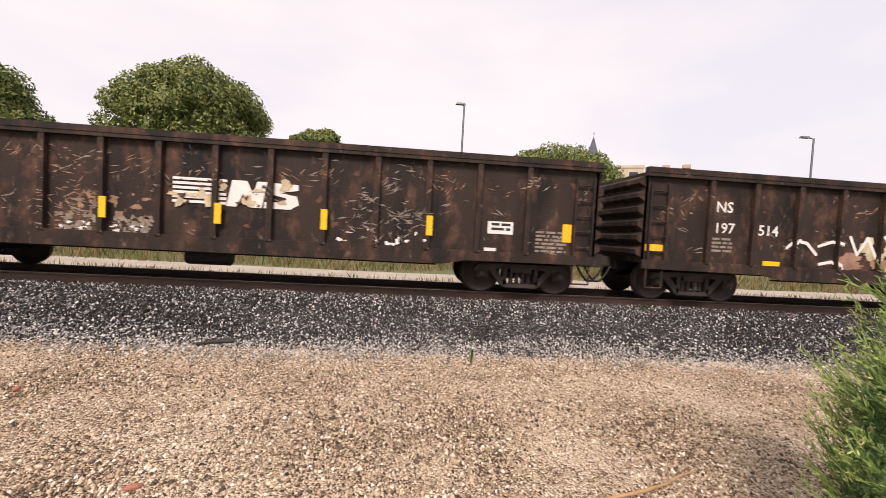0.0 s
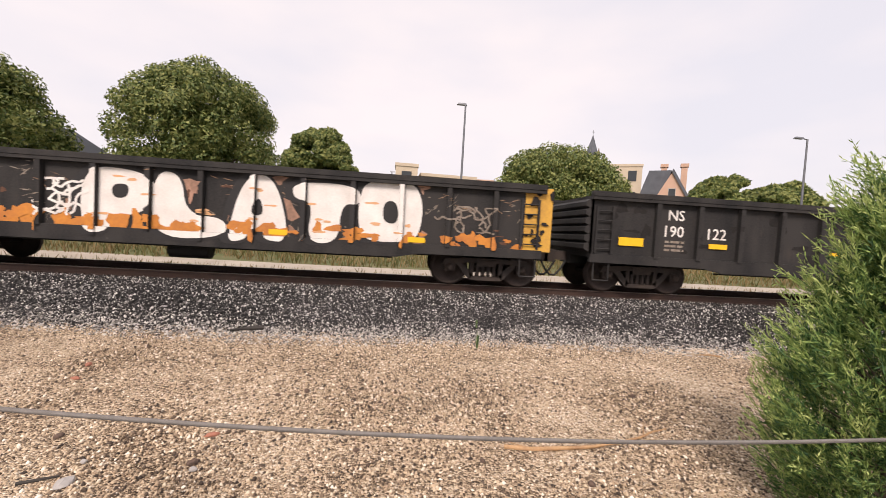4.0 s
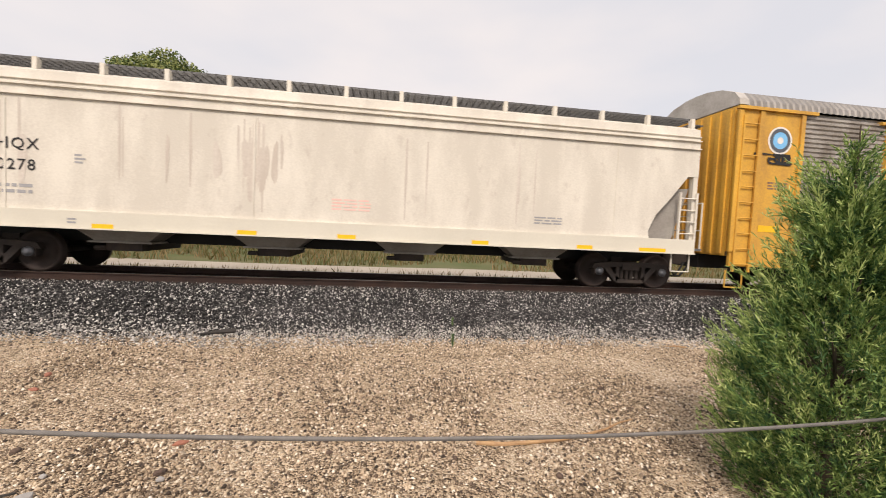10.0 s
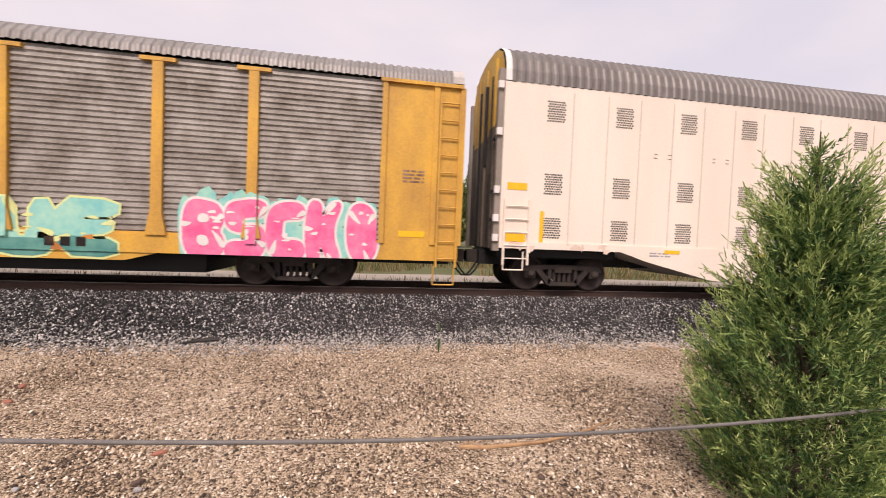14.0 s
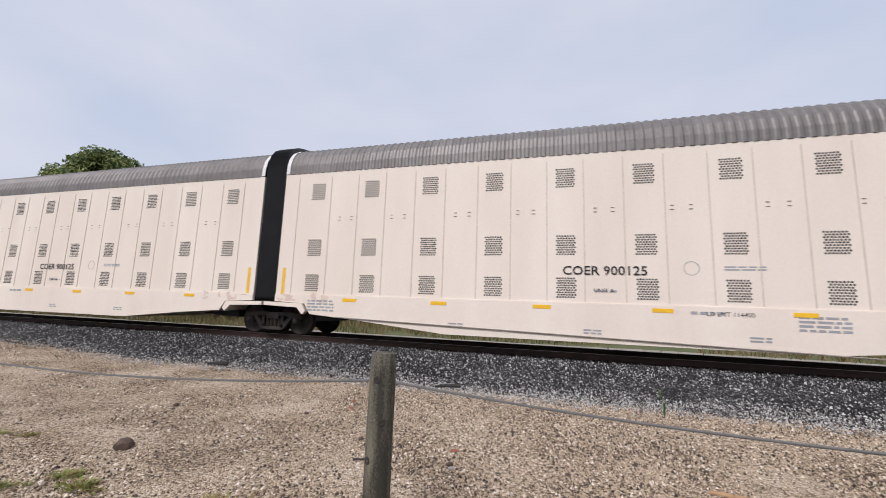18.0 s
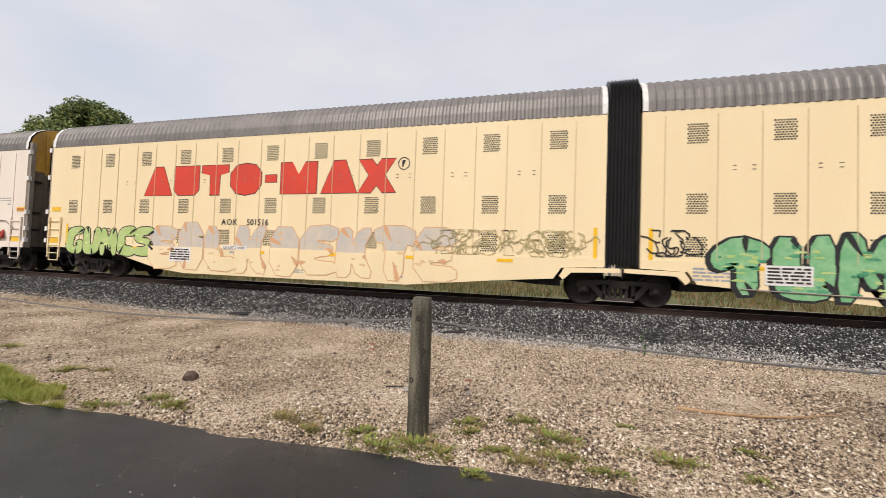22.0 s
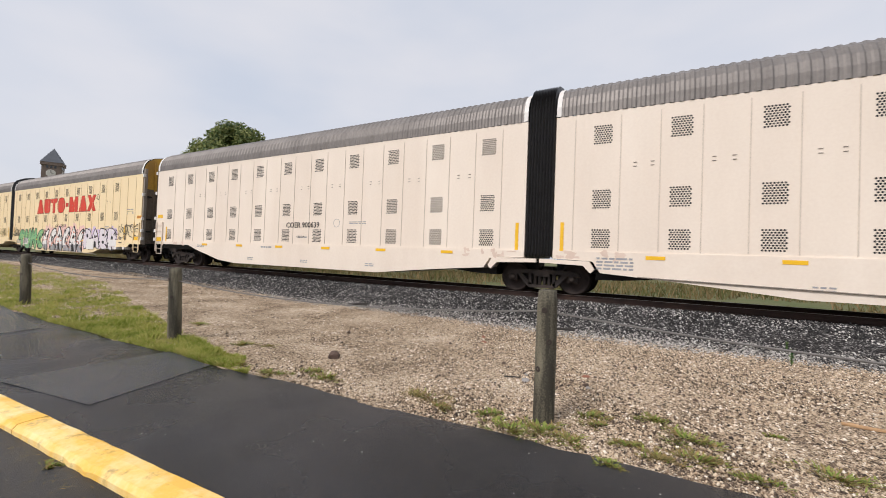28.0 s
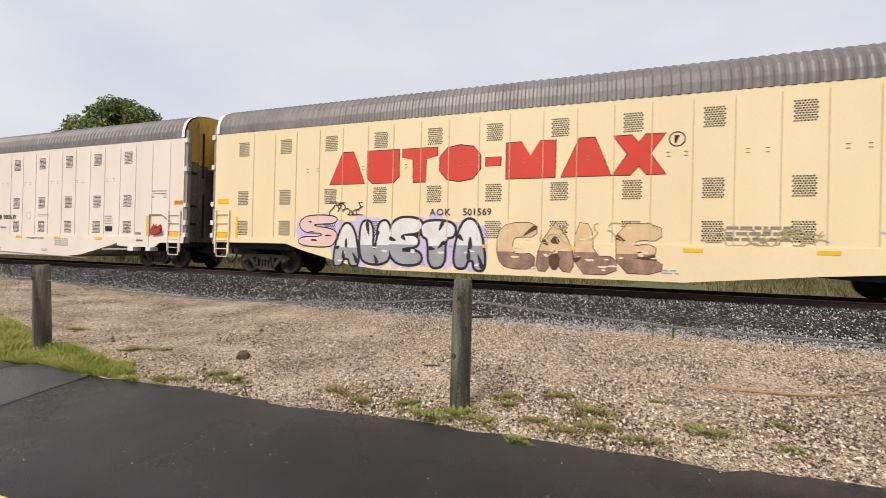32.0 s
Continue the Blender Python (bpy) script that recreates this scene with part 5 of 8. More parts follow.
# ---- train: covered hoppers ----
def hopper(s, gap, left, right, sill, top, roof, body_m, label, curved, bays, marks, cap):
    """A covered hopper; sill: bottom and top of the side sill; top: foot of the roof moulding; roof: eaves."""
    car = thing("hopper_car", pose(s, TRACK_Y, RAIL_Z), label, "hopper car", "freight cars of the train")
    y = -1.55
    lo, hi = sill
    if curved:
        end_l = [(left, 2.95), (left + 0.28, 2.95), (left + 0.75, 2.35), (left + 1.1, 1.95), (left + 1.28, 1.55), (left + 1.25, hi)]
        end_r = [(right - 1.25, hi), (right - 1.28, 1.55), (right - 1.1, 1.95), (right - 0.75, 2.35), (right - 0.28, 2.95), (right, 2.95)]
    else:
        end_l = [(left, 2.62), (left + 0.15, 2.62), (left + 1.3, 1.75), (left + 1.3, hi)]
        end_r = [(right - 1.3, hi), (right - 1.3, 1.75), (right - 0.15, 2.62), (right, 2.62)]
    outline = [(left, top)] + end_l + end_r + [(right, top)]
    bm = bmesh.new()
    prism(bm, outline, y, -y)
    part("body", bm, body_m, car)
    bm = bmesh.new()
    prof = [(-1.55, top), (-1.60, top + 0.005), (-1.60, top + 0.03), (-1.55, top + 0.04), (-1.545, top + 0.20), (-1.595, top + 0.205), (-1.595, top + 0.23), (-1.54, top + 0.24), (-1.535, top + 0.31), (-1.57, top + 0.315), (-1.57, top + 0.335), (-1.52, top + 0.345), (-1.50, roof), (-1.1, roof + 0.16), (0, roof + 0.26), (1.1, roof + 0.16), (1.50, roof), (1.55, top)]
    va = [bm.verts.new((left, a, b)) for a, b in prof]
    vb = [bm.verts.new((right, a, b)) for a, b in prof]
    for i in range(len(prof) - 1):
        bm.faces.new((va[i], va[i + 1], vb[i + 1], vb[i]))
    bm.faces.new(va[::-1])
    bm.faces.new(vb)
    part("roof", bm, body_m, car)
    # roof walkways with their supports and hatches
    for sy in (-1.28, 0.62):
        bm = bmesh.new()
        z = roof + 0.28
        for k in range(9):
            box(bm, left + 0.04, right - 0.04, sy + k * 0.075, sy + k * 0.075 + 0.02, z, z + 0.045)
        x = left + 0.05
        while x < right - 0.06:
            box(bm, x, x + 0.02, sy, sy + 0.62, z + 0.004, z + 0.04)
            x += 0.16
        part("roof_walkway", bm, M["grate"], car, "dark steel grating walkway")
    n = int((right - left) / 1.18)
    bm = bmesh.new()
    box(bm, -0.045, 0.045, -1.36, -1.24, roof - 0.05, roof + 0.31)
    leg = mesh_of("walkway_support", bm, body_m)
    for i in range(n + 1):
        part("walkway_support", leg, None, car).location.x = left + 0.1 + i * (right - left - 0.2) / n
    bm = bmesh.new()
    box(bm, -0.9, 0.9, -0.45, 0.45, roof + 0.2, roof + 0.36)
    hatch = mesh_of("hatch_cover", bm, body_m)
    for sx in range(7):
        part("hatch_cover", hatch, None, car).location.x = left + 1.3 + sx * (right - left - 2.6) / 6
    for x, way in ((left, -1), (right, 1)):
        bm = bmesh.new()
        for k in range(7):
            box(bm, *sorted((x + way * (0.02 + k * 0.06), x + way * (0.045 + k * 0.06))), -1.1, 1.1, roof + 0.22, roof + 0.26)
        box(bm, *sorted((x + way * 0.02, x + way * 0.43)), -0.62, -0.58, roof + 0.215, roof + 0.255)
        part("end_crossover", bm, M["grate"], car, "dark steel grating crossover")
    # end slope sheets, seen through the cut corners; their shade is in the paint colour
    for x, way in ((left, -1), (right, 1)):
        bm = bmesh.new()
        prism(bm, [(x - way * 0.12, 2.66), (x - way * (0.5 if curved else 1.32), hi), (x - way * 1.42, hi), (x - way * 1.42, 2.66)], -1.38, 1.38)
        part("slope_sheet", bm, M["hopshade"], car, "sloping end sheet, its shade coloured in as grey")
        for sy in (-1.48, 1.48):
            bm = bmesh.new()
            box(bm, *sorted((x, x - way * 0.12)), sy - 0.06, sy + 0.06, hi, top)
            part("corner_post", bm, body_m, car)
        ladder(car, *sorted((x - way * 0.02, x - way * 0.48)), -1.57, hi, 2.55, 4, body_m)
        bm = bmesh.new()
        for k in range(9):
            z = hi + 0.25 + k * 0.36
            rod(bm, (x + way * 0.06, -1.2, z), (x + way * 0.06, -0.75, z), 0.016)
        for sy in (-1.2, -0.75):
            rod(bm, (x + way * 0.06, sy, hi), (x + way * 0.06, sy, roof + 0.25), 0.022)
        part("end_ladder", bm, body_m, car)
        bm = bmesh.new()
        box(bm, *sorted((x - way * 0.1, x + way * 0.28)), -1.5, 1.5, hi - 0.28, hi - 0.22)
        part("end_platform", bm, M["grate"], car)
        bm = bmesh.new()
        for z in (hi + 0.25, hi + 0.95):
            rod(bm, (x + way * 0.26, -1.45, z), (x + way * 0.26, 1.45, z), 0.02)
        for sy in (-1.45, -0.5, 0.5, 1.45):
            rod(bm, (x + way * 0.26, sy, hi - 0.25), (x + way * 0.26, sy, hi + 0.95), 0.02)
        part("end_railing", bm, body_m, car)
        bm = bmesh.new()
        rod(bm, (x - way * 0.7, -0.5, hi + 0.35), (x - way * 0.7, 0.5, hi + 0.35), 0.2, 12)
        part("air_reservoir", bm, body_m, car)
        stirrup(car, min(x - way * 0.05, x - way * 0.55), -1.5, lo, 0.5, body_m)
        coupler(car, x, way)
    for side in (-1, 1):
        bm = bmesh.new()
        box(bm, left, right, *sorted((side * 1.48, side * 1.60)), lo, hi)
        part("side_sill", bm, M["hopper"], car)
        bm = bmesh.new()
        box(bm, left, right, *sorted((side * 1.605, side * 1.64)), lo, lo + 0.03)
        part("sill_flange", bm, M["hopper"], car)
    bm = bmesh.new()
    box(bm, left, right, -0.33, 0.33, 0.7, hi)
    part("centre_sill", bm, M["black"], car)
    for i in range(bays):
        if curved:
            cx = left + 3.95 + i * (right - left - 7.9) / (bays - 1)
            wide, deep, foot, z0 = 0.90, 1.05, 0.55, 0.74
        else:
            cx = 2.12 + 3.96 * i
            wide, deep, foot, z0 = 1.18, 1.25, 0.42, 0.66
        bm = bmesh.new()
        hull_box(bm, [(cx - foot, -deep + 0.12, z0), (cx + foot, -deep + 0.12, z0), (cx + foot, deep - 0.12, z0), (cx - foot, deep - 0.12, z0), (cx - wide, -deep, lo + 0.02), (cx + wide, -deep, lo + 0.02), (cx + wide, deep, lo + 0.02), (cx - wide, deep, lo + 0.02)])
        # curved bays and all bay flanges take the paint with shade coloured in
        bay = part("hopper_bay", bm, M["hopshade"] if curved else body_m, car)
        bm = bmesh.new()
        box(bm, cx - foot - 0.09, cx + foot + 0.09, -deep + 0.04, deep - 0.04, z0 - 0.04, z0)
        part("bay_flange", bm, M["hopshade"], bay, "bay flange, its shade coloured in as grey")
        bm = bmesh.new()
        if curved:
            box(bm, cx - 0.36, cx + 0.36, -0.85, 0.85, 0.52, z0 - 0.04)
            rod(bm, (cx - 0.56, -0.88, 0.58), (cx - 0.36, -0.88, 0.58), 0.05, 8)
        else:
            hull_box(bm, [(cx - 0.10, -1.05, 0.40), (cx + 0.10, -1.05, 0.40), (cx + 0.10, 1.05, 0.40), (cx - 0.10, 1.05, 0.40), (cx - 0.27, -1.1, z0 - 0.04), (cx + 0.27, -1.1, z0 - 0.04), (cx + 0.27, 1.1, z0 - 0.04), (cx - 0.27, 1.1, z0 - 0.04)])
        part("outlet_gate", bm, M["steel"] if curved else M["hopper"], bay)
        if not curved:
            bm = bmesh.new()
            lathe(bm, [(-1.14, 0.065), (-1.10, 0.085), (-1.05, 0.085)], (cx, 0, 0.38), "y", 14)
            part("outlet_cap", bm, M["capblue"], bay, "bright blue outlet cap")
    for x in (0, gap):
        truck(car, x, cap)
    strips = [(left, right, y)]
    marks(car, strips, y, lo, hi, left, right)
    finish_train_car(car, s)


def hopper_marks_1(car, strips, y, lo, hi, left, right):
    rnd = random.Random(21)
    words(car, "MULX", 0.29, 0.20, 2.60, y - 0.004, M["ink"])
    words(car, "91734", 0.29, 0.20, 2.12, y - 0.004, M["ink"])
    bars(car, 0.2, 1.85, 0.8, 0.2, 2, y - 0.004, M["grey"], rnd)
    whole = [(left, right, y)]
    sills = [(left, right, -1.60)]
    both = [(left, right, y, hi, 4.0), (left, right, -1.60, lo, hi)]
    graffiti(car, 2.3, 6.5, 1.98, 3.12, "IOOTSK!", M["ink"], M["white"], whole, 51, 0.42, True, 0.045, label="black swollen letter with white outline", outer=M["ink"])
    scribble(car, 3.8, 6.4, 3.12, 3.3, 7, M["grey"], whole, 57, 0.01)
    graffiti(car, 0.75, 2.9, 1.2, 1.80, "GOODS", M["blue"], M["ink"], both, 52, 0.46, True, 0.03, label="small blue bubble letter")
    words(car, "SAGA CON", 0.40, 3.02, 1.575, y - 0.005, M["deepteal"], wide=1.28)
    words(car, "TINUES...", 0.40, 7.63, 1.575, y - 0.005, M["ink"], align="RIGHT", wide=1.28)
    graffiti(car, 9.9, 15.3, 1.2, 2.36, "OSAE!", M["green"], M["ink"], both, 54, 0.62, True, 0.035, accents=(M["paleyel"], M["green"]), cuts=1, depth=(-0.1, 0.09), label="green swollen letter with black outline")
    scribble(car, 14.6, 15.5, 1.2, 1.45, 10, M["ink"], sills, 56, 0.015)
    for x in (-0.25, 2.6, 5.35, 8.1, 10.9, 13.6, 16.2):
        tape(car, x, 1.34, 0.45 if 0 < x < 16 else 0.85, 0.10, -1.60)
    tape(car, 16.5, 1.44, 0.12, 0.12, -1.60, M["pink"], "stencil_patch")
    bars(car, -0.6, 1.42, 0.9, 0.08, 1, -1.604, M["grey"], rnd)
    for x in (6.75, 14.95):
        bars(car, x, 1.95, 0.7, 0.45, 4, y - 0.004, M["grey"], rnd)


def hopper_marks_2(car, strips, y, lo, hi, left, right):
    rnd = random.Random(22)
    words(car, "SHQX", 0.31, 0.55, 2.56, y - 0.009, M["ink"], spacing=1.15)
    words(car, "40278", 0.31, 0.54, 2.14, y - 0.009, M["ink"], spacing=1.15)
    bars(car, 0.5, 1.62, 0.85, 0.24, 2, y - 0.004, M["grey"], rnd)
    bars(car, 2.1, 2.3, 0.2, 0.22, 3, y - 0.004, M["grey"], rnd)
    bars(car, 7.2, 1.63, 0.85, 0.28, 4, y - 0.004, M["pinkhalo"], rnd)
    bars(car, 11.9, 1.55, 0.7, 0.2, 3, y - 0.004, M["grey"], rnd)
    bm = bmesh.new()
    for i in range(18):
        x = rnd.choice((5.45, 5.6)) + rnd.uniform(-0.25, 0.25) if i < 8 else rnd.uniform(left + 1.5, right - 1.5)
        w = rnd.uniform(0.012, 0.035)
        z1, z0 = rnd.uniform(3.3, 3.57), rnd.uniform(hi + 0.05, 2.6)
        sheet(bm, [(x - w * 0.4, z0), (x + w * 0.4, z0), (x + w, (z0 + z1) / 2), (x + w * 0.6, z1), (x - w * 0.7, z1), (x - w, (z0 + z1) / 2)], y - 0.0015 - i * 0.0001)
    for i in range(16):
        x, w = rnd.gauss(5.55, 0.35) if i < 11 else rnd.uniform(left + 1.8, right - 1.8), rnd.uniform(0.05, 0.2)
        z0, z1 = rnd.uniform(hi + 0.03, 2.2), rnd.uniform(2.9, 3.6)
        paint(bm, blob(x, (z0 + z1) / 2, w, (z1 - z0) / 2, rnd, 0.8, 0.12, 16), [(left, right, y)], 0.0035 + i * 0.0001)
    tagged(part("grime", bm, M["grime"], car, "brown-grey dirt streaks"), kind="stuff")
    for sx in (left + 2.2, 5.55, right - 2.2):
        bm = bmesh.new()
        box(bm, sx - 0.02, sx + 0.02, y - 0.012, y, hi, 3.55)
        part("side_weld", bm, M["hopper2"], car)
    for x in (-0.4, 2.65, 5.45, 7.55, 10.6, 13.2, 15.0):
        tape(car, x, 1.07, 0.4 if 0 < x < 15 else 0.72, 0.10, -1.60)
    bars(car, 2.0, 1.08, 0.16, 0.14, 2, -1.604, M["grey"], rnd)


hopper(58.20, 16.20, -1.36, 17.48, (1.19, 1.56), 3.69, 4.24, M["hopper"], "pale cream covered hopper car with black and green graffiti", False, 4, hopper_marks_1, "blue")
hopper(78.44, 14.81, -1.34, 16.16, (1.00, 1.37), 3.62, 4.14, M["hopper2"], "soiled pale grey covered hopper car with curved end cut-outs", True, 4, hopper_marks_2, "blue")


# ---- train: enclosed rack car with yellow posts ----
def corrugated(bm, x0, x1, z0, z1, y, pitch, depth):
    """A sheet with ridges running along x."""
    n = int((z1 - z0) / pitch)
    zs = []
    for i in range(n):
        z = z0 + (z1 - z0) * i / n
        p = (z1 - z0) / n
        zs += [(z, 0), (z + p * 0.25, 0), (z + p * 0.4, -depth), (z + p * 0.85, -depth)]
    zs.append((z1, 0))
    a = [bm.verts.new((x0, y + d, z)) for z, d in zs]
    b = [bm.verts.new((x1, y + d, z)) for z, d in zs]
    for i in range(len(zs) - 1):
        bm.faces.new((a[i], b[i], b[i + 1], a[i + 1]))


def ribbed_roof(x0, x1, prof, pitch, depth):
    """A roof of cross corrugations over a (y, z) profile."""
    n = int((x1 - x0) / pitch)
    verts, faces = [], []
    k = len(prof)
    cols = []
    for i in range(n):
        x = x0 + (x1 - x0) * i / n
        p = (x1 - x0) / n
        cols += [(x, 0.0), (x + p * 0.18, depth), (x + p * 0.5, depth), (x + p * 0.68, 0.0)]
    cols.append((x1, 0.0))
    for x, d in cols:
        for y, z in prof:
            v = Vector((y, z - prof[0][1] + 0.3)).normalized() * d
            verts.append((x, y + v.x, z + v.y))
    for i in range(len(cols) - 1):
        for j in range(k - 1):
            a = i * k + j
            faces.append((a, a + 1, a + k + 1, a + k))
    return verts, faces


def rack_car(s):
    car = thing("auto_rack_car", pose(s, TRACK_Y, RAIL_Z), "grey auto rack car with yellow posts and turquoise graffiti", "auto rack car", "freight cars of the train")
    left, right, y = -3.58, 23.05, -1.47
    posts = [1.02, 2.86, 5.54, 8.33, 11.09, 13.85, 16.61, 18.47]
    bm = bmesh.new()
    box(bm, left + 0.1, right - 0.1, y + 0.06, -y - 0.06, 1.0, 4.85)
    part("inner_body", bm, M["rackgrey"], car)
    strips = []
    edges = [left + 1.84] + posts + [right - 1.80]
    for a, b in zip(edges, edges[1:]):
        bm = bmesh.new()
        corrugated(bm, a, b, 1.16, 4.76, y, 0.118, 0.036)
        p = part("side_panel", bm, M["rackgrey"], car)
        strips.append((a + 0.1, b - 0.1, y - 0.037))
        bm = bmesh.new()
        for r in range(5):
            for q in range(3):
                cx, cz = a + (b - a) * (q + 0.5) / 3 + 0.2, 1.45 + r * 0.72
                for dx in (-0.35, 0.35):
                    box(bm, cx + dx - 0.016, cx + dx + 0.016, y - 0.046, y, cz - 0.016, cz + 0.016)
        tagged(part("panel_bolts", bm, M["doorgrey"], p), kind="stuff")
    bm = bmesh.new()
    prism(bm, [(-0.11, 1.14), (0.11, 1.14), (0.10, 4.70), (-0.10, 4.70)], y - 0.10, y + 0.02)
    prism(bm, [(-0.34, 4.70), (0.34, 4.70), (0.34, 4.78), (-0.34, 4.78)], y - 0.11, y + 0.02)
    prism(bm, [(-0.2, 1.12), (0.2, 1.12), (0.11, 1.62), (-0.11, 1.62)], y - 0.106, y)
    pm = mesh_of("side_post", bm, M["rackyel"])
    for x in posts:
        part("side_post", pm, None, car).location.x = x
        strips.append((x - 0.11, x + 0.11, y - 0.106))
        far = part("side_post", pm, None, car)
        far.matrix_basis = pose(x, 0, 0, 0, 0, 180)
    for x0, x1, way in ((left, left + 1.84, -1), (right - 1.80, right, 1)):
        bm = bmesh.new()
        box(bm, x0, x1, y - 0.05, -y + 0.05, 1.12, 4.78)
        part("end_panel", bm, M["rackyel"], car)
        bm = bmesh.new()
        for xx in (x0, (x0 + 0.62) if way < 0 else (x1 - 0.62), x1):
            box(bm, xx - 0.06, xx + 0.06, y - 0.10, y - 0.05, 1.12, 4.78)
        box(bm, x0 - 0.1, x1 + 0.4 * (way < 0), y - 0.13, y - 0.05, 4.76, 4.84)
        part("end_panel_trim", bm, M["rackyel"], car)
        e0 = x0 if way < 0 else x1 - 0.6
        ladder(car, e0 + 0.08, e0 + 0.54, y - 0.10, 0.6, 4.6, 10, M["rackyel"])
        strips.append((x0, x1, y - 0.055))
        e = x0 if way < 0 else x1
        for yy in (-1.4, 0.005):
            bm = bmesh.new()
            box(bm, *sorted((e, e + way * 0.03)), yy, yy + 1.395, 1.0, 4.86)
            door = part("end_door", bm, M["rackyel"] if way < 0 else M["doorbrown"], car)
            for k in range(4):
                bm = bmesh.new()
                box(bm, *sorted((e + way * 0.03, e + way * 0.07)), yy + 0.1 + k * 0.33, yy + 0.22 + k * 0.33, 1.05, 4.8)
                part("door_stiffener", bm, M["rackyel"] if way < 0 else M["doorbrown"], door)
        stirrup(car, e + (0.05 if way < 0 else -0.55), -1.4, 0.62, 0.5, M["rackyel"])
        coupler(car, e, way)
    prof = [(-1.50, 4.86), (-1.47, 5.02), (-1.30, 5.22), (-0.9, 5.40), (-0.4, 5.50), (0, 5.52), (0.4, 5.50), (0.9, 5.40), (1.30, 5.22), (1.47, 5.02), (1.50, 4.86)]
    v, f = ribbed_roof(left + 0.22, right - 0.22, prof, 0.19, 0.028)
    part("roof", raw_mesh("roof", v, f, M["rackroof"]), None, car)
    for a, b in ((left - 0.02, left + 0.24), (right - 0.24, right + 0.02)):
        bm = bmesh.new()
        rim = [[bm.verts.new((x, p * 1.01, q + 0.03)) for p, q in prof] for x in (a, b)]
        for k in range(len(prof) - 1):
            bm.faces.new((rim[0][k], rim[0][k + 1], rim[1][k + 1], rim[1][k]))
        bm.faces.new(rim[0])
        bm.faces.new(rim[1][::-1])
        part("roof_hood", bm, M["rackhood"], car, "pale grey end hood")
    for side in (-1, 1):
        bm = bmesh.new()
        box(bm, left, right, *sorted((side * 1.44, side * 1.50)), 1.12, 1.18)
        part("sill_flange", bm, M["rackyel"], car)
        bm = bmesh.new()
        box(bm, left, right, *sorted((side * 1.46, side * 1.53)), 0.74, 1.12)
        part("side_sill", bm, M["rackyel"], car)
        bm = bmesh.new()
        prism(bm, [(2.6, 0.76), (3.3, 0.57), (16.0, 0.57), (16.7, 0.76)], *sorted((side * 1.40, side * 1.50)))
        part("fishbelly_web", bm, M["rackyel"], car)
    bm = bmesh.new()
    box(bm, left, right, -0.5, 0.5, 0.6, 0.98)
    part("centre_sill", bm, M["black"], car)
    bm = bmesh.new()
    box(bm, 1.9, 17.4, -1.05, 1.05, 0.30, 0.74)
    part("underframe", bm, M["black"], car)
    for x in (0, 19.28):
        truck(car, x)
    rnd = random.Random(61)
    sill = [(left, right, -1.53)]
    both = strips
    # round emblem and small print on the leading end panel
    for r, m_, z in ((0.36, M["white"], 0.0), (0.31, M["slate"], 0.003), (0.22, M["blue"], 0.006), (0.09, M["white"], 0.009)):
        bm = bmesh.new()
        sheet(bm, [(left + 1.22 + r * math.cos(k * 0.314), 4.05 + r * math.sin(k * 0.314)) for k in range(20)], y - 0.055 - z)
        part("round_emblem", bm, m_, car)
    bars(car, left + 0.95, 2.75, 0.6, 0.22, 3, y - 0.056, M["scuff"], rnd)
    scribble(car, left + 0.85, left + 1.6, 3.45, 3.68, 12, M["ink"], [(left, left + 1.84, y - 0.055)], 65, 0.03)
    tape(car, left + 1.1, 1.75, 0.62, 0.17, y - 0.05)
    bars(car, right - 1.35, 2.5, 0.5, 0.32, 4, y - 0.056, M["scuff"], rnd)
    tape(car, right - 1.1, 1.35, 0.6, 0.14, y - 0.05)
    both = [q + (1.0, 5.0) for q in strips] + [(left, right, -1.53, 0.74, 1.13), (3.3, 16.0, -1.50, 0.57, 0.75)]
    for cx, rx, rz, tilt in ((-0.02, 0.36, 0.60, 0.10), (0.72, 0.32, 0.62, -0.08), (1.40, 0.34, 0.50, 0.12), (0.70, 0.15, 0.22, 0.0)):
        bm = bmesh.new()
        ring = [(cx + rx * math.cos(k * 0.37) + tilt * math.sin(k * 0.37), 1.55 + rz * math.sin(k * 0.37) * (1 + 0.06 * math.cos(3 * k * 0.37))) for k in range(18)]
        for (xa, za), (xb, zb) in zip(ring, ring[1:]):
            d = math.hypot(xb - xa, zb - za)
            nx, nz = -(zb - za) / d * 0.018, (xb - xa) / d * 0.018
            paint(bm, [(xa - nx, za - nz), (xb - nx, zb - nz), (xb + nx, zb + nz), (xa + nx, za + nz)], both, 0.016)
        part("white_loop", bm, M["white"], car, "thin white sprayed loop")
    scribble(car, 1.5, 3.4, 1.2, 1.8, 24, M["chip"], both, 63, 0.03)
    graffiti(car, 4.55, 15.9, 0.60, 1.80, "KLEBOWKAUE", M["teal"], M["paleyel"], both, 64, 0.44, False, 0.05, second=M["deepteal"], split=0.36, cuts=2, spots=3, accents=(M["paleyel"],), label="turquoise block letter with yellow outline")
    graffiti(car, 17.1, 21.25, 0.66, 2.02, "BSCKI", M["pink"], M["white"], both, 66, 0.44, True, 0.055, halo=M["teal"], cuts=3, accents=(M["white"],), label="pink swollen letter with white outline")
    for x in (-1.75, 1.95, 11.3):
        tape(car, x, 0.92, 0.5, 0.16, -1.542)
    tape(car, 3.47, 0.93, 2.5, 0.25, -1.53, M["ink"], "number_board")
    words(car, "ETTX 711272", 0.25, 2.33, 0.845, -1.542, M["white"], wide=1.25)
    tape(car, 14.96, 0.93, 0.98, 0.34, -1.532, M["orange"], "company_board")
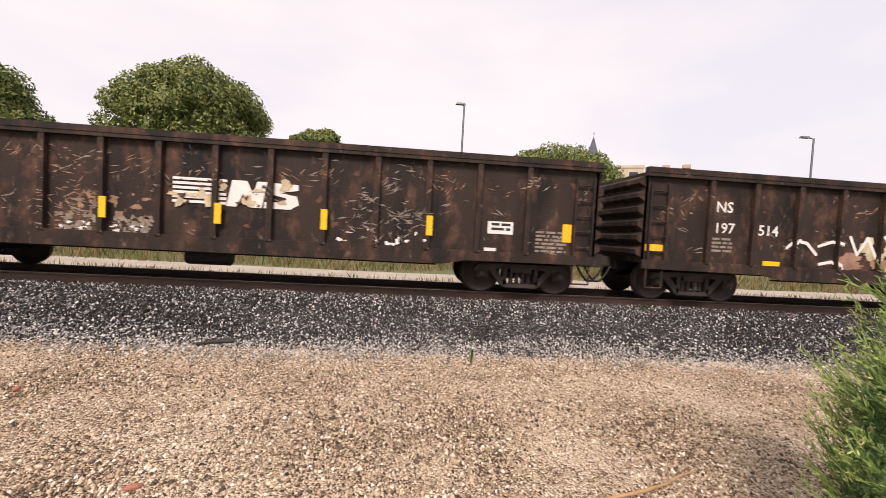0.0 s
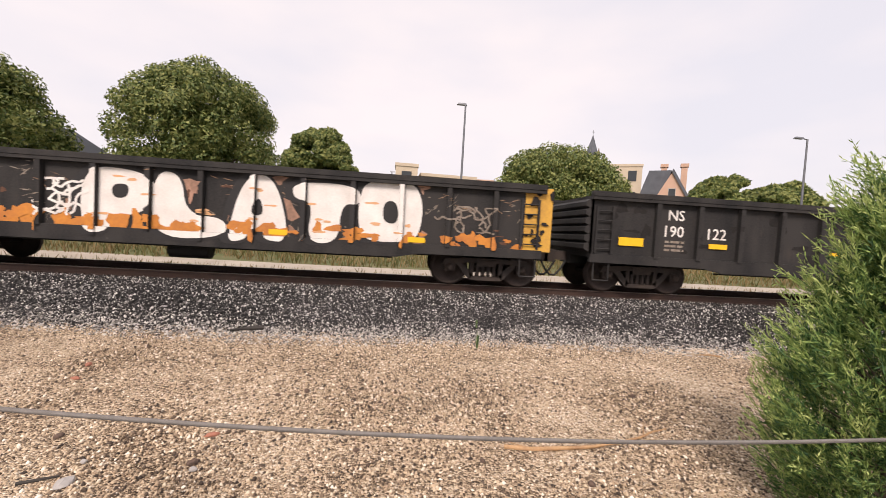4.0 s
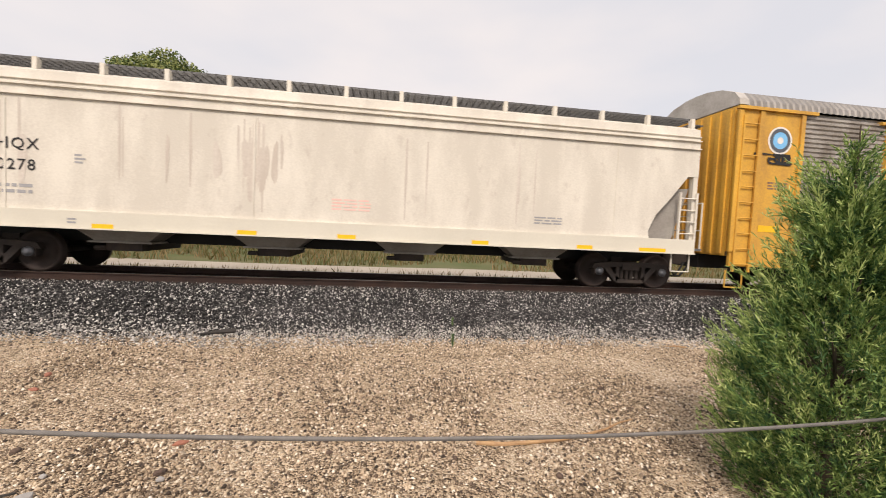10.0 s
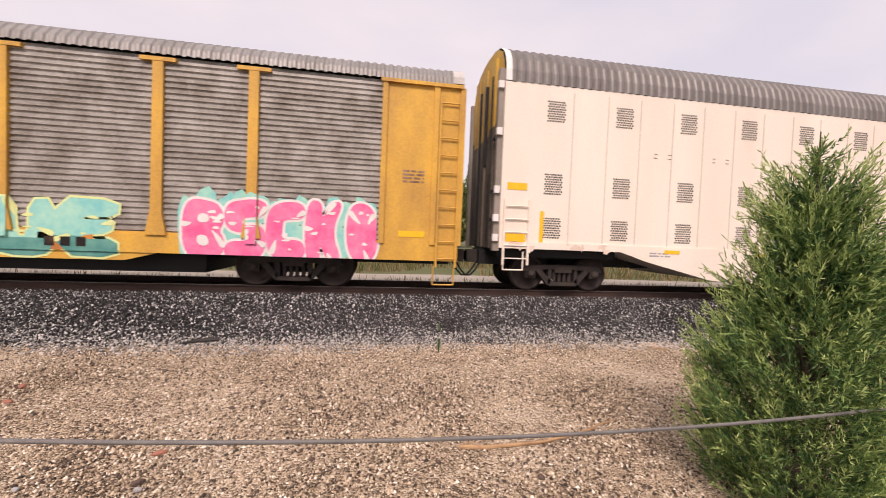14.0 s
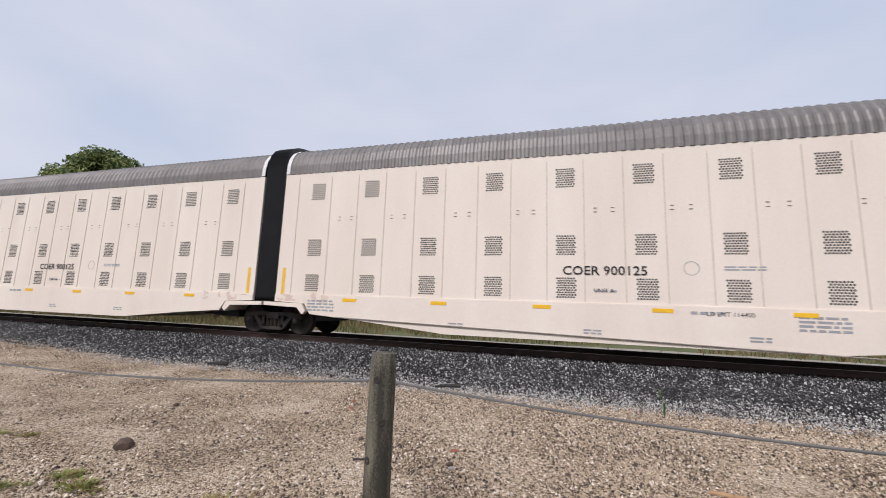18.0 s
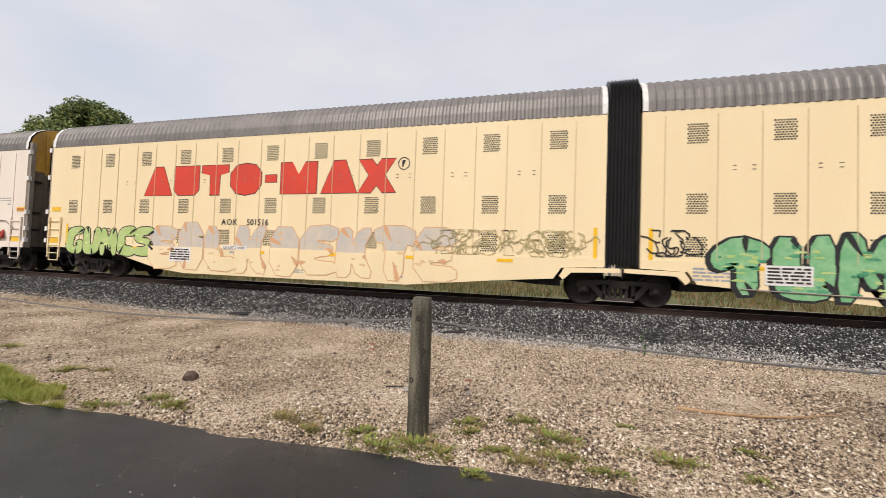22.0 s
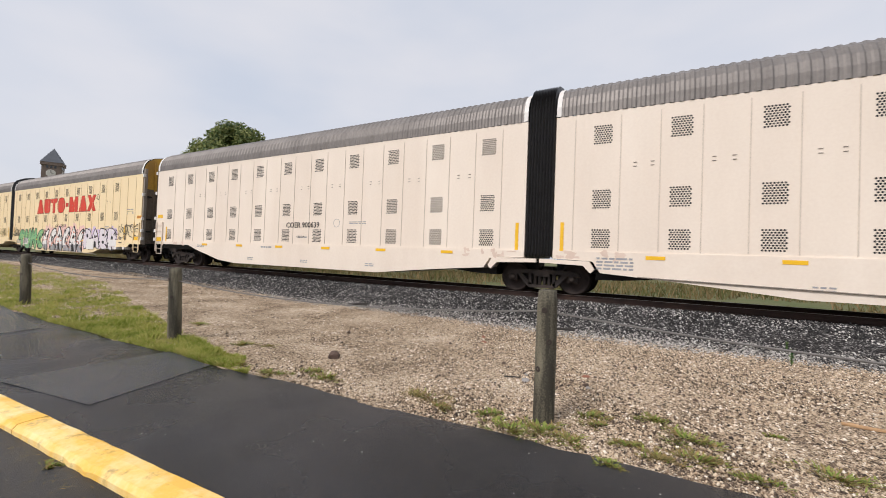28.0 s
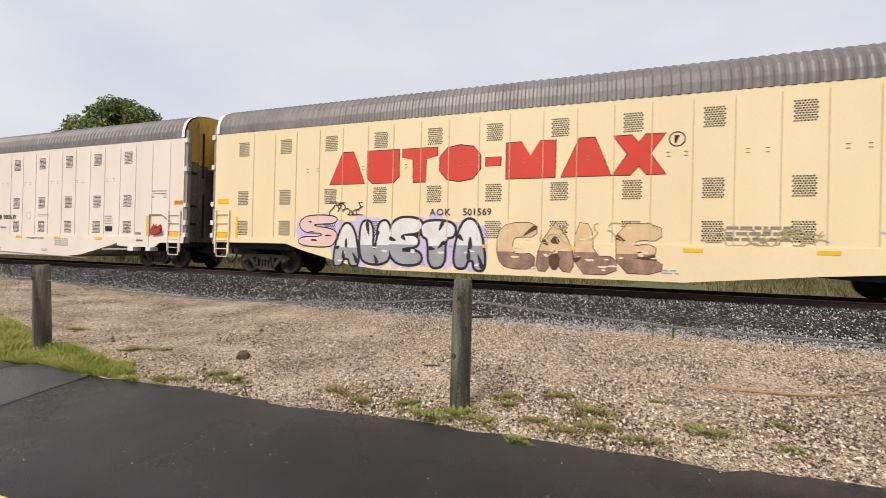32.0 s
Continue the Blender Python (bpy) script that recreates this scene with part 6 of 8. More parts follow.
    for k in range(3):
        tape(car, 14.68 + k * 0.28, 0.93, 0.17, 0.18, -1.545, M["goldbrown"], "board_mark")
    finish_train_car(car, s)


rack_car(99.25)


# ---- train: tall two-unit auto rack cars ----
bm = bmesh.new()
for r in range(9):
    for c in range(7):
        cx, cz = (c - 3) * 0.066 + (0.0165 if r % 2 else -0.0165), (r - 4) * 0.058
        sheet(bm, [(cx + 0.0255 * math.cos(k * math.pi / 3), cz + 0.0255 * math.sin(k * math.pi / 3)) for k in range(6)], 0)
VENT = mesh_of("vent_holes", bm, M["black"])
AM_PROF = [(p, 5.0 + (q - 5.0) * 1.17) for p, q in [(-1.53, 5.0), (-1.515, 5.24), (-1.44, 5.48), (-1.28, 5.68), (-0.98, 5.84), (-0.5, 5.94), (0, 5.97), (0.5, 5.94), (0.98, 5.84), (1.28, 5.68), (1.44, 5.48), (1.515, 5.24), (1.53, 5.0)]]
v, f = ribbed_roof(-21.08, -0.54, AM_PROF, 0.215, 0.022)
AM_ROOF = raw_mesh("roof", v, f, M["roof"])
AM_END = 21.22
AM_SIDE = [(-AM_END, 1.02), (-18.0, 1.02), (-17.3, 0.80), (-15.4, 0.36), (-14.2, 0.25), (-5.9, 0.25), (-3.3, 0.50), (-1.7, 0.62), (-1.5, 0.92), (-0.42, 0.97), (-0.42, 5.0), (-AM_END, 5.0)]
SEAM = {}


def automax(s, paint_key, label, marks):
    """Two long units joined over a middle truck at the origin; the units mirror each other."""
    car = thing("auto_rack_car", pose(s, TRACK_Y, RAIL_Z), label, "auto rack car", "freight cars of the train")
    pm = M[paint_key]
    y = -1.53
    if paint_key not in SEAM:
        bm = bmesh.new()
        box(bm, -0.009, 0.009, y - 0.012, y, 1.22, 4.86)
        SEAM[paint_key] = mesh_of("panel_seam", bm, M[paint_key + "_seam"])
    for way in (-1, 1):
        k = -way
        bm = bmesh.new()
        prism(bm, [(x * k, z) for x, z in AM_SIDE], y, -y)
        unit = part("unit_body", bm, pm, car)
        bm = bmesh.new()
        low = [(x * k, z) for x, z in AM_SIDE if z < 1.1]
        prism(bm, low + [(-0.42 * k, 1.19), (-AM_END * k, 1.19)], y - 0.025, y)
        part("side_sill", bm, pm, unit)
        rf = part("roof", AM_ROOF, None, car)
        if way > 0:
            rf.matrix_basis = pose(0, 0, 0, 0, 0, 180)
        for a, b in ((-AM_END, -21.07), (-0.55, -0.42)):
            bm = bmesh.new()
            lo = [bm.verts.new((a * k, p * 1.012, q + 0.015)) for p, q in AM_PROF]
            hi = [bm.verts.new((b * k, p * 1.012, q + 0.015)) for p, q in AM_PROF]
            for i in range(len(lo) - 1):
                bm.faces.new((lo[i], lo[i + 1], hi[i + 1], hi[i]))
            part("roof_end_band", bm, M["white"], car)
        # end doors: panels, hinges, corner posts
        e = AM_END * way
        for i in range(7):
            out, cut = way * (0.10 if i % 2 else 0.05), (4.15, 4.05, 3.95, 3.9, 4.0, 3.85, 4.1)[i]
            bm = bmesh.new()
            box(bm, *sorted((e, e + out)), -1.36 + i * 0.39, -1.36 + (i + 1) * 0.39, 1.0, cut)
            leaf = part("end_door_leaf", bm, M["doorbrown"], car, "dirty brown end door leaf")
            bm = bmesh.new()
            box(bm, *sorted((e, e + out)), -1.36 + i * 0.39, -1.36 + (i + 1) * 0.39, cut, 5.75 if 0 < i < 6 else 5.4)
            part("upper_panel", bm, M["dooryellow"], leaf, "faded yellow upper panel")
        bm = bmesh.new()
        prof = [(p * 0.985, q - 0.015) for p, q in AM_PROF if q > 5.2]
        vv = [bm.verts.new((e + way * 0.02, p, q)) for p, q in prof]
        bm.faces.new(vv)
        part("end_gable", bm, M["dooryellow"], car, "faded yellow gable sheet")
        for sy in (-1.42, 1.42):
            bm = bmesh.new()
            box(bm, *sorted((e - way * 0.02, e + way * 0.14)), sy - 0.07, sy + 0.07, 0.95, 5.3)
            part("corner_post", bm, M["doorgrey"], car)
        for z in (1.27, 1.74, 2.42, 3.80, 4.90):
            bm = bmesh.new()
            box(bm, *sorted((e + way * 0.04, e + way * 0.17)), -1.56, -1.45, z - 0.085, z + 0.085)
            part("door_hinge", bm, M["white"], car, "white hinge block")
        for z0, z1, yy in ((3.55, 5.35, -0.84), (1.15, 2.9, -0.80), (3.2, 5.3, -0.25), (1.1, 5.3, 0.30)):
            bm = bmesh.new()
            box(bm, *sorted((e + way * 0.05, e + way * 0.125)), yy, yy + 0.075, z0, z1)
            part("door_slot", bm, M["black"], car, "dark vertical door slot")
        for z in (1.72, 2.42, 3.72):
            bm = bmesh.new()
            box(bm, *sorted((e + way * 0.05, e + way * 0.13)), -1.33, -1.08, z - 0.06, z + 0.02)
            part("hinge_strap", bm, M["soot"], car)
        cols = 11 if way < 0 else 10
        x0 = -19.90 if way < 0 else 1.68
        for c in range(cols):
            x = x0 + c * (1.826 if way < 0 else 1.833)
            for z in (4.38, 2.62, 1.55):
                part("vent_panel", VENT, None, unit).location = (x, y - 0.004, z)
            for d in (0.44, 1.37):
                if -20.8 < x + d < 20.6 and abs(x + d) > 0.6:
                    part("panel_seam", SEAM[paint_key], None, unit).location.x = x + d
        if way > 0:
            part("panel_seam", SEAM[paint_key], None, unit).location.x = 0.95
            part("panel_seam", SEAM[paint_key], None, unit).location.x = 20.5
        ladder(car, *sorted((way * 21.12, way * 20.50)), y - 0.03, 0.62, 2.2, 5, pm)
        stirrup(car, min(way * 21.1, way * 20.5), y, 0.95, 0.5, pm)
        bm = bmesh.new()
        box(bm, *sorted((way * 21.15, way * 17.9)), -1.15, 1.15, 0.80, 1.015)
        box(bm, *sorted((way * 21.4, way * 0.3)), -0.4, 0.4, 0.55, 0.95)
        part("underframe", bm, M["black"], car)
        tape(car, way * 20.82, 1.28, 0.5, 0.2, y - 0.02)
        for i in range(6):
            tape(car, way * (3.0 + 2.71 * i), 1.065, 0.44, 0.095, y - 0.025)
        truck(car, way * 19.3)
        coupler(car, e, way)
        # shroud over the middle truck
        bm = bmesh.new()
        prism(bm, [(way * 0.05, 0.95), (way * 1.42, 0.92), (way * 1.55, 0.70), (way * 1.45, 0.60), (way * 1.25, 0.80), (way * 0.05, 0.84)], y - 0.05, y + 0.1)
        part("truck_shroud", bm, pm, car)
        bm = bmesh.new()
        prism(bm, [(way * 1.5, 0.62), (way * 3.1, 0.50), (way * 2.2, 0.42), (way * 1.5, 0.40)], -0.9, 0.9)
        part("draft_box", bm, M["black"], car)
    bm = bmesh.new()
    rings = []
    for i in range(19):
        k = 1.0 if i % 2 else 0.965
        rings.append([bm.verts.new((-0.40 + 0.80 * i / 18, p * k, q + (0.17 if i % 2 else 0.02))) for p, q in [(-1.53, 0.95)] + AM_PROF + [(1.53, 0.95)]])
    for a, b in zip(rings, rings[1:]):
        for q in range(len(a) - 1):
            bm.faces.new((a[q], a[q + 1], b[q + 1], b[q]))
    bm.faces.new(rings[0])
    bm.faces.new(rings[-1][::-1])
    part("bellows", bm, M["bellows"], car, "black folded rubber bellows")
    marks(car, y, random.Random(int(s)))
    for ob in car.children:
        if not ob.name.startswith(("truck", "coupler", "air_hose")) or ob.name.startswith("truck_shroud"):
            ob.location.z += 0.085  # the bodies ride this far up on their springs
    truck(car, 0)
    finish_train_car(car, s)
    return car


def pm_of(car):
    """The paint of a car, taken from its body."""
    return next(c for c in car.children if c.name.startswith("unit_body")).data.materials[0]


def common_marks(car, y, rnd):
    """Stencils, hardware and a red flag that all these cars carry."""
    for way in (-1, 1):
        bars(car, way * 12.0 - 0.3, 0.95, 0.7, 0.12, 1, y - 0.03, M["grey"], rnd)
        for x in (6.2, 9.6, 13.0):
            bars(car, way * x - 0.2, 0.42, 0.4, 0.14, 2, y - 0.03, M["grey"], rnd)
        for c in range(9):
            bm = bmesh.new()
            for dx in (-0.2, 0.2):
                for dz in (0, 0.1):
                    box(bm, dx - 0.04, dx + 0.04, y - 0.012, y, 3.45 + dz, 3.465 + dz)
            part("rivet_row", bm, M["doorgrey"], car).location.x = way * (2.58 + c * 1.81) + (0.0 if c % 2 else 0.1)
    for x in (1.6, 13.7):
        bars(car, x, 0.68, 0.9, 0.36, 4, y - 0.03, M["grey"], rnd)
    bars(car, -17.2, 0.90, 0.6, 0.14, 2, y - 0.03, M["grey"], rnd)
    # route stencils and hand brake gear by the trailing end
    bars(car, 16.83, 1.62, 0.5, 0.4, 4, y - 0.004, M["grey"], rnd)
    tape(car, 17.1, 1.48, 0.42, 0.22, y, M["ink"], "consolidated_stencil")
    bars(car, 19.53, 2.92, 0.8, 0.09, 1, y - 0.004, M["grey"], rnd)
    tape(car, 19.93, 2.88, 0.8, 0.018, y, M["ink"], "stencil_rule")
    bars(car, 19.53, 2.68, 0.16, 0.12, 2, y - 0.004, M["grey"], rnd)
    bars(car, 20.16, 2.68, 0.2, 0.12, 2, y - 0.004, M["grey"], rnd)
    bm = bmesh.new()
    rod(bm, (19.48, y - 0.03, 2.05), (20.13, y - 0.03, 2.05), 0.02)
    rod(bm, (20.13, y - 0.03, 2.05), (20.63, y - 0.03, 1.75), 0.02)
    rod(bm, (19.48, y - 0.03, 2.05), (19.48, y - 0.03, 0.75), 0.02)
    part("brake_linkage", bm, M["doorgrey"], car)
    for x in (-0.66, 0.66):
        tape(car, x, 1.55, 0.10, 0.9, y, M["yellow"])
    tape(car, 19.33, 1.55, 0.10, 0.9, y, M["yellow"])
    tape(car, -20.16, 1.5, 0.10, 0.9, y, M["yellow"])
    for a, b, c, d in ((18.43, 18.73, 0.60, 0.76), (19.43, 19.68, 0.62, 0.76)):
        bm = bmesh.new()
        box(bm, a, b, y - 0.12, y + 0.2, c, d)
        part("brake_valve", bm, M["white"], car)
    # trailing-end sill plate with its cut corner, and dark scuffs
    bm = bmesh.new()
    prism(bm, [(17.68, 1.185), (17.68, 0.80), (18.28, 0.76), (19.8, 0.76), (20.08, 0.95), (21.33, 0.95), (21.33, 1.185)], y - 0.045, y - 0.02)
    part("end_sill_plate", bm, pm_of(car), car)
    tape(car, 18.83, 1.30, 0.3, 0.09, y, M["doorgrey"], "builder_plate")
    tape(car, 18.98, 1.02, 0.36, 0.07, y - 0.045, M["doorbrown"], "builder_plate")
    bm = bmesh.new()
    rod(bm, (16.78, y - 0.02, 0.62), (18.38, y - 0.02, 0.66), 0.025)
    part("release_rod", bm, M["white"], car)
    bm = bmesh.new()
    rod(bm, (2.6, y - 0.05, 0.56), (15.9, y - 0.05, 0.22), 0.018)
    part("conduit", bm, M["doorgrey"], car)
    tape(car, 21., 2.52, 0.5, 0.17, y, M["yellow"], "warning_plate")
    tape(car, 21., 2.52, 0.42, 0.10, y - 0.01, M["orange"], "warning_text_bar")
    tape(car, -20.82, 2.52, 0.5, 0.17, y, M["yellow"], "warning_plate")


def coer_marks(number):
    def put(car, y, rnd):
        common_marks(car, y, rnd)
        for x0, x1, sd in ((-2.6, -0.5, 41), (0.5, 2.6, 42), (17.6, 21.0, 43), (-21.0, -18.0, 44)):
            blotches(car, x0, x1, 0.98, 1.17, 10, 0.22, M["blush"], [(-AM_END, AM_END, y - 0.025)], sd, 0.002, "rust_blush")
        for x in (-10.75, 8.92):
            words(car, "COER " + number, 0.31, x, 1.88, y - 0.0145, M["ink"], wide=1.06)
            bars(car, x + 0.75, 1.42, 0.5, 0.09, 1, y - 0.004, M["grey"], rnd)
            bars(car, x + 3.5, 1.98, 0.8, 0.12, 2, y - 0.004, M["grey"], rnd)
            bm = bmesh.new()
            for k in range(16):
                a, b = k * math.pi / 8, (k + 1) * math.pi / 8
                cx, cz, r0, r1 = x + 2.85, 2.05, 0.15, 0.165
                sheet(bm, [(cx + r0 * math.cos(a), cz + r0 * math.sin(a)), (cx + r1 * math.cos(a), cz + r1 * math.sin(a)), (cx + r1 * math.cos(b), cz + r1 * math.sin(b)), (cx + r0 * math.cos(b), cz + r0 * math.sin(b))], y - 0.004)
            part("ring_stencil", bm, M["grey"], car)
        words(car, "UNIT A", 0.14, 9.65, 1.45, y - 0.008, M["ink"])
        words(car, "UNIT B", 0.14, -10.1, 1.45, y - 0.008, M["ink"])
        words(car, "LD LMT 114400", 0.14, 12.0, 0.98, y - 0.031, M["ink"])
        bm = bmesh.new()
        rnd2 = random.Random(5)
        for k in range(7):
            a = Vector((19.62 + rnd2.uniform(0, 0.1), y - 0.03 - k * 0.012, 1.45))
            p = [a, a + Vector((rnd2.uniform(0.2, 0.5), 0, rnd2.uniform(0.0, 0.28))), a + Vector((rnd2.uniform(0.25, 0.5), -0.02, rnd2.uniform(-0.2, 0.0))), a + Vector((0.05, 0, -0.22))]
            hull_box(bm, [tuple(q) for q in p] + [tuple(q + Vector((0, -0.02, 0))) for q in p])
        part("red_flag", bm, M["ragred"], car, "crumpled red cloth tied to the brake gear")
    return put


def maker_name(car, x, y):
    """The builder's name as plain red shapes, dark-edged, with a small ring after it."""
    z0, z1, w = 3.01, 4.04, 9.94
    shapes = [
        [(0.000, 0), (0.131, 0), (0.088, 1), (0.048, 1)],
        [(0.140, 1), (0.140, 0.18), (0.160, 0), (0.232, 0), (0.252, 0.18), (0.252, 1)],
        [(0.264, 1), (0.264, 0.74), (0.300, 0.66), (0.300, 0), (0.342, 0), (0.342, 0.66), (0.378, 0.74), (0.378, 1)],
        [(0.388, 0.3), (0.412, 0.04), (0.450, -0.02), (0.490, 0.04), (0.513, 0.3), (0.513, 0.7), (0.490, 0.96), (0.450, 1.02), (0.412, 0.96), (0.388, 0.7)],
        [(0.530, 0.38), (0.573, 0.38), (0.573, 0.62), (0.530, 0.62)],
        [(0.590, 0), (0.726, 0), (0.726, 1), (0.682, 1), (0.658, 0.62), (0.634, 1), (0.590, 1)],
        [(0.742, 0), (0.870, 0), (0.828, 1), (0.788, 1)],
        [(0.872, 0), (0.918, 0), (0.936, 0.22), (0.954, 0), (1.0, 0), (0.962, 0.52), (0.998, 1), (0.950, 1), (0.936, 0.80), (0.920, 1), (0.874, 1), (0.910, 0.52)],
    ]
    for sh in shapes:
        p = [(x + a * w, z0 + b * (z1 - z0)) for a, b in sh]
        edge, fill = bmesh.new(), bmesh.new()
        sheet(edge, grown(p, 0.03), y - 0.003)
        sheet(fill, p, y - 0.006)
        g = part("name_shape", fill, M["red"], car, "large red painted shape")
        part("outline", edge, M["ink"], g)
    bm = bmesh.new()
    for k in range(20):
        a, b = k * math.pi / 10, (k + 1) * math.pi / 10
        cx, cz, r0, r1 = x + w + 0.24, 3.88, 0.165, 0.195
        sheet(bm, [(cx + r0 * math.cos(a), cz + r0 * math.sin(a)), (cx + r1 * math.cos(a), cz + r1 * math.sin(a)), (cx + r1 * math.cos(b), cz + r1 * math.sin(b)), (cx + r0 * math.cos(b), cz + r0 * math.sin(b))], y - 0.004)
    sheet(bm, [(x + w + 0.18, 3.78), (x + w + 0.22, 3.78), (x + w + 0.30, 3.98), (x + w + 0.18, 3.98)], y - 0.004)
    part("ring_mark", bm, M["ink"], car)


def aok_marks(number, first):
    def put(car, y, rnd):
        common_marks(car, y, rnd)
        for x in (-16.28, 5.46):
            maker_name(car, x, y)
            words(car, "AOK", 0.29, x + 3.56, 1.97, y - 0.0145, M["ink"], spacing=1.15)
            words(car, number, 0.29, x + 4.60, 1.97, y - 0.0145, M["ink"])
        side = [(-AM_END, -0.42, y), (0.42, AM_END, y)]
        full = [(-AM_END, -0.42, y, 1.19, 5.0), (0.42, AM_END, y, 1.19, 5.0), (-AM_END, -0.42, y - 0.025, 0.3, 1.19), (0.42, AM_END, y - 0.025, 0.3, 1.19)]

        if first:
            graffiti(car, -20.1, -15.7, 0.80, 1.86, "GUMCS", M["lime"], M["ink"], full, 71, 0.5, border=0.035, accents=(M["paleyel"],), cuts=3, label="pale green bubble letter with dark outline")
            graffiti(car, -15.9, -4.4, 0.38, 1.98, "EILKIEKTE", M["greywash"], M["peach"], full, 73, 0.5, False, 0.03, second=M["aok"], split=0.52, accents=(M["peachwash"],), cuts=2, label="faded grey block letter with thin peach outline")
            scribble(car, -5.0, -0.8, 1.2, 1.9, 70, M["faded"], side, 75, 0.013)
            scribble(car, 0.75, 1.7, 1.3, 1.95, 14, M["ink"], side, 76, 0.018)
            graffiti(car, 2.02, 6.98, 0.36, 1.90, "tUMc", M["leafgreen"], M["ink"], full, 77, 0.42, False, 0.05, accents=(M["lime"], M["dkgreen"]), spots=12, cuts=2, depth=(-0.08, -0.03), label="streaky green angular letter with black outline")
            graffiti(car, 6.95, 14.0, 0.26, 2.0, "(caca(", M["greywhite"], M["ink"], full, 79, 0.40, False, 0.085, halo=M["pinkhalo"], second=M["grey"], split=0.28, accents=(M["orange2"],), spots=6, cuts=4, depth=(0.05, 0.0), label="grey-white peaked letter with black outline")
            graffiti(car, 13.85, 18.4, 0.58, 1.84, "RaBD", M["lilacwhite"], M["ink"], full, 81, 0.30, False, 0.065, halo=M["lilac"], accents=(M["white"],), cuts=3, lean=-0.12, label="pale lilac angular letter with black outline")
            for x, z, w_, h_ in ((14.95, 0.86, 1.05, 0.66), (18.0, 0.98, 1.0, 0.40)):
                tape(car, x, z, w_, h_, y - 0.043, M["greywhite"], "buffed_patch")
            scribble(car, 18.6, 20.7, 1.2, 2.1, 22, M["ink"], side, 83, 0.018)
            bm = bmesh.new()
            sheet(bm, [(-14.9, 0.65), (-13.95, 0.65), (-13.95, 1.15), (-14.9, 1.15)], y - 0.04)
            part("stencil_panel", bm, M["white"], car)
            bm = bmesh.new()
            sheet(bm, [(3.1, 0.68), (4.05, 0.68), (4.05, 1.15), (3.1, 1.15)], y - 0.04)
            part("stencil_panel", bm, M["white"], car)
            bars(car, -14.85, 0.68, 0.85, 0.42, 5, y - 0.044, M["steel"], rnd)
            bars(car, 3.15, 0.70, 0.85, 0.40, 5, y - 0.044, M["steel"], rnd)
            tape(car, -12.1, 1.2, 1.0, 0.13, y - 0.03, M["white"], "load_limit_patch")
            words(car, "LD LMT 114400", 0.13, -12.55, 1.15, y - 0.042, M["ink"])
        else:
            graffiti(car, -17.4, -16.0, 0.95, 2.0, "S", M["pinkhalo"], M["ink"], full, 91, 0.5, True, 0.04, halo=M["lilac"], accents=(M["ink"],), label="peach looped figure with black outline")
            graffiti(car, -16.1, -10.9, 0.40, 1.84, "AUETA", M["white"], M["ink"], full, 93, 0.5, True, 0.08, halo=M["lilac"], cuts=3, second=M["grey"], split=0.42, accents=(M["white"],), label="white and grey swollen letter with black outline")
            graffiti(car, -10.6, -6.4, 0.42, 1.80, "CaLE", M["peachwash"], M["rust"], full, 95, 0.42, False, 0.02, second=M["fadepeach"], split=0.4, cuts=1, accents=(M["aok"],), spots=9, label="unfinished letter with thin dark outline and peach fill")
            scribble(car, -10.0, -6.4, 1.2, 1.75, 8, M["faded"], side, 96, 0.012)
            scribble(car, -16.0, -15.0, 2.0, 2.4, 10, M["ink"], side, 97, 0.016)
            scribble(car, -5.2, -3.0, 1.2, 1.6, 20, M["faded"], side, 98, 0.014)
            bars(car, -5.0, 1.25, 1.3, 0.42, 3, y - 0.005, M["doorgrey"], rnd)
            scribble(car, -1.9, -0.7, 1.3, 2.0, 12, M["lilac"], side, 99, 0.02)
    return put


automax(144.53, "coer", "off-white two-unit auto rack car with perforated vents", coer_marks("900125"))
automax(188.45, "aok", "cream-yellow two-unit auto rack car with red shapes and graffiti", aok_marks("501516", True))
automax(232.58, "coer", "off-white two-unit auto rack car with perforated vents", coer_marks("900639"))
automax(276.60, "aok", "cream-yellow two-unit auto rack car with red shapes and graffiti", aok_marks("501569", False))


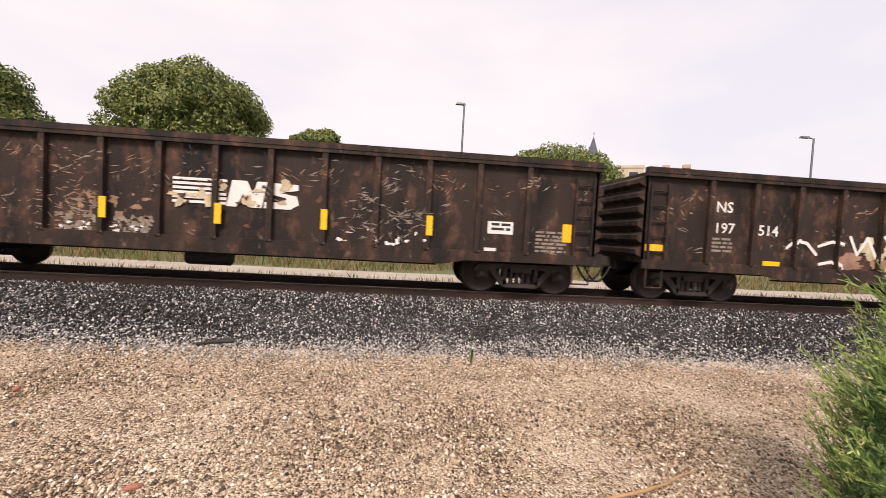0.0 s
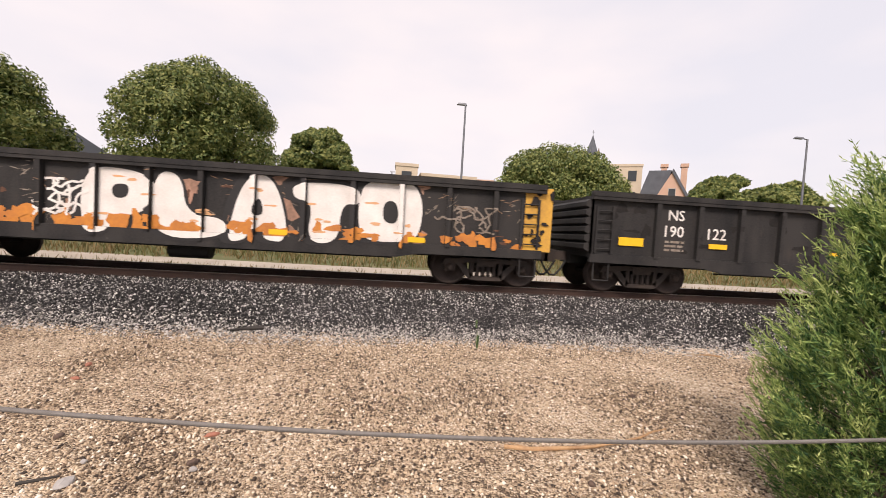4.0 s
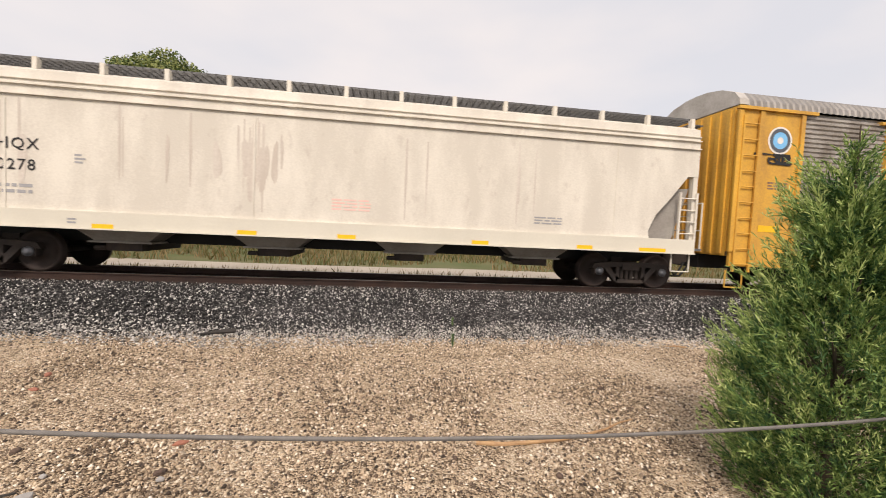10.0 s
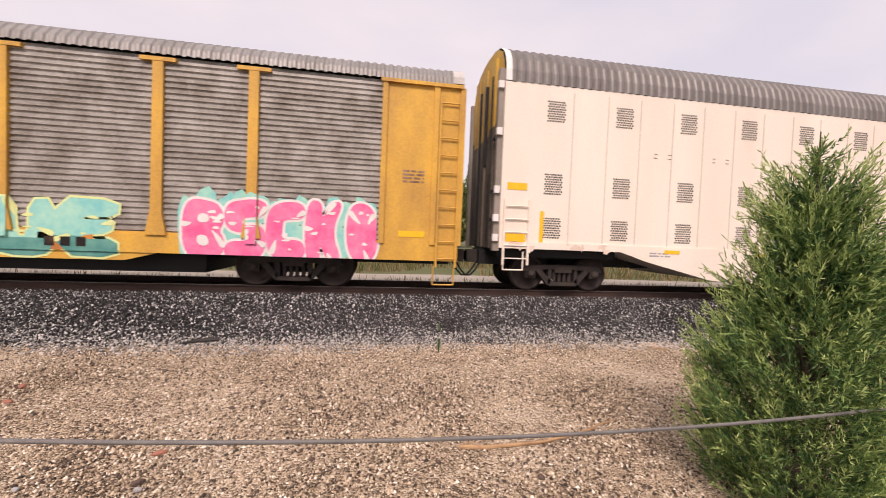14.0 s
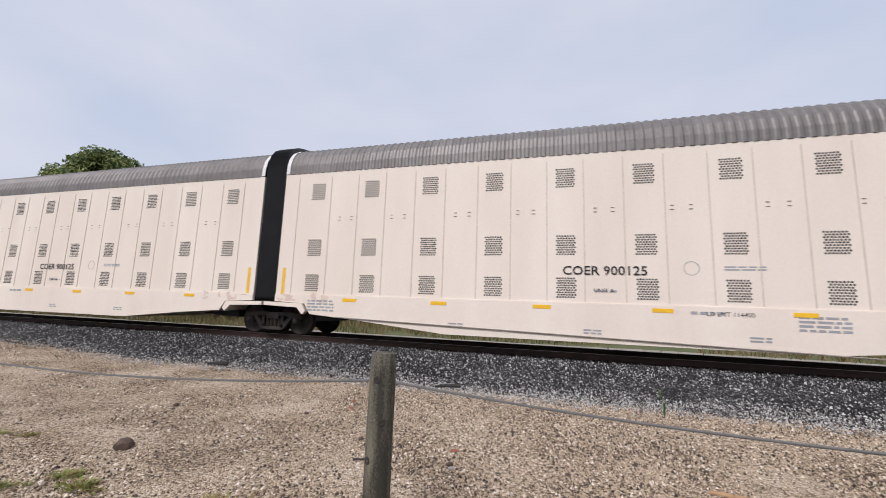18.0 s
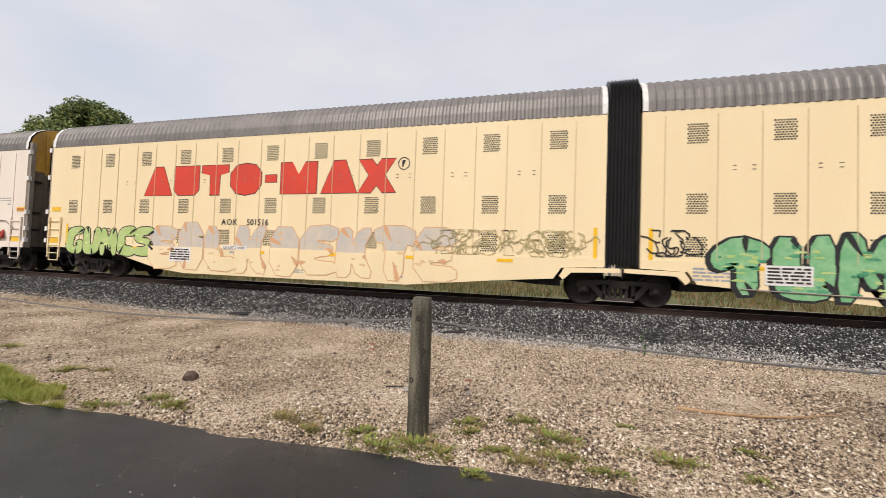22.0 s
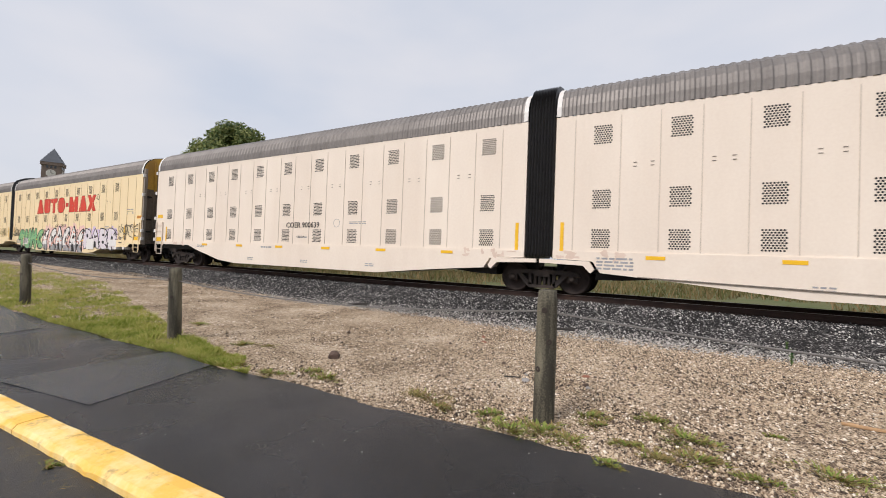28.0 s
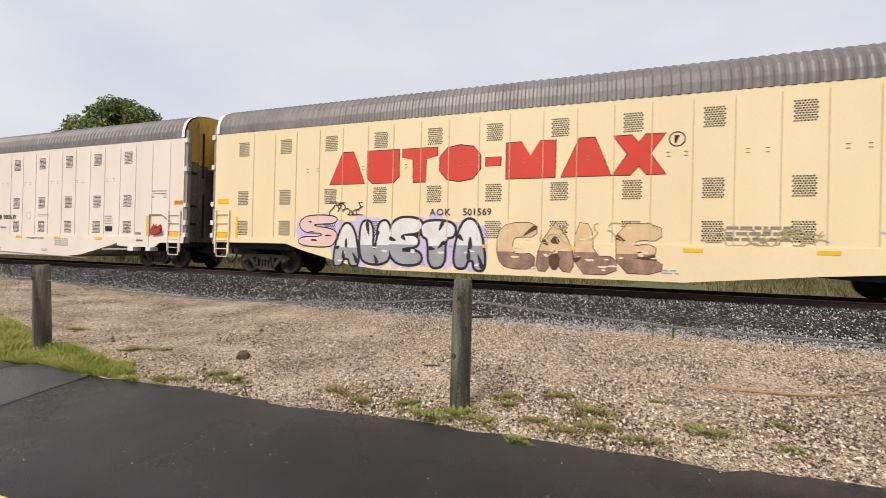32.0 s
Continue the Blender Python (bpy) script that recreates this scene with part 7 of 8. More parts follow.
# ---- fence posts and wire rope ----
def fence_post(x, y, z, h, r, seed):
    """A round timber post with a drilled hole, knots and a worn top."""
    rnd = random.Random(seed)
    post = thing("fence_post", pose(x, y, z, rnd.uniform(-1, 1), rnd.uniform(-1, 1), rnd.uniform(0, 360)), "weathered round wooden fence post with a drilled hole", "fence post", "fence posts along the path")
    n, rows = 18, 14
    verts, faces = [], []
    for i in range(rows + 1):
        u = i / rows
        zz = -0.35 + (h + 0.35) * u
        for k in range(n):
            a = 2 * math.pi * k / n
            rr = r * (1.04 - 0.08 * u) * (1 + 0.05 * noise.noise(Vector((math.cos(a) * 2, math.sin(a) * 2, zz * 1.5 + seed))) + 0.02 * math.sin(5 * a + seed))
            if i == rows:
                rr *= 0.9
            verts.append((rr * math.cos(a), rr * math.sin(a), zz + (0.012 * noise.noise(Vector((a, seed, 0))) if i == rows else 0)))
    for i in range(rows):
        for k in range(n):
            faces.append((i * n + k, i * n + (k + 1) % n, (i + 1) * n + (k + 1) % n, (i + 1) * n + k))
    faces.append(tuple(rows * n + k for k in range(n)))
    shaft = part("shaft", raw_mesh("shaft", verts, faces, M["post"]), None, post)
    shaft.data.polygons.foreach_set("use_smooth", [True] * (len(faces) - 1) + [False])
    for zz, a in ((h - 0.19, -90), (h - 0.5, -60), (h - 0.78, -120)):
        bm = bmesh.new()
        lathe(bm, [(0, 0.030), (0.006, 0.026), (0.006, 0.012), (-0.004, 0.008)], (0, 0, 0), "z", 10)
        k = part("bolt_hole" if zz == h - 0.19 else "knot", bm, M["tie"], post)
        c = radians(a) - post.rotation_euler.z
        k.matrix_basis = Matrix.Translation((r * 0.98 * math.cos(c), r * 0.98 * math.sin(c), zz)) @ Vector((math.cos(c), math.sin(c), 0)).to_track_quat("Z", "Y").to_matrix().to_4x4()
    return post


POSTS = [4.50 - 6.42 * i for i in range(11)]
for i, x in enumerate(POSTS):
    h = 1.32 if abs(x + 1.92) < 0.1 else 1.25
    fence_post(x, post_y(x), rise(x), h, 0.103, 20 + i)


def rope(x0, x1, sag, fine, label):
    """A stranded steel rope hung between two posts."""
    def at(u):
        x = x0 + (x1 - x0) * u
        z0 = rise(x0) + (1.11 if abs(x0 + 1.92) < 0.1 else 1.03)
        z1 = rise(x1) + (1.11 if abs(x1 + 1.92) < 0.1 else 1.07)
        return Vector((x, post_y(x0) + (post_y(x1) - post_y(x0)) * u, z0 + (z1 - z0) * u - 4 * sag * u * (1 - u)))
    ob = thing("wire_rope", pose(0, 0, 0), label, "wire rope", "wire ropes of the fence")
    n = 520 if fine else 40
    strands = 6 if fine else 1
    length = abs(x1 - x0)
    for s_ in range(strands):
        verts, faces = [], []
        rr = 0.0046 if fine else 0.010
        for i in range(n + 1):
            c = at(i / n)
            if fine:
                a = 2 * math.pi * (s_ / 6 + length * i / n / 0.10)
                c = c + Vector((0, 0.0060 * math.cos(a), 0.0060 * math.sin(a)))
            for k in range(5):
                b = 2 * math.pi * k / 5
                verts.append((c.x, c.y + rr * math.cos(b), c.z + rr * math.sin(b)))
        for i in range(n):
            for k in range(5):
                faces.append((i * 5 + k, i * 5 + (k + 1) % 5, (i + 1) * 5 + (k + 1) % 5, (i + 1) * 5 + k))
        part("strand", raw_mesh("strand", verts, faces, M["cable"]), None, ob).data.polygons.foreach_set("use_smooth", [True] * len(faces))


for i in range(len(POSTS) - 1):
    a, b = POSTS[i + 1], POSTS[i]
    rope(a, b, 0.145 if i < 3 else 0.1, i < 2, "twisted galvanised wire rope sagging between fence posts")


# ---- juniper at the fence ----
def feathers(rg, base, way, size):
    """Feathery sprays: each a curved stem with alternating twigs, every twig a tuft of narrow blades."""
    n, twigs = len(base), 18
    unit = lambda a: a / (np.linalg.norm(a, axis=-1, keepdims=True) + 1e-9)
    way = unit(way)
    side = unit(np.cross(way, unit(rg.normal(size=(n, 3)))))
    up = np.array((0, 0, 1.0))
    quads, ends = [], []
    for j in range(twigs):
        u = (j + 0.5) / twigs
        node = base + way * (size * u)[:, None] + up * (size * 0.18 * u * u)[:, None]
        axis = unit(way + up * 0.36 * u)
        s = 1 if j % 2 else -1
        twig = unit(axis * (0.75 + 0.3 * u) + side * s * 0.5 * (1 - 0.75 * u) + rg.normal(size=(n, 3)) * 0.2)
        length = size * (0.36 - 0.18 * u) * rg.uniform(0.7, 1.2, n)
        for b in range(4):
            v = b / 4
            p = node + twig * (length * v * 0.8)[:, None]
            d = unit(twig + rg.normal(size=(n, 3)) * (0.0 if b == 0 else 0.42)) * (length * (1.0 if b == 0 else 0.42))[:, None]
            w = unit(np.cross(d, rg.normal(size=(n, 3)))) * (0.0036 if b == 0 else 0.0048)
            (ends if j >= twigs - 5 else quads).append(np.stack([p, p + d * 0.4 + w, p + d, p + d * 0.4 - w], 1))
    out = []
    for group in (quads, ends):
        v = np.concatenate(group).reshape(-1, 3)
        out.append((v.tolist(), np.arange(len(v)).reshape(-1, 4).tolist()))
    return out


def juniper(x, y):
    rnd = random.Random(77)
    rg = np.random.default_rng(77)
    tree = thing("juniper_bush", pose(x, y, 0), "dense feathery green juniper bush with a slim top, beside the fence", "juniper")
    bm = bmesh.new()
    rod(bm, (0, 0, -0.2), (0.02, 0, 1.6), 0.05, 8, 0.022)
    rod(bm, (0.02, 0, 1.6), (-0.03, -0.02, 2.82), 0.018, 6, 0.004)
    part("trunk", bm, M["bark"], tree)

    def rad(z):
        return np.interp(z, [0.0, 0.5, 1.0, 1.35, 1.7, 2.0, 2.25, 2.5, 2.85], [0.58, 0.64, 0.61, 0.51, 0.365, 0.225, 0.13, 0.07, 0.0])
    lumps = [(rnd.uniform(0, 6.28), rnd.uniform(0.1, 2.0), rnd.uniform(-0.62, 0.30)) for _ in range(80)]

    def lump(a, z):
        v = np.zeros_like(a)
        for la, lz, lv in lumps:
            d = np.abs((a - la + math.pi) % (2 * math.pi) - math.pi)
            v += lv * np.exp(-(d / 0.3) ** 2 - ((z - lz) / 0.17) ** 2)
        return v
    for i in range(70):
        a, z = rnd.uniform(0, 6.28), rnd.uniform(0.15, 2.3)
        r = float(rad(z)) * 0.8
        bm = bmesh.new()
        rod(bm, (0, 0, z * 0.8), (r * math.cos(a), r * math.sin(a), z + 0.1), 0.011, 4, 0.004)
        part("limb", bm, M["bark"], tree)
    for name, n, z0, z1, lo, hi, s0, s1 in (("outer_sprays", 1500, 0.03, 2.35, 0.66, 0.98, 0.22, 0.56), ("inner_sprays", 600, 0.02, 2.0, 0.35, 0.72, 0.14, 0.26), ("crown_sprays", 150, 1.75, 2.72, 0.0, 0.9, 0.10, 0.26)):
        a, z = rg.uniform(0, 2 * math.pi, n), rg.uniform(z0, z1, n)
        r = rad(z) * (1 + (lump(a, z) if name == "outer_sprays" else 0)) * rg.uniform(lo, hi, n)
        base = np.stack([r * np.cos(a), r * np.sin(a), z], 1)
        way = np.stack([np.cos(a), np.sin(a), rg.uniform(0.35, 1.3, n)], 1) + rg.normal(size=(n, 3)) * 0.28
        size = s0 + (s1 - s0) * rg.random(n) ** 1.5
        base = base - way / np.linalg.norm(way, axis=1)[:, None] * (size * 0.35)[:, None]
        body, ends = feathers(rg, base, way, size)
        part(name, raw_mesh(name, *body, M["needle"]), None, tree)
        tip = part("young_growth", raw_mesh("young_growth", *ends, M["needle"] if name == "inner_sprays" else M["needle_tip"]), None, tree, "pale yellow-green young tips")
        tagged(tip, kind="stuff")


juniper(3.15, 1.74)


# ---- broad-leaved trees ----
def leaf_cloud(clumps, per, size, seed):
    rg = np.random.default_rng(seed)
    verts, faces = [], []
    for cx, cy, cz, cr in clumps:
        n = int(per * cr * cr)
        d = rg.normal(size=(n, 3))
        d /= np.linalg.norm(d, axis=1)[:, None]
        p = np.array((cx, cy, cz)) + d * cr * rg.uniform(0.72, 1.08, (n, 1)) * np.array((1, 1, 0.8))
        nn = d + rg.normal(size=(n, 3)) * 0.55 + np.array((0, 0, 0.35))
        nn /= np.linalg.norm(nn, axis=1)[:, None]
        t = np.cross(nn, rg.normal(size=(n, 3)))
        t /= np.linalg.norm(t, axis=1)[:, None] + 1e-9
        b = np.cross(nn, t)
        s = (size * rg.uniform(0.6, 1.3, n))[:, None]
        k = len(verts)
        quad = np.stack([p - t * s, p + b * s * 0.5, p + t * s, p - b * s * 0.5], 1).reshape(-1, 3)
        verts.extend(map(tuple, quad))
        faces.extend((k + 4 * i, k + 4 * i + 1, k + 4 * i + 2, k + 4 * i + 3) for i in range(n))
    return verts, faces


def broad_tree(x, y, height, width, seed, label="full round-headed broad-leaved tree in dark green leaf", leaf=0.135, per=34, base=0.0):
    rnd = random.Random(seed)
    tree = thing("tree", pose(x, y, base, 0, 0, rnd.uniform(0, 360)), label, "tree", "trees behind the railway")
    bm = bmesh.new()
    tr = width * 0.035
    rod(bm, (0, 0, -0.3), (0, 0, height * 0.45), tr, 10, tr * 0.7)
    for i in range(9):
        a = 2 * math.pi * i / 9 + rnd.uniform(-0.3, 0.3)
        z0 = height * rnd.uniform(0.15, 0.42)
        e = Vector((math.cos(a) * width * 0.36, math.sin(a) * width * 0.36, height * rnd.uniform(0.45, 0.75)))
        m_ = e * 0.5 + Vector((0, 0, z0 * 0.5))
        rod(bm, (0, 0, z0), m_, tr * 0.4, 6, tr * 0.28)
        rod(bm, m_, e, tr * 0.28, 6, tr * 0.1)
    part("trunk", bm, M["bark"], tree)
    clumps = []
    cz, rz = height * 0.54, height * 0.46
    for i in range(230):
        v = Vector((rnd.gauss(0, 1), rnd.gauss(0, 1), rnd.gauss(0, 1))).normalized()
        k = rnd.uniform(0.82, 1.0) if i > 60 else rnd.uniform(0.2, 0.6)
        taper = 1.0 if v.z < 0 else 1 - 0.16 * v.z
        cr = width * rnd.uniform(0.065, 0.115)
        clumps.append((v.x * (width * 0.56 - cr) * k * taper, v.y * (width * 0.56 - cr) * k * taper, max(cr * 0.8, cz + v.z * (rz - cr) * k), cr))
    v, f = leaf_cloud(clumps, per * 11.0 / max(0.3, (width / 11) ** 2), leaf, seed)
    part("crown", raw_mesh("crown", v, f, M["leaf"]), None, tree)


def polar(az, d, ex=-0.1, ey=-0.63):
    """A place at a bearing (degrees to the left of straight across the track) and distance."""
    return ex - d * math.sin(radians(az)), ey + d * math.cos(radians(az))


def tree_at(az, d, top_el, wide_deg, seed, eye=(-0.1, -0.63, 1.93), **kw):
    x, y = polar(az, d, eye[0], eye[1])
    broad_tree(x, y, eye[2] + d * math.tan(radians(top_el)), 2 * d * math.tan(radians(wide_deg / 2)), seed, **kw)


tree_at(27.0, 36, 18.9, 18.2, 1)
tree_at(47.4, 38, 15.2, 18.0, 2)
tree_at(12.7, 50, 13.8, 10.2, 3, leaf=0.22)
tree_at(-20.5, 38, 13.4, 18.6, 4)
for i, (az, d, el, w) in enumerate(((8.4, 80, 5.6, 9.0), (3.6, 96, 4.3, 7.5), (-2.6, 104, 3.6, 8.0), (-11.0, 74, 4.6, 7.0))):
    tree_at(az, d, el, w, 30 + i, leaf=0.5, per=12, label="distant leafy tree beyond the railway")
tree_at(-39.8, 70, 9.0, 8.0, 5, leaf=0.28)
tree_at(-45.2, 62, 8.0, 8.5, 6, leaf=0.26)
tree_at(57.2, 44, 16.2, 12.6, 7, eye=(-0.93, -2.9, 1.63), label="tall dark conical tree behind the railway")
for i, (az, d, el, w) in enumerate(((92.2, 115, 3.6, 7.0), (89.4, 125, 3.4, 5.5), (87.2, 105, 3.9, 6.2), (85.2, 110, 4.1, 5.0), (83.8, 128, 3.3, 4.2), (95.1, 90, 6.0, 5.5))):
    tree_at(az, d, el, w, 10 + i, eye=(-0.93, -2.9, 1.63), leaf=0.6, per=24, label="leafy tree by the road crossing")


# ---- scrub, grass and weeds ----
def blades(spots, height, width, seed, lean=0.5):
    rg = random.Random(seed)
    verts, faces = [], []
    for x, y, z, k in spots:
        h = height * k * rg.uniform(0.5, 1.2)
        a = rg.uniform(0, 6.28)
        b = rg.uniform(0, 6.28)
        dx, dy = math.cos(a) * width, math.sin(a) * width
        lx, ly = math.cos(b) * h * lean * rg.random(), math.sin(b) * h * lean * rg.random()
        n = len(verts)
        verts.extend([(x - dx, y - dy, z), (x + dx, y + dy, z), (x + dx * 0.7 + lx * 0.5, y + dy * 0.7 + ly * 0.5, z + h * 0.6), (x + lx, y + ly, z + h)])
        faces.append((n, n + 1, n + 2))
        faces.append((n, n + 2, n + 3))
    return verts, faces


def stuff(name, vf, material, label, category):
    tagged(new(name, raw_mesh(name, vf[0], vf[1], material)), label, category, kind="stuff")


rg = random.Random(5)
spots = []
for _ in range(125000):
    x = -5.6 - 38 * rg.random() ** 1.8
    f = rg.random() ** 1.25
    y = edge_y(x) - 0.02 + f * (0.45 + 0.27 * min(12, max(0, -x - 6.8)))
    if noise.noise(Vector((x * 0.8, y * 1.2, 3))) + 0.5 * noise.noise(Vector((x * 3.5, y * 4.5, 6))) + rg.uniform(-0.35, 0.35) > -0.40 + 0.52 * f + 0.16 * min(1.0, max(0.0, x + 8.2)):
        spots.append((x, y, rise(x), max(0.35, 1.0 + 1.5 * noise.noise(Vector((x * 2.3, y * 2.3, 9))))))
stuff("verge_grass", blades(spots, 0.075, 0.0065, 6, 1.1), M["lawn"], "bright green grass verge along the path", "grass")
spots = []
for _ in range(36000):
    x, y = rg.uniform(-80, 60), rg.uniform(18.4, 34)
    if noise.noise(Vector((x * 0.15, y * 0.3, 8))) > -0.2:
        spots.append((x, y, -0.05, rg.uniform(0.4, 1.4)))
stuff("rough_grass", blades(spots, 0.50, 0.03, 7, 0.8), M["drygrass"], "tall rough grass and weeds behind the track", "grass")
spots = []
for _ in range(16000):
    x, y = rg.uniform(-60, 45), rg.uniform(13.2, 15.2)
    if noise.noise(Vector((x * 0.25, y, 18))) > -0.15:
        spots.append((x, y, -0.03, rg.uniform(0.4, 1.3)))
stuff("track_side_weeds", blades(spots, 0.30, 0.016, 9, 0.8), M["drygrass"], "patchy weeds at the far foot of the ballast", "weeds")


def weed(x, y, size, seed, dry=0.0):
    """A low spreading tuft of narrow leaves."""
    r_ = random.Random(seed)
    size *= 0.74
    dry = min(0.9, dry + 0.2)
    ob = thing("weed_tuft", pose(x, y, rise(x)), "low spreading weed tuft with yellowing leaves" if dry > 0.4 else "low green weed tuft in the gravel", "weed", "weeds at the path's edge")
    runners = [(r_.uniform(0, 6.28), r_.uniform(0.35, 1.25)) for _ in range(9)]
    for nm, cnt, m_ in (("green_leaves", int(270 * (1 - dry)), M["weedgreen"]), ("dry_leaves", int(60 + 200 * dry), M["weed"])):
        verts, faces = [], []
        for _ in range(cnt):
            a, reach = r_.choice(runners)
            a += r_.gauss(0, 0.22)
            rr = size * reach * r_.random() ** 0.8
            p = Vector((rr * math.cos(a) * 1.15, rr * math.sin(a) * 0.8, 0.004 + 0.05 * size * r_.random()))
            b = a + r_.gauss(0, 0.9)
            d = Vector((math.cos(b), math.sin(b), r_.uniform(0.05, 0.85) * (1.3 - rr / (1.3 * size)))).normalized() * size * r_.uniform(0.12, 0.34)
            s_ = d.cross(Vector((0, 0, 1))).normalized() * r_.uniform(0.003, 0.008)
            k = len(verts)
            verts += [tuple(p - s_ * 0.5), tuple(p + s_ * 0.5), tuple(p + d * 0.55 + s_ * 1.2), tuple(p + d), tuple(p + d * 0.55 - s_ * 1.2)]
            faces.append((k, k + 1, k + 2, k + 3, k + 4))
        part(nm, raw_mesh(nm, verts, faces, m_), None, ob)


for i, (x, y, s_, d) in enumerate(((-5.35, 0.58, 0.32, 0.3), (-5.0, 0.95, 0.20, 0.2), (-4.65, 0.85, 0.34, 0.3), (-3.25, 0.98, 0.36, 0.8), (-2.95, 0.80, 0.24, 0.6), (-2.45, 0.95, 0.22, 0.1), (-2.15, 0.72, 0.36, 0.25),
                                  (-1.85, 0.86, 0.40, 0.2), (-1.62, 0.78, 0.26, 0.5), (-1.55, 1.50, 0.26, 0.3), (-1.42, 1.30, 0.22, 0.5), (-0.95, 1.78, 0.24, 0.2), (-0.68, 1.42, 0.36, 0.2), (-1.10, 1.00, 0.22, 0.4), (-0.90, 0.86, 0.26, 0.85),
                                  (-0.62, 1.02, 0.32, 0.5), (0.30, 1.30, 0.34, 0.3), (-0.20, 0.92, 0.20, 0.3), (-7.05, 1.35, 0.30, 0.3), (-6.6, 1.55, 0.22, 0.6), (-9.3, 1.9, 0.34, 0.2), (-6.1, 0.62, 0.3, 0.4), (0.95, 1.18, 0.16, 0.4), (1.1, 1.75, 0.15, 0.2), (0.1, 2.0, 0.12, 0.2))):
    weed(x, y, s_, 300 + i, d)
weed(-1.25, 0.55, 0.16, 350, 0.1)


def seedling(x, y, z, h, seed, label):
    r_ = random.Random(seed)
    ob = thing("seedling", pose(x, y, z), label, "plant", "small plants by the ballast")
    verts, faces = [], []
    for _ in range(60):
        a = r_.uniform(0, 6.28)
        p = Vector((0, 0, h * r_.random() * 0.8))
        d = Vector((math.cos(a) * 0.5, math.sin(a) * 0.5, 0.9)) * h * 0.4
        s_ = Vector((-math.sin(a), math.cos(a), 0)) * 0.008
        k = len(verts)
        verts += [tuple(p - s_), tuple(p + s_), tuple(p + d)]
        faces.append((k, k + 1, k + 2))
    part("leaves", raw_mesh("leaves", verts, faces, M["needle"]), None, ob)
    bm = bmesh.new()
    rod(bm, (0, 0, -0.02), (0, 0, h), 0.007, 5, 0.003)
    part("stem", bm, M["bark"], ob)


seedling(1.05, 5.80, 0.0, 0.26, 1, "slim green seedling in the gravel")
seedling(1.22, 6.88, 0.08, 0.16, 2, "small dark weed at the foot of the ballast")


# ---- loose things on the gravel ----
def stone(name, x, y, z, sx, sy, sz, seed, material, label, category):
    bm = bmesh.new()
    bmesh.ops.create_icosphere(bm, subdivisions=2, radius=1.0)
    for v_ in bm.verts:
        k = 1 + 0.28 * noise.noise(v_.co * 1.3 + Vector((seed, 0, 0)))
        v_.co = Vector((v_.co.x * sx * k, v_.co.y * sy * k, max(-0.5 * sz, v_.co.z * sz * k)))
    solid(name, bm, material, pose(x, y, z + 0.4 * sz, 0, 0, seed * 40), label, category)


stone("rock", -5.28, 1.64, 0.0, 0.12, 0.09, 0.08, 3, M["rock"], "fist-sized brown-grey rock on the gravel", "rock")
stone("pale_stone", -2.47, 2.29, 0.0, 0.075, 0.055, 0.022, 7, M["concrete"], "flat pale stone lying in the gravel", "stone")
stone("pale_stone", -2.54, 2.55, 0.0, 0.03, 0.022, 0.016, 8, M["concrete"], "small pale stone lying in the gravel", "stone")
stone("pale_stone", -1.70, 2.46, 0.0, 0.032, 0.024, 0.018, 9, M["concrete"], "small pale stone lying in the gravel", "stone")
stone("brick_chip", -4.05, 4.6, 0.0, 0.07, 0.035, 0.02, 12, M["redrock"], "small red brick chip in the gravel", "stone")
stone("brick_chip", -3.85, 4.15, 0.0, 0.06, 0.035, 0.02, 13, M["redrock"], "small red brick chip in the gravel", "stone")
stone("red_stone", -1.80, 2.96, 0.0, 0.06, 0.035, 0.02, 5, M["redrock"], "flat reddish stone in the gravel", "stone")
for i, (x, y, s_) in enumerate(((-1.74, 2.54, 0.045), (1.36, 2.30, 0.035), (-1.23, 3.94, 0.04), (-1.51, 3.81, 0.035), (-0.52, 2.74, 0.03), (0.55, 2.6, 0.028), (0.95, 4.6, 0.035), (-3.35, 6.0, 0.04), (2.7, 4.0, 0.04), (-4.3, 3.6, 0.04), (-3.0, 2.9, 0.04), (-6.4, 3.2, 0.05), (0.2, 3.3, 0.03))):
    stone("dark_stone", x, y, 0.0, s_, s_ * 0.8, s_ * 0.6, 10 + i, M["rock"], "small dark stone lying in the gravel", "stone")


def branch(name, pts, r, material, label, twigs=()):
    ob = thing(name, pose(0, 0, 0), label, "branch")
    verts, faces = [], []
    for i, p in enumerate(pts):
        d = (Vector(pts[min(i + 1, len(pts) - 1)]) - Vector(pts[max(i - 1, 0)])).to_track_quat("Z", "Y")
        for k in range(7):
            a, rr = 2 * math.pi * k / 7, r * (1 - 0.75 * i / len(pts)) * (1 + 0.12 * math.sin(3 * k + 2 * i))
            verts.append(tuple(Vector(p) + d @ Vector((rr * math.cos(a), rr * math.sin(a), 0))))
    for i in range(len(pts) - 1):
        faces += [(i * 7 + k, i * 7 + (k + 1) % 7, i * 7 + 7 + (k + 1) % 7, i * 7 + 7 + k) for k in range(7)]
    faces += [tuple(range(6, -1, -1)), tuple(range(len(verts) - 7, len(verts)))]
    part("stem", raw_mesh("stem", verts, faces, material), None, ob)
    for p, q in twigs:
        bm = bmesh.new()
        rod(bm, p, q, r * 0.4, 5, r * 0.15)
        part("twig", bm, material, ob)


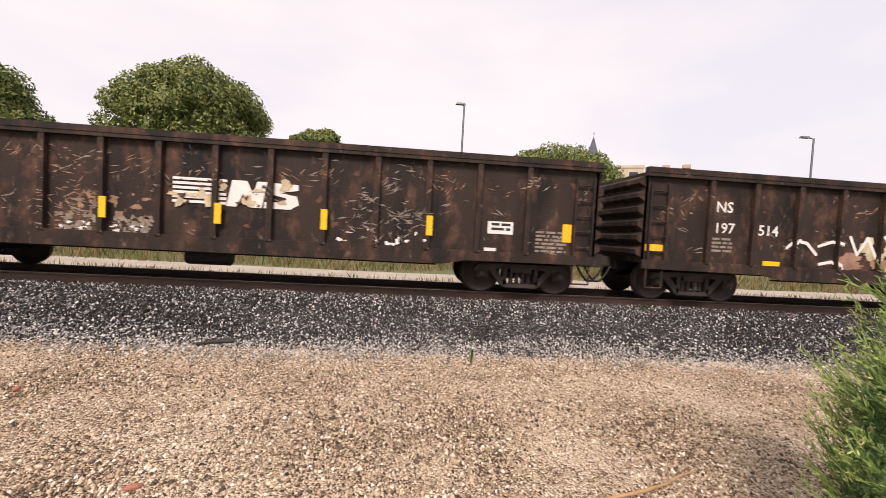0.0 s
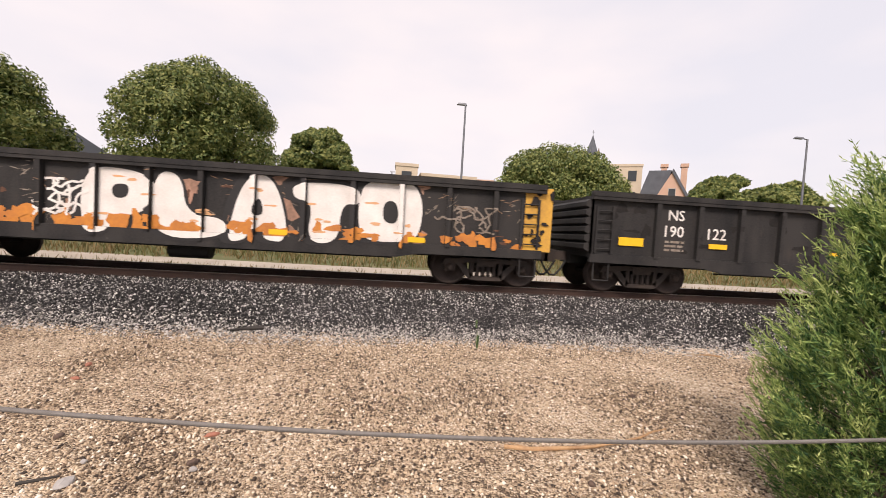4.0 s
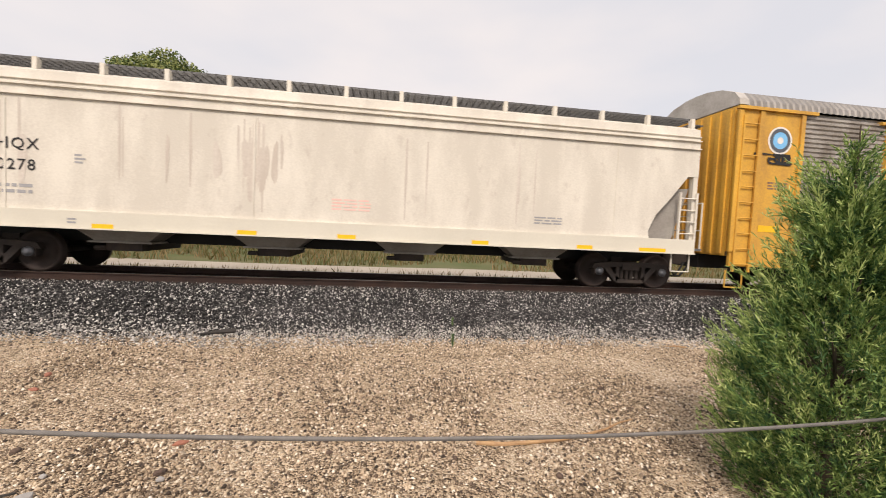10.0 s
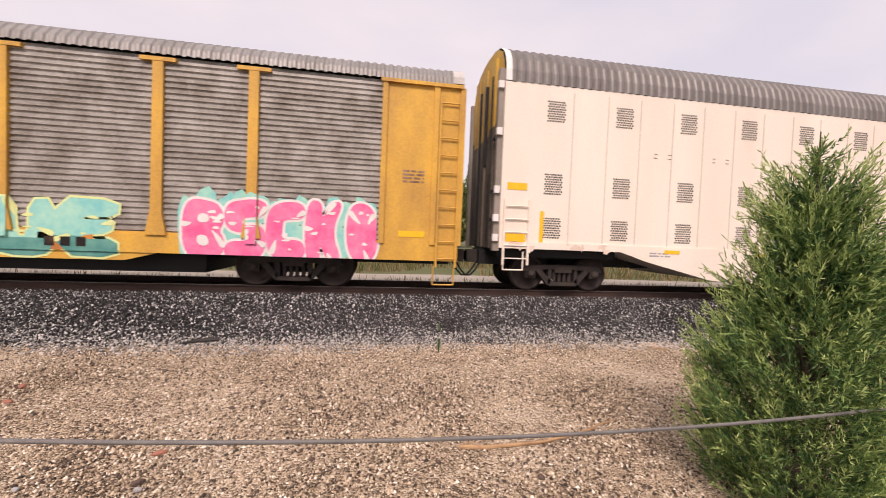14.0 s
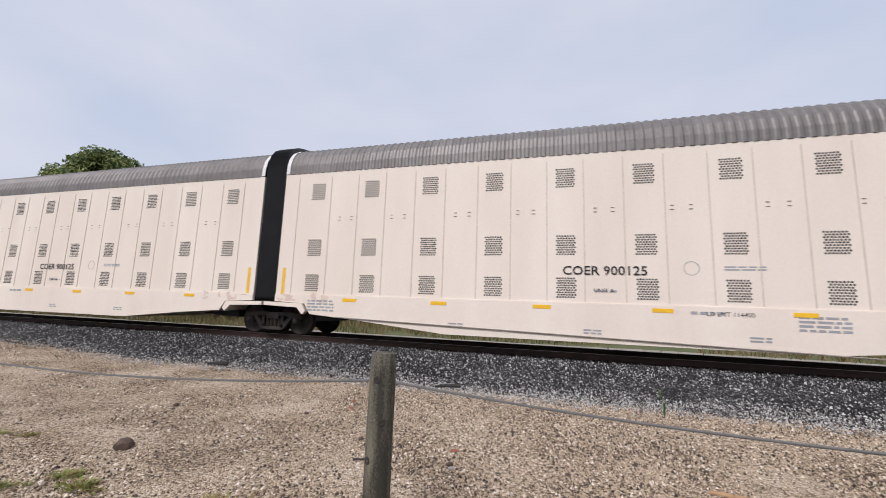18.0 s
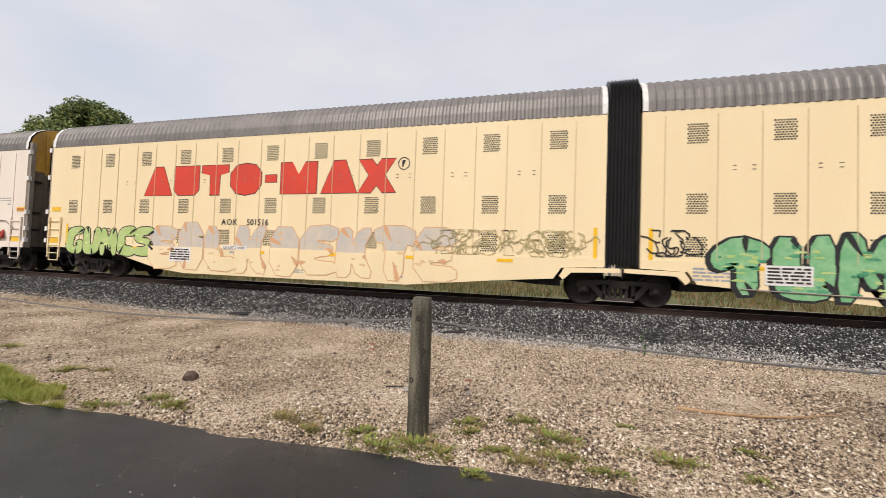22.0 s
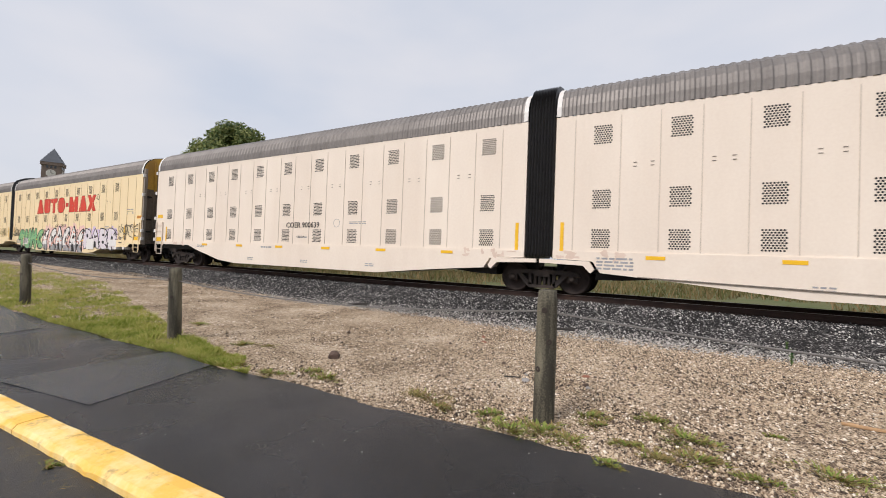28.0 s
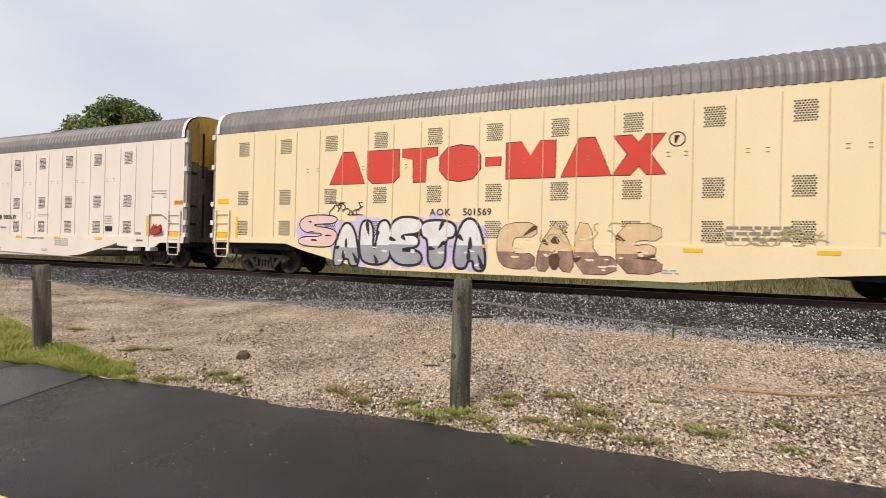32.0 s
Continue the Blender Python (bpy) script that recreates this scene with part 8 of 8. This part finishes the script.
branch("fallen_branch", [(0.78, 2.80, 0.02), (1.0, 2.76, 0.025), (1.25, 2.76, 0.03), (1.6, 2.80, 0.025), (1.9, 2.88, 0.03), (2.15, 2.95, 0.04), (2.35, 3.05, 0.05), (2.54, 3.13, 0.04)], 0.021, M["palewood"], "bleached fallen branch lying across the gravel", [((2.2, 2.97, 0.04), (2.35, 3.22, 0.06)), ((1.0, 2.76, 0.025), (0.82, 2.88, 0.03))])
branch("charred_stick", [(-2.60, 6.46, 0.06), (-2.74, 6.42, 0.06), (-2.9, 6.38, 0.05), (-3.10, 6.30, 0.04)], 0.045, M["darkwood"], "dark splintered stick by the ballast")
branch("charred_stick", [(-8.62, 6.42, 0.08), (-8.85, 6.34, 0.08), (-9.08, 6.26, 0.07)], 0.055, M["darkwood"], "dark splintered stick by the ballast")
branch("wood_chip", [(-2.76, 2.27, 0.012), (-2.65, 2.32, 0.014), (-2.56, 2.36, 0.012)], 0.014, M["darkwood"], "dark wood chip lying in the gravel")
branch("thin_twig", [(5.35, 5.75, 0.02), (5.20, 5.80, 0.03), (5.02, 5.83, 0.02)], 0.018, M["palewood"], "short pale twig on the gravel")

# tiny pale grit strewn over the asphalt
rg = np.random.default_rng(4)
verts, faces = [], []
for _ in range(230):
    x = rg.uniform(-9, 2.5)
    lo_, hi_ = kerb_y(x) + 0.05, edge_y(x) - 0.03
    y = hi_ - (hi_ - lo_) * rg.random() ** 1.4
    s_ = rg.uniform(0.003, 0.007)
    k = len(verts)
    z = rise(x) + 0.024
    verts += [(x - s_, y, z), (x, y - s_, z), (x + s_, y, z), (x, y + s_, z), (x, y, z + s_)]
    faces += [(k, k + 1, k + 4), (k + 1, k + 2, k + 4), (k + 2, k + 3, k + 4), (k + 3, k, k + 4)]
stuff("path_grit", (verts, faces), M["palestone"], "pale grit specks strewn on the asphalt", "grit")


# ---- gravel and ballast stones ----
def scatter(n, place, r0, r1, seed, flat=0.7, ico=False):
    """Many small jagged stones in one mesh."""
    rg = np.random.default_rng(seed)
    if ico:
        g = (1 + 5 ** 0.5) / 2
        base = np.array([(-1, g, 0), (1, g, 0), (-1, -g, 0), (1, -g, 0), (0, -1, g), (0, 1, g), (0, -1, -g), (0, 1, -g), (g, 0, -1), (g, 0, 1), (-g, 0, -1), (-g, 0, 1)]) / (1 + g * g) ** 0.5
        tri = np.array([(0, 11, 5), (0, 5, 1), (0, 1, 7), (0, 7, 10), (0, 10, 11), (1, 5, 9), (5, 11, 4), (11, 10, 2), (10, 7, 6), (7, 1, 8), (3, 9, 4), (3, 4, 2), (3, 2, 6), (3, 6, 8), (3, 8, 9), (4, 9, 5), (2, 4, 11), (6, 2, 10), (8, 6, 7), (9, 8, 1)])
    else:
        base = np.array([(1, 0, 0), (-1, 0, 0), (0, 1, 0), (0, -1, 0), (0, 0, 1), (0, 0, -1.0)])
        tri = np.array([(0, 2, 4), (2, 1, 4), (1, 3, 4), (3, 0, 4), (2, 0, 5), (1, 2, 5), (3, 1, 5), (0, 3, 5)])
    c = place(rg, n)
    n = len(c)
    m = len(base)
    jit = base[None] * rg.uniform(0.6, 1.25, (n, m, 1)) * rg.uniform(0.7, 1.2, (n, 1, 3))
    jit[:, :, 2] *= flat
    a = rg.uniform(0, 6.28, n)
    ca, sa = np.cos(a)[:, None], np.sin(a)[:, None]
    x, y = jit[:, :, 0] * ca - jit[:, :, 1] * sa, jit[:, :, 0] * sa + jit[:, :, 1] * ca
    r = (r0 + (r1 - r0) * rg.random(n) ** 2.2)[:, None]
    v = np.stack([x * r, y * r, jit[:, :, 2] * r], 2) + c[:, None]
    f = tri[None] + (np.arange(n) * m)[:, None, None]
    me = bpy.data.meshes.new("stones")
    v, f = v.reshape(-1, 3), f.reshape(-1, 3)
    me.vertices.add(len(v))
    me.vertices.foreach_set("co", v.ravel())
    me.loops.add(f.size)
    me.loops.foreach_set("vertex_index", f.ravel().astype(np.int32))
    me.polygons.add(len(f))
    me.polygons.foreach_set("loop_start", np.arange(0, f.size, 3, dtype=np.int32))
    me.update(calc_edges=True)
    return me


def on_gravel(rg, n):
    x = np.concatenate([rg.normal(0, 3.2, n * 2 // 3), rg.uniform(-24, 12, n - n * 2 // 3)])
    y = 0.5 + 6.3 * rg.random(len(x)) ** 1.15
    keep = np.array([y_ > edge_y(x_) + 0.02 for x_, y_ in zip(x, y)])
    x, y = x[keep], y[keep]
    z = np.array([rise(a) for a in x]) + 0.002
    return np.stack([x, y, z], 1)


def on_ballast(rg, n):
    x = np.concatenate([rg.normal(0, 7, n // 2), rg.uniform(-44, 20, n - n // 2)])
    y = 6.25 + 2.95 * rg.random(len(x))
    z = np.interp(y, [6.35, 6.9, 7.5, 8.1, 8.45, 9.5], [-0.01, 0.07, 0.22, 0.37, 0.43, 0.43]) + 0.012
    return np.stack([x, y, z], 1)


def at_toe(rg, n):
    x = np.concatenate([rg.normal(0, 6, n // 2), rg.uniform(-40, 18, n - n // 2)])
    y = 6.42 + 0.30 * rg.standard_normal(len(x)).clip(-2, 2) + 0.15 * np.sin(x * 0.7)
    z = np.interp(y, [6.35, 6.9, 7.5], [0.0, 0.075, 0.23]) + 0.01
    return np.stack([x, y, z], 1)


me = scatter(140000, on_gravel, 0.005, 0.024, 21, 0.9)
me.materials.append(M["pebble"])
tagged(new("gravel_stones", me), "loose mixed tan and white gravel stones", "gravel", kind="stuff")
me = scatter(74000, on_ballast, 0.012, 0.036, 22, 0.95)
me.materials.append(M["ballaststone"])
tagged(new("ballast_stones", me), "jagged dark and pale ballast stones", "ballast", kind="stuff")
me = scatter(20000, at_toe, 0.010, 0.032, 23, 0.8)
me.materials.append(M["palestone"])
tagged(new("toe_stones", me), "pale stones along the foot of the ballast", "ballast", kind="stuff")

# straw and dry bits blown against the kerb
rk = random.Random(31)
verts, faces = [], []
for _ in range(260):
    x = rk.uniform(-7.5, 1.5)
    side = rk.random() < 0.8
    y = kerb_y(x) - 0.43 - abs(rk.gauss(0, 0.10)) if side else kerb_y(x) - 0.11 + abs(rk.gauss(0, 0.03))
    a, l, w = rk.gauss(0.1, 0.6), rk.uniform(0.02, 0.09), rk.uniform(0.0015, 0.004)
    dx, dy, k = math.cos(a) * l, math.sin(a) * l, len(verts)
    z = rise(x) + (0.022 if side else 0.032)
    verts += [(x, y, z), (x + dx - dy * w / l, y + dy + dx * w / l, z + 0.006), (x + dx + dy * w / l, y + dy - dx * w / l, z + 0.006)]
    faces.append((k, k + 1, k + 2))
stuff("kerb_litter", (verts, faces), M["weed"], "dry straw bits blown against the kerb", "straw")
for i, (x, d) in enumerate(((-4.75, 0.3), (-2.2, 0.5))):
    weed(x, kerb_y(x) - 0.44, 0.12, 360 + i, d)


# ---- buildings, towers, lamps and signals in the distance ----
def window(parent, x, y, z, w, h, material=None):
    """A framed window on a wall that faces -y."""
    bm = bmesh.new()
    box(bm, x - w / 2 - 0.1, x + w / 2 + 0.1, y - 0.06, y + 0.05, z - h / 2 - 0.1, z + h / 2 + 0.1)
    fr = part("window", bm, material or M["concrete"], parent)
    bm = bmesh.new()
    box(bm, x - w / 2, x + w / 2, y - 0.09, y - 0.05, z - h / 2, z + h / 2)
    part("pane", bm, M["glass"], fr)


def block_building(x, y, turn, w, d, h, material, label, cols, floors, parapet=0.6):
    b = thing("building", pose(x, y, -0.05, 0, 0, turn), label, "building", "buildings behind the railway")
    bm = bmesh.new()
    box(bm, -w / 2, w / 2, 0, d, 0, h)
    part("wall", bm, material, b)
    bm = bmesh.new()
    box(bm, -w / 2 - 0.15, w / 2 + 0.15, -0.15, d + 0.15, h, h + parapet)
    part("roof", bm, material, b)
    for f in range(floors):
        for c in range(cols):
            window(b, -w / 2 + w * (c + 0.5) / cols, 0, h * (f + 0.55) / floors, w / cols * 0.45, h / floors * 0.5, material)
    return b


x, y = polar(-5.2, 82)
block_building(x, y, 4, 11.5, 12, 13.1, M["stone"], "buff flat-roofed building behind the trees", 5, 3)
x, y = polar(0.9, 80)
block_building(x, y, 2, 4.4, 6, 14.6, M["stone"], "buff stair tower of the flat-roofed building", 1, 3)
x, y = polar(-10.0, 90)
block_building(x, y, -8, 5.0, 8, 13.6, M["pinkstone"], "pink masonry building end", 2, 3)
x, y = polar(-28.7, 105)
block_building(x, y, -28, 8.4, 9, 20.2, M["stone"], "tall buff stone building block", 2, 4)

# church with slate gable and chimneys
x, y = polar(-33.7, 95)
ch = thing("church", pose(x, y, -0.05, 0, 0, -33), "pink stone church with slate roof and twin chimneys", "church")
ch.scale.z = 1.12
bm = bmesh.new()
prism(bm, [(-1.5, 0), (4.2, 0), (4.2, 10.4), (1.3, 15.6), (-1.5, 10.8)], 0, 10)
part("wall", bm, M["pinkstone"], ch)
bm = bmesh.new()
prism(bm, [(-5.2, 10.0), (-1.3, 10.0), (1.1, 15.8), (-3.2, 15.8)], 1.0, 12)
prism(bm, [(1.3, 15.9), (1.0, 15.4), (4.3, 10.0), (4.8, 10.1)], -0.4, 10)
part("roof", bm, M["slate"], ch)
for cx in (-0.4, 3.3):
    bm = bmesh.new()
    box(bm, cx - 0.55, cx + 0.55, 1.2, 2.4, 8, 16.4)
    box(bm, cx - 0.75, cx + 0.75, 1.0, 2.6, 16.4, 17.0)
    part("chimney", bm, M["pinkstone"], ch)
window(ch, 1.3, 0, 11.0, 1.2, 2.4)
window(ch, 1.3, 0, 6.0, 1.4, 3.0)

# slate spire with corner pinnacles
x, y = polar(-24.7, 160)
sp = thing("church_spire", pose(x, y, 0, 0, 0, -24), "dark slate church spire with corner pinnacles", "church spire")
bm = bmesh.new()
box(bm, -2.6, 2.6, -2.6, 2.6, 0, 33)
part("tower", bm, M["darkstone"], sp)
bm = bmesh.new()
rod(bm, (0, 0, 33), (0, 0, 41.5), 2.7, 8, 0.08)
part("spire", bm, M["slate"], sp)
for px in (-2.3, 2.3):
    for py in (-2.3, 2.3):
        bm = bmesh.new()
        rod(bm, (px, py, 32), (px, py, 34), 0.5, 6, 0.5)
        rod(bm, (px, py, 34), (px, py, 36.3), 0.55, 6, 0.04)
        part("pinnacle", bm, M["darkstone"], sp)
bm = bmesh.new()
rod(bm, (0, 0, 41.4), (0, 0, 43.4), 0.07)
rod(bm, (-0.5, 0, 42.7), (0.5, 0, 42.7), 0.07)
part("cross", bm, M["lamp"], sp)

# clock tower down the line
EYE2 = (-0.93, -2.9)
x, y = polar(73.8, 150, *EYE2)
ct = thing("clock_tower", pose(x, y, 0, 0, 0, 62), "dark stone clock tower with a pyramid roof", "clock tower")
ct.scale.z = 0.97
bm = bmesh.new()
box(bm, -1.9, 1.9, -1.9, 1.9, 0, 23.2)
part("shaft", bm, M["darkstone"], ct)
for a, b, c in ((2.15, 22.6, 23.4), (2.1, 18.2, 18.7)):
    bm = bmesh.new()
    box(bm, -a, a, -a, a, b, c)
    part("cornice", bm, M["darkstone"], ct)
bm = bmesh.new()
v_ = [bm.verts.new(p) for p in ((-2.2, -2.2, 23.4), (2.2, -2.2, 23.4), (2.2, 2.2, 23.4), (-2.2, 2.2, 23.4), (0, 0, 27.6))]
for a in range(4):
    bm.faces.new((v_[a], v_[(a + 1) % 4], v_[4]))
bm.faces.new(v_[3::-1])
part("roof", bm, M["slate"], ct)
for turn in (0, 90, 180, 270):
    bm = bmesh.new()
    lathe(bm, [(0, 0.05), (0, 1.0), (-0.06, 1.0), (-0.07, 0.9), (-0.07, 0.05)], (0, -1.92, 20.4), "y", 20)
    f_ = part("clock_face", bm, M["clockface"], ct)
    f_.matrix_basis = pose(0, 0, 0, 0, 0, turn)
    bm = bmesh.new()
    box(bm, -0.05, 0.05, -2.02, -1.99, 20.4, 21.2)
    box(bm, 0.0, 0.5, -2.02, -1.99, 20.35, 20.45)
    part("clock_hands", bm, M["ink"], f_)
    for wx in (-0.8, 0.0, 0.8):
        for a, b, c in ((0.22, 21.8, 22.5), (0.18, 16.2, 17.6)):
            bm = bmesh.new()
            box(bm, wx - a, wx + a, -1.95, -1.88, b, c)
            part("louvre", bm, M["glass"], ct).matrix_basis = pose(0, 0, 0, 0, 0, turn)

# town buildings beyond the crossing
for az, d, w, h, m_, lb in ((82.6, 170, 12, 13.5, "darkstone", "brown flat-roofed town building"), (84.8, 185, 8, 15.5, "brick", "brick town building with flat roof"), (80.5, 175, 9, 15.0, "darkstone", "dark masonry town building"), (78.2, 150, 7, 12.0, "darkstone", "dark stone house by the tower"), (76.9, 140, 6, 11.0, "darkstone", "dark stone house by the tower")):
    x, y = polar(az, d, *EYE2)
    block_building(x, y, 80, w, 10, h, M[m_], lb, 4, 4)
x, y = polar(40.4, 60)
hs = thing("house", pose(x, y, 0, 0, 0, 40), "pale house with low gable roof among the trees", "house")
bm = bmesh.new()
box(bm, -7, 7, 0, 8, 0, 7.0)
part("wall", bm, M["concrete"], hs)
bm = bmesh.new()
prism(bm, [(-7.6, 6.9), (7.6, 6.9), (2.0, 10.6), (-3.0, 10.6)], -0.5, 8.5)
part("roof", bm, M["slate"], hs)
for wx in (-4, 0, 4):
    window(hs, wx, 0, 5.0, 1.2, 1.6)


def car_park_lamp(az, d, h, eye, arm_way, label, arm=0.9):
    x, y = polar(az, d, *eye)
    ob = thing("street_lamp", pose(x, y, rise(x) if y < 6 else 0), label, "street lamp", "street lamps")
    bm = bmesh.new()
    rod(bm, (0, 0, -0.2), (0, 0, h), 0.11, 10, 0.07)
    part("pole", bm, M["lamp"], ob)
    bm = bmesh.new()
    lathe(bm, [(0, 0.26), (0.6, 0.26), (0.65, 0.2)], (0, 0, 0), "z", 12)
    part("base", bm, M["concrete"], ob)
    bm = bmesh.new()
    wv = Vector((arm_way[0], arm_way[1], 0))
    rod(bm, (0, 0, h - 0.05), tuple(wv * arm + Vector((0, 0, h + 0.12 * arm))), 0.045, 8)
    part("arm", bm, M["lamp"], ob)
    bm = bmesh.new()
    e = wv * (arm + 0.3) + Vector((0, 0, h + 0.12 * arm))
    hull_box(bm, [(e.x - 0.4, e.y - 0.16, e.z - 0.06), (e.x + 0.4, e.y - 0.16, e.z - 0.06), (e.x + 0.4, e.y + 0.16, e.z - 0.06), (e.x - 0.4, e.y + 0.16, e.z - 0.06), (e.x - 0.3, e.y - 0.1, e.z + 0.09), (e.x + 0.3, e.y - 0.1, e.z + 0.09), (e.x + 0.3, e.y + 0.1, e.z + 0.09), (e.x - 0.3, e.y + 0.1, e.z + 0.09)])
    part("lamp_head", bm, M["lamp"], ob)


car_park_lamp(-6.9, 31.9, 12.1, (-0.1, -0.63), (-0.5, 0.2), "tall slim grey car park lamp", 0.25)
car_park_lamp(-46.7, 44.8, 11.4, (-0.1, -0.63), (-0.9, 0.1), "tall slim grey car park lamp", 0.5)
car_park_lamp(88.9, 72, 9.7, EYE2, (0.3, 0.95), "grey street lamp with a curved arm", 2.2)
car_park_lamp(3.0, 60, 10.4, (-0.1, -0.63), (0.2, 0.0), "thin grey lamp by the building", 0.2)

# crossing signal gantry
x, y = polar(82.2, 58, *EYE2)
gz = rise(x)
gan = thing("crossing_signal", pose(x, y, gz), "aluminium cantilever crossing signal with lamps", "crossing signal")
for py in (-1.0, 1.1):
    bm = bmesh.new()
    rod(bm, (0, py, 0), (0, py, 7.3), 0.14, 10, 0.12)
    part("mast", bm, M["alu"], gan)
for pz in (6.3, 7.1):
    bm = bmesh.new()
    for sx in (-0.3, 0.3):
        rod(bm, (sx, -2.0, pz), (sx, 1.6, pz), 0.05)
    for k in range(7):
        rod(bm, (-0.3, -2.0 + k * 0.6, pz), (0.3, -1.7 + k * 0.55, pz), 0.03)
    part("boom", bm, M["alu"], gan)
bm = bmesh.new()
for k in range(7):
    rod(bm, (-0.3, -2.0 + k * 0.6, 6.3), (-0.3, -1.6 + k * 0.53, 7.1), 0.03)
part("truss", bm, M["alu"], gan)
bm = bmesh.new()
for py in (-2.0, -1.2, -0.4, 0.4, 1.2):
    rod(bm, (0.3, py, 7.1), (0.3, py, 7.9), 0.02)
rod(bm, (0.3, -2.0, 7.9), (0.3, 1.6, 7.9), 0.02)
rod(bm, (0.3, -2.0, 7.5), (0.3, 1.6, 7.5), 0.02)
part("hand_rail", bm, M["alu"], gan)
for py, pz in ((-1.8, 6.0), (-1.3, 6.0), (-0.9, 3.4), (1.1, 3.6)):
    bm = bmesh.new()
    lathe(bm, [(0, 0.05), (0, 0.32), (0.05, 0.32), (0.12, 0.12)], (0.15, py, pz), "x", 14)
    t_ = part("signal_head", bm, M["black"], gan)
    bm = bmesh.new()
    lathe(bm, [(0, 0.02), (0.02, 0.11), (0.06, 0.11)], (0.28, py, pz), "x", 10)
    part("lens", bm, M["sigred"], t_)
bm = bmesh.new()
box(bm, -0.4, 0.4, -0.45, 0.45, 0, 1.5)
part("cabinet", bm, M["alu"], gan).location.y = 2.2
for az, d, h in ((85.4, 66, 2.9), (84.0, 75, 4.0), (78.8, 48, 3.6)):
    x, y = polar(az, d, *EYE2)
    sg = thing("crossing_light", pose(x, y, rise(x)), "slim crossing light post with hooded lamps", "crossing light", "crossing lights")
    bm = bmesh.new()
    rod(bm, (0, 0, 0), (0, 0, h), 0.07, 8)
    part("mast", bm, M["alu"], sg)
    for py in (-0.4, 0.4):
        bm = bmesh.new()
        lathe(bm, [(0, 0.05), (0, 0.28), (0.06, 0.28), (0.14, 0.12)], (0.1, py, h - 0.5), "x", 12)
        part("lamp_head", bm, M["black"], sg)
    bm = bmesh.new()
    rod(bm, (0, -0.5, h - 0.5), (0, 0.5, h - 0.5), 0.04)
    part("cross_arm", bm, M["alu"], sg)
# road over the crossing
bm = bmesh.new()
box(bm, -72, -60, -40, 8.7, 0.4, 0.592)
tagged(new("crossing_road", mesh_of("crossing_road", bm, M["asphalt_old"])), "grey asphalt road leading over the crossing", "road", kind="structure")


def motions():
    for car, s in cars:
        walk(car, [(t, pose(s + x, TRACK_Y, RAIL_Z)) for t, x in RUN])
    steps = [i / 15 for i in range(0, 481)]
    turns = [math.degrees(run(t) / WHEEL_R) for t in steps]
    for w, k in wheelsets:
        walk(w, [(t, pose(k, 0, WHEEL_R, 0, a, 0)) for t, a in zip(steps, turns)])


motions()
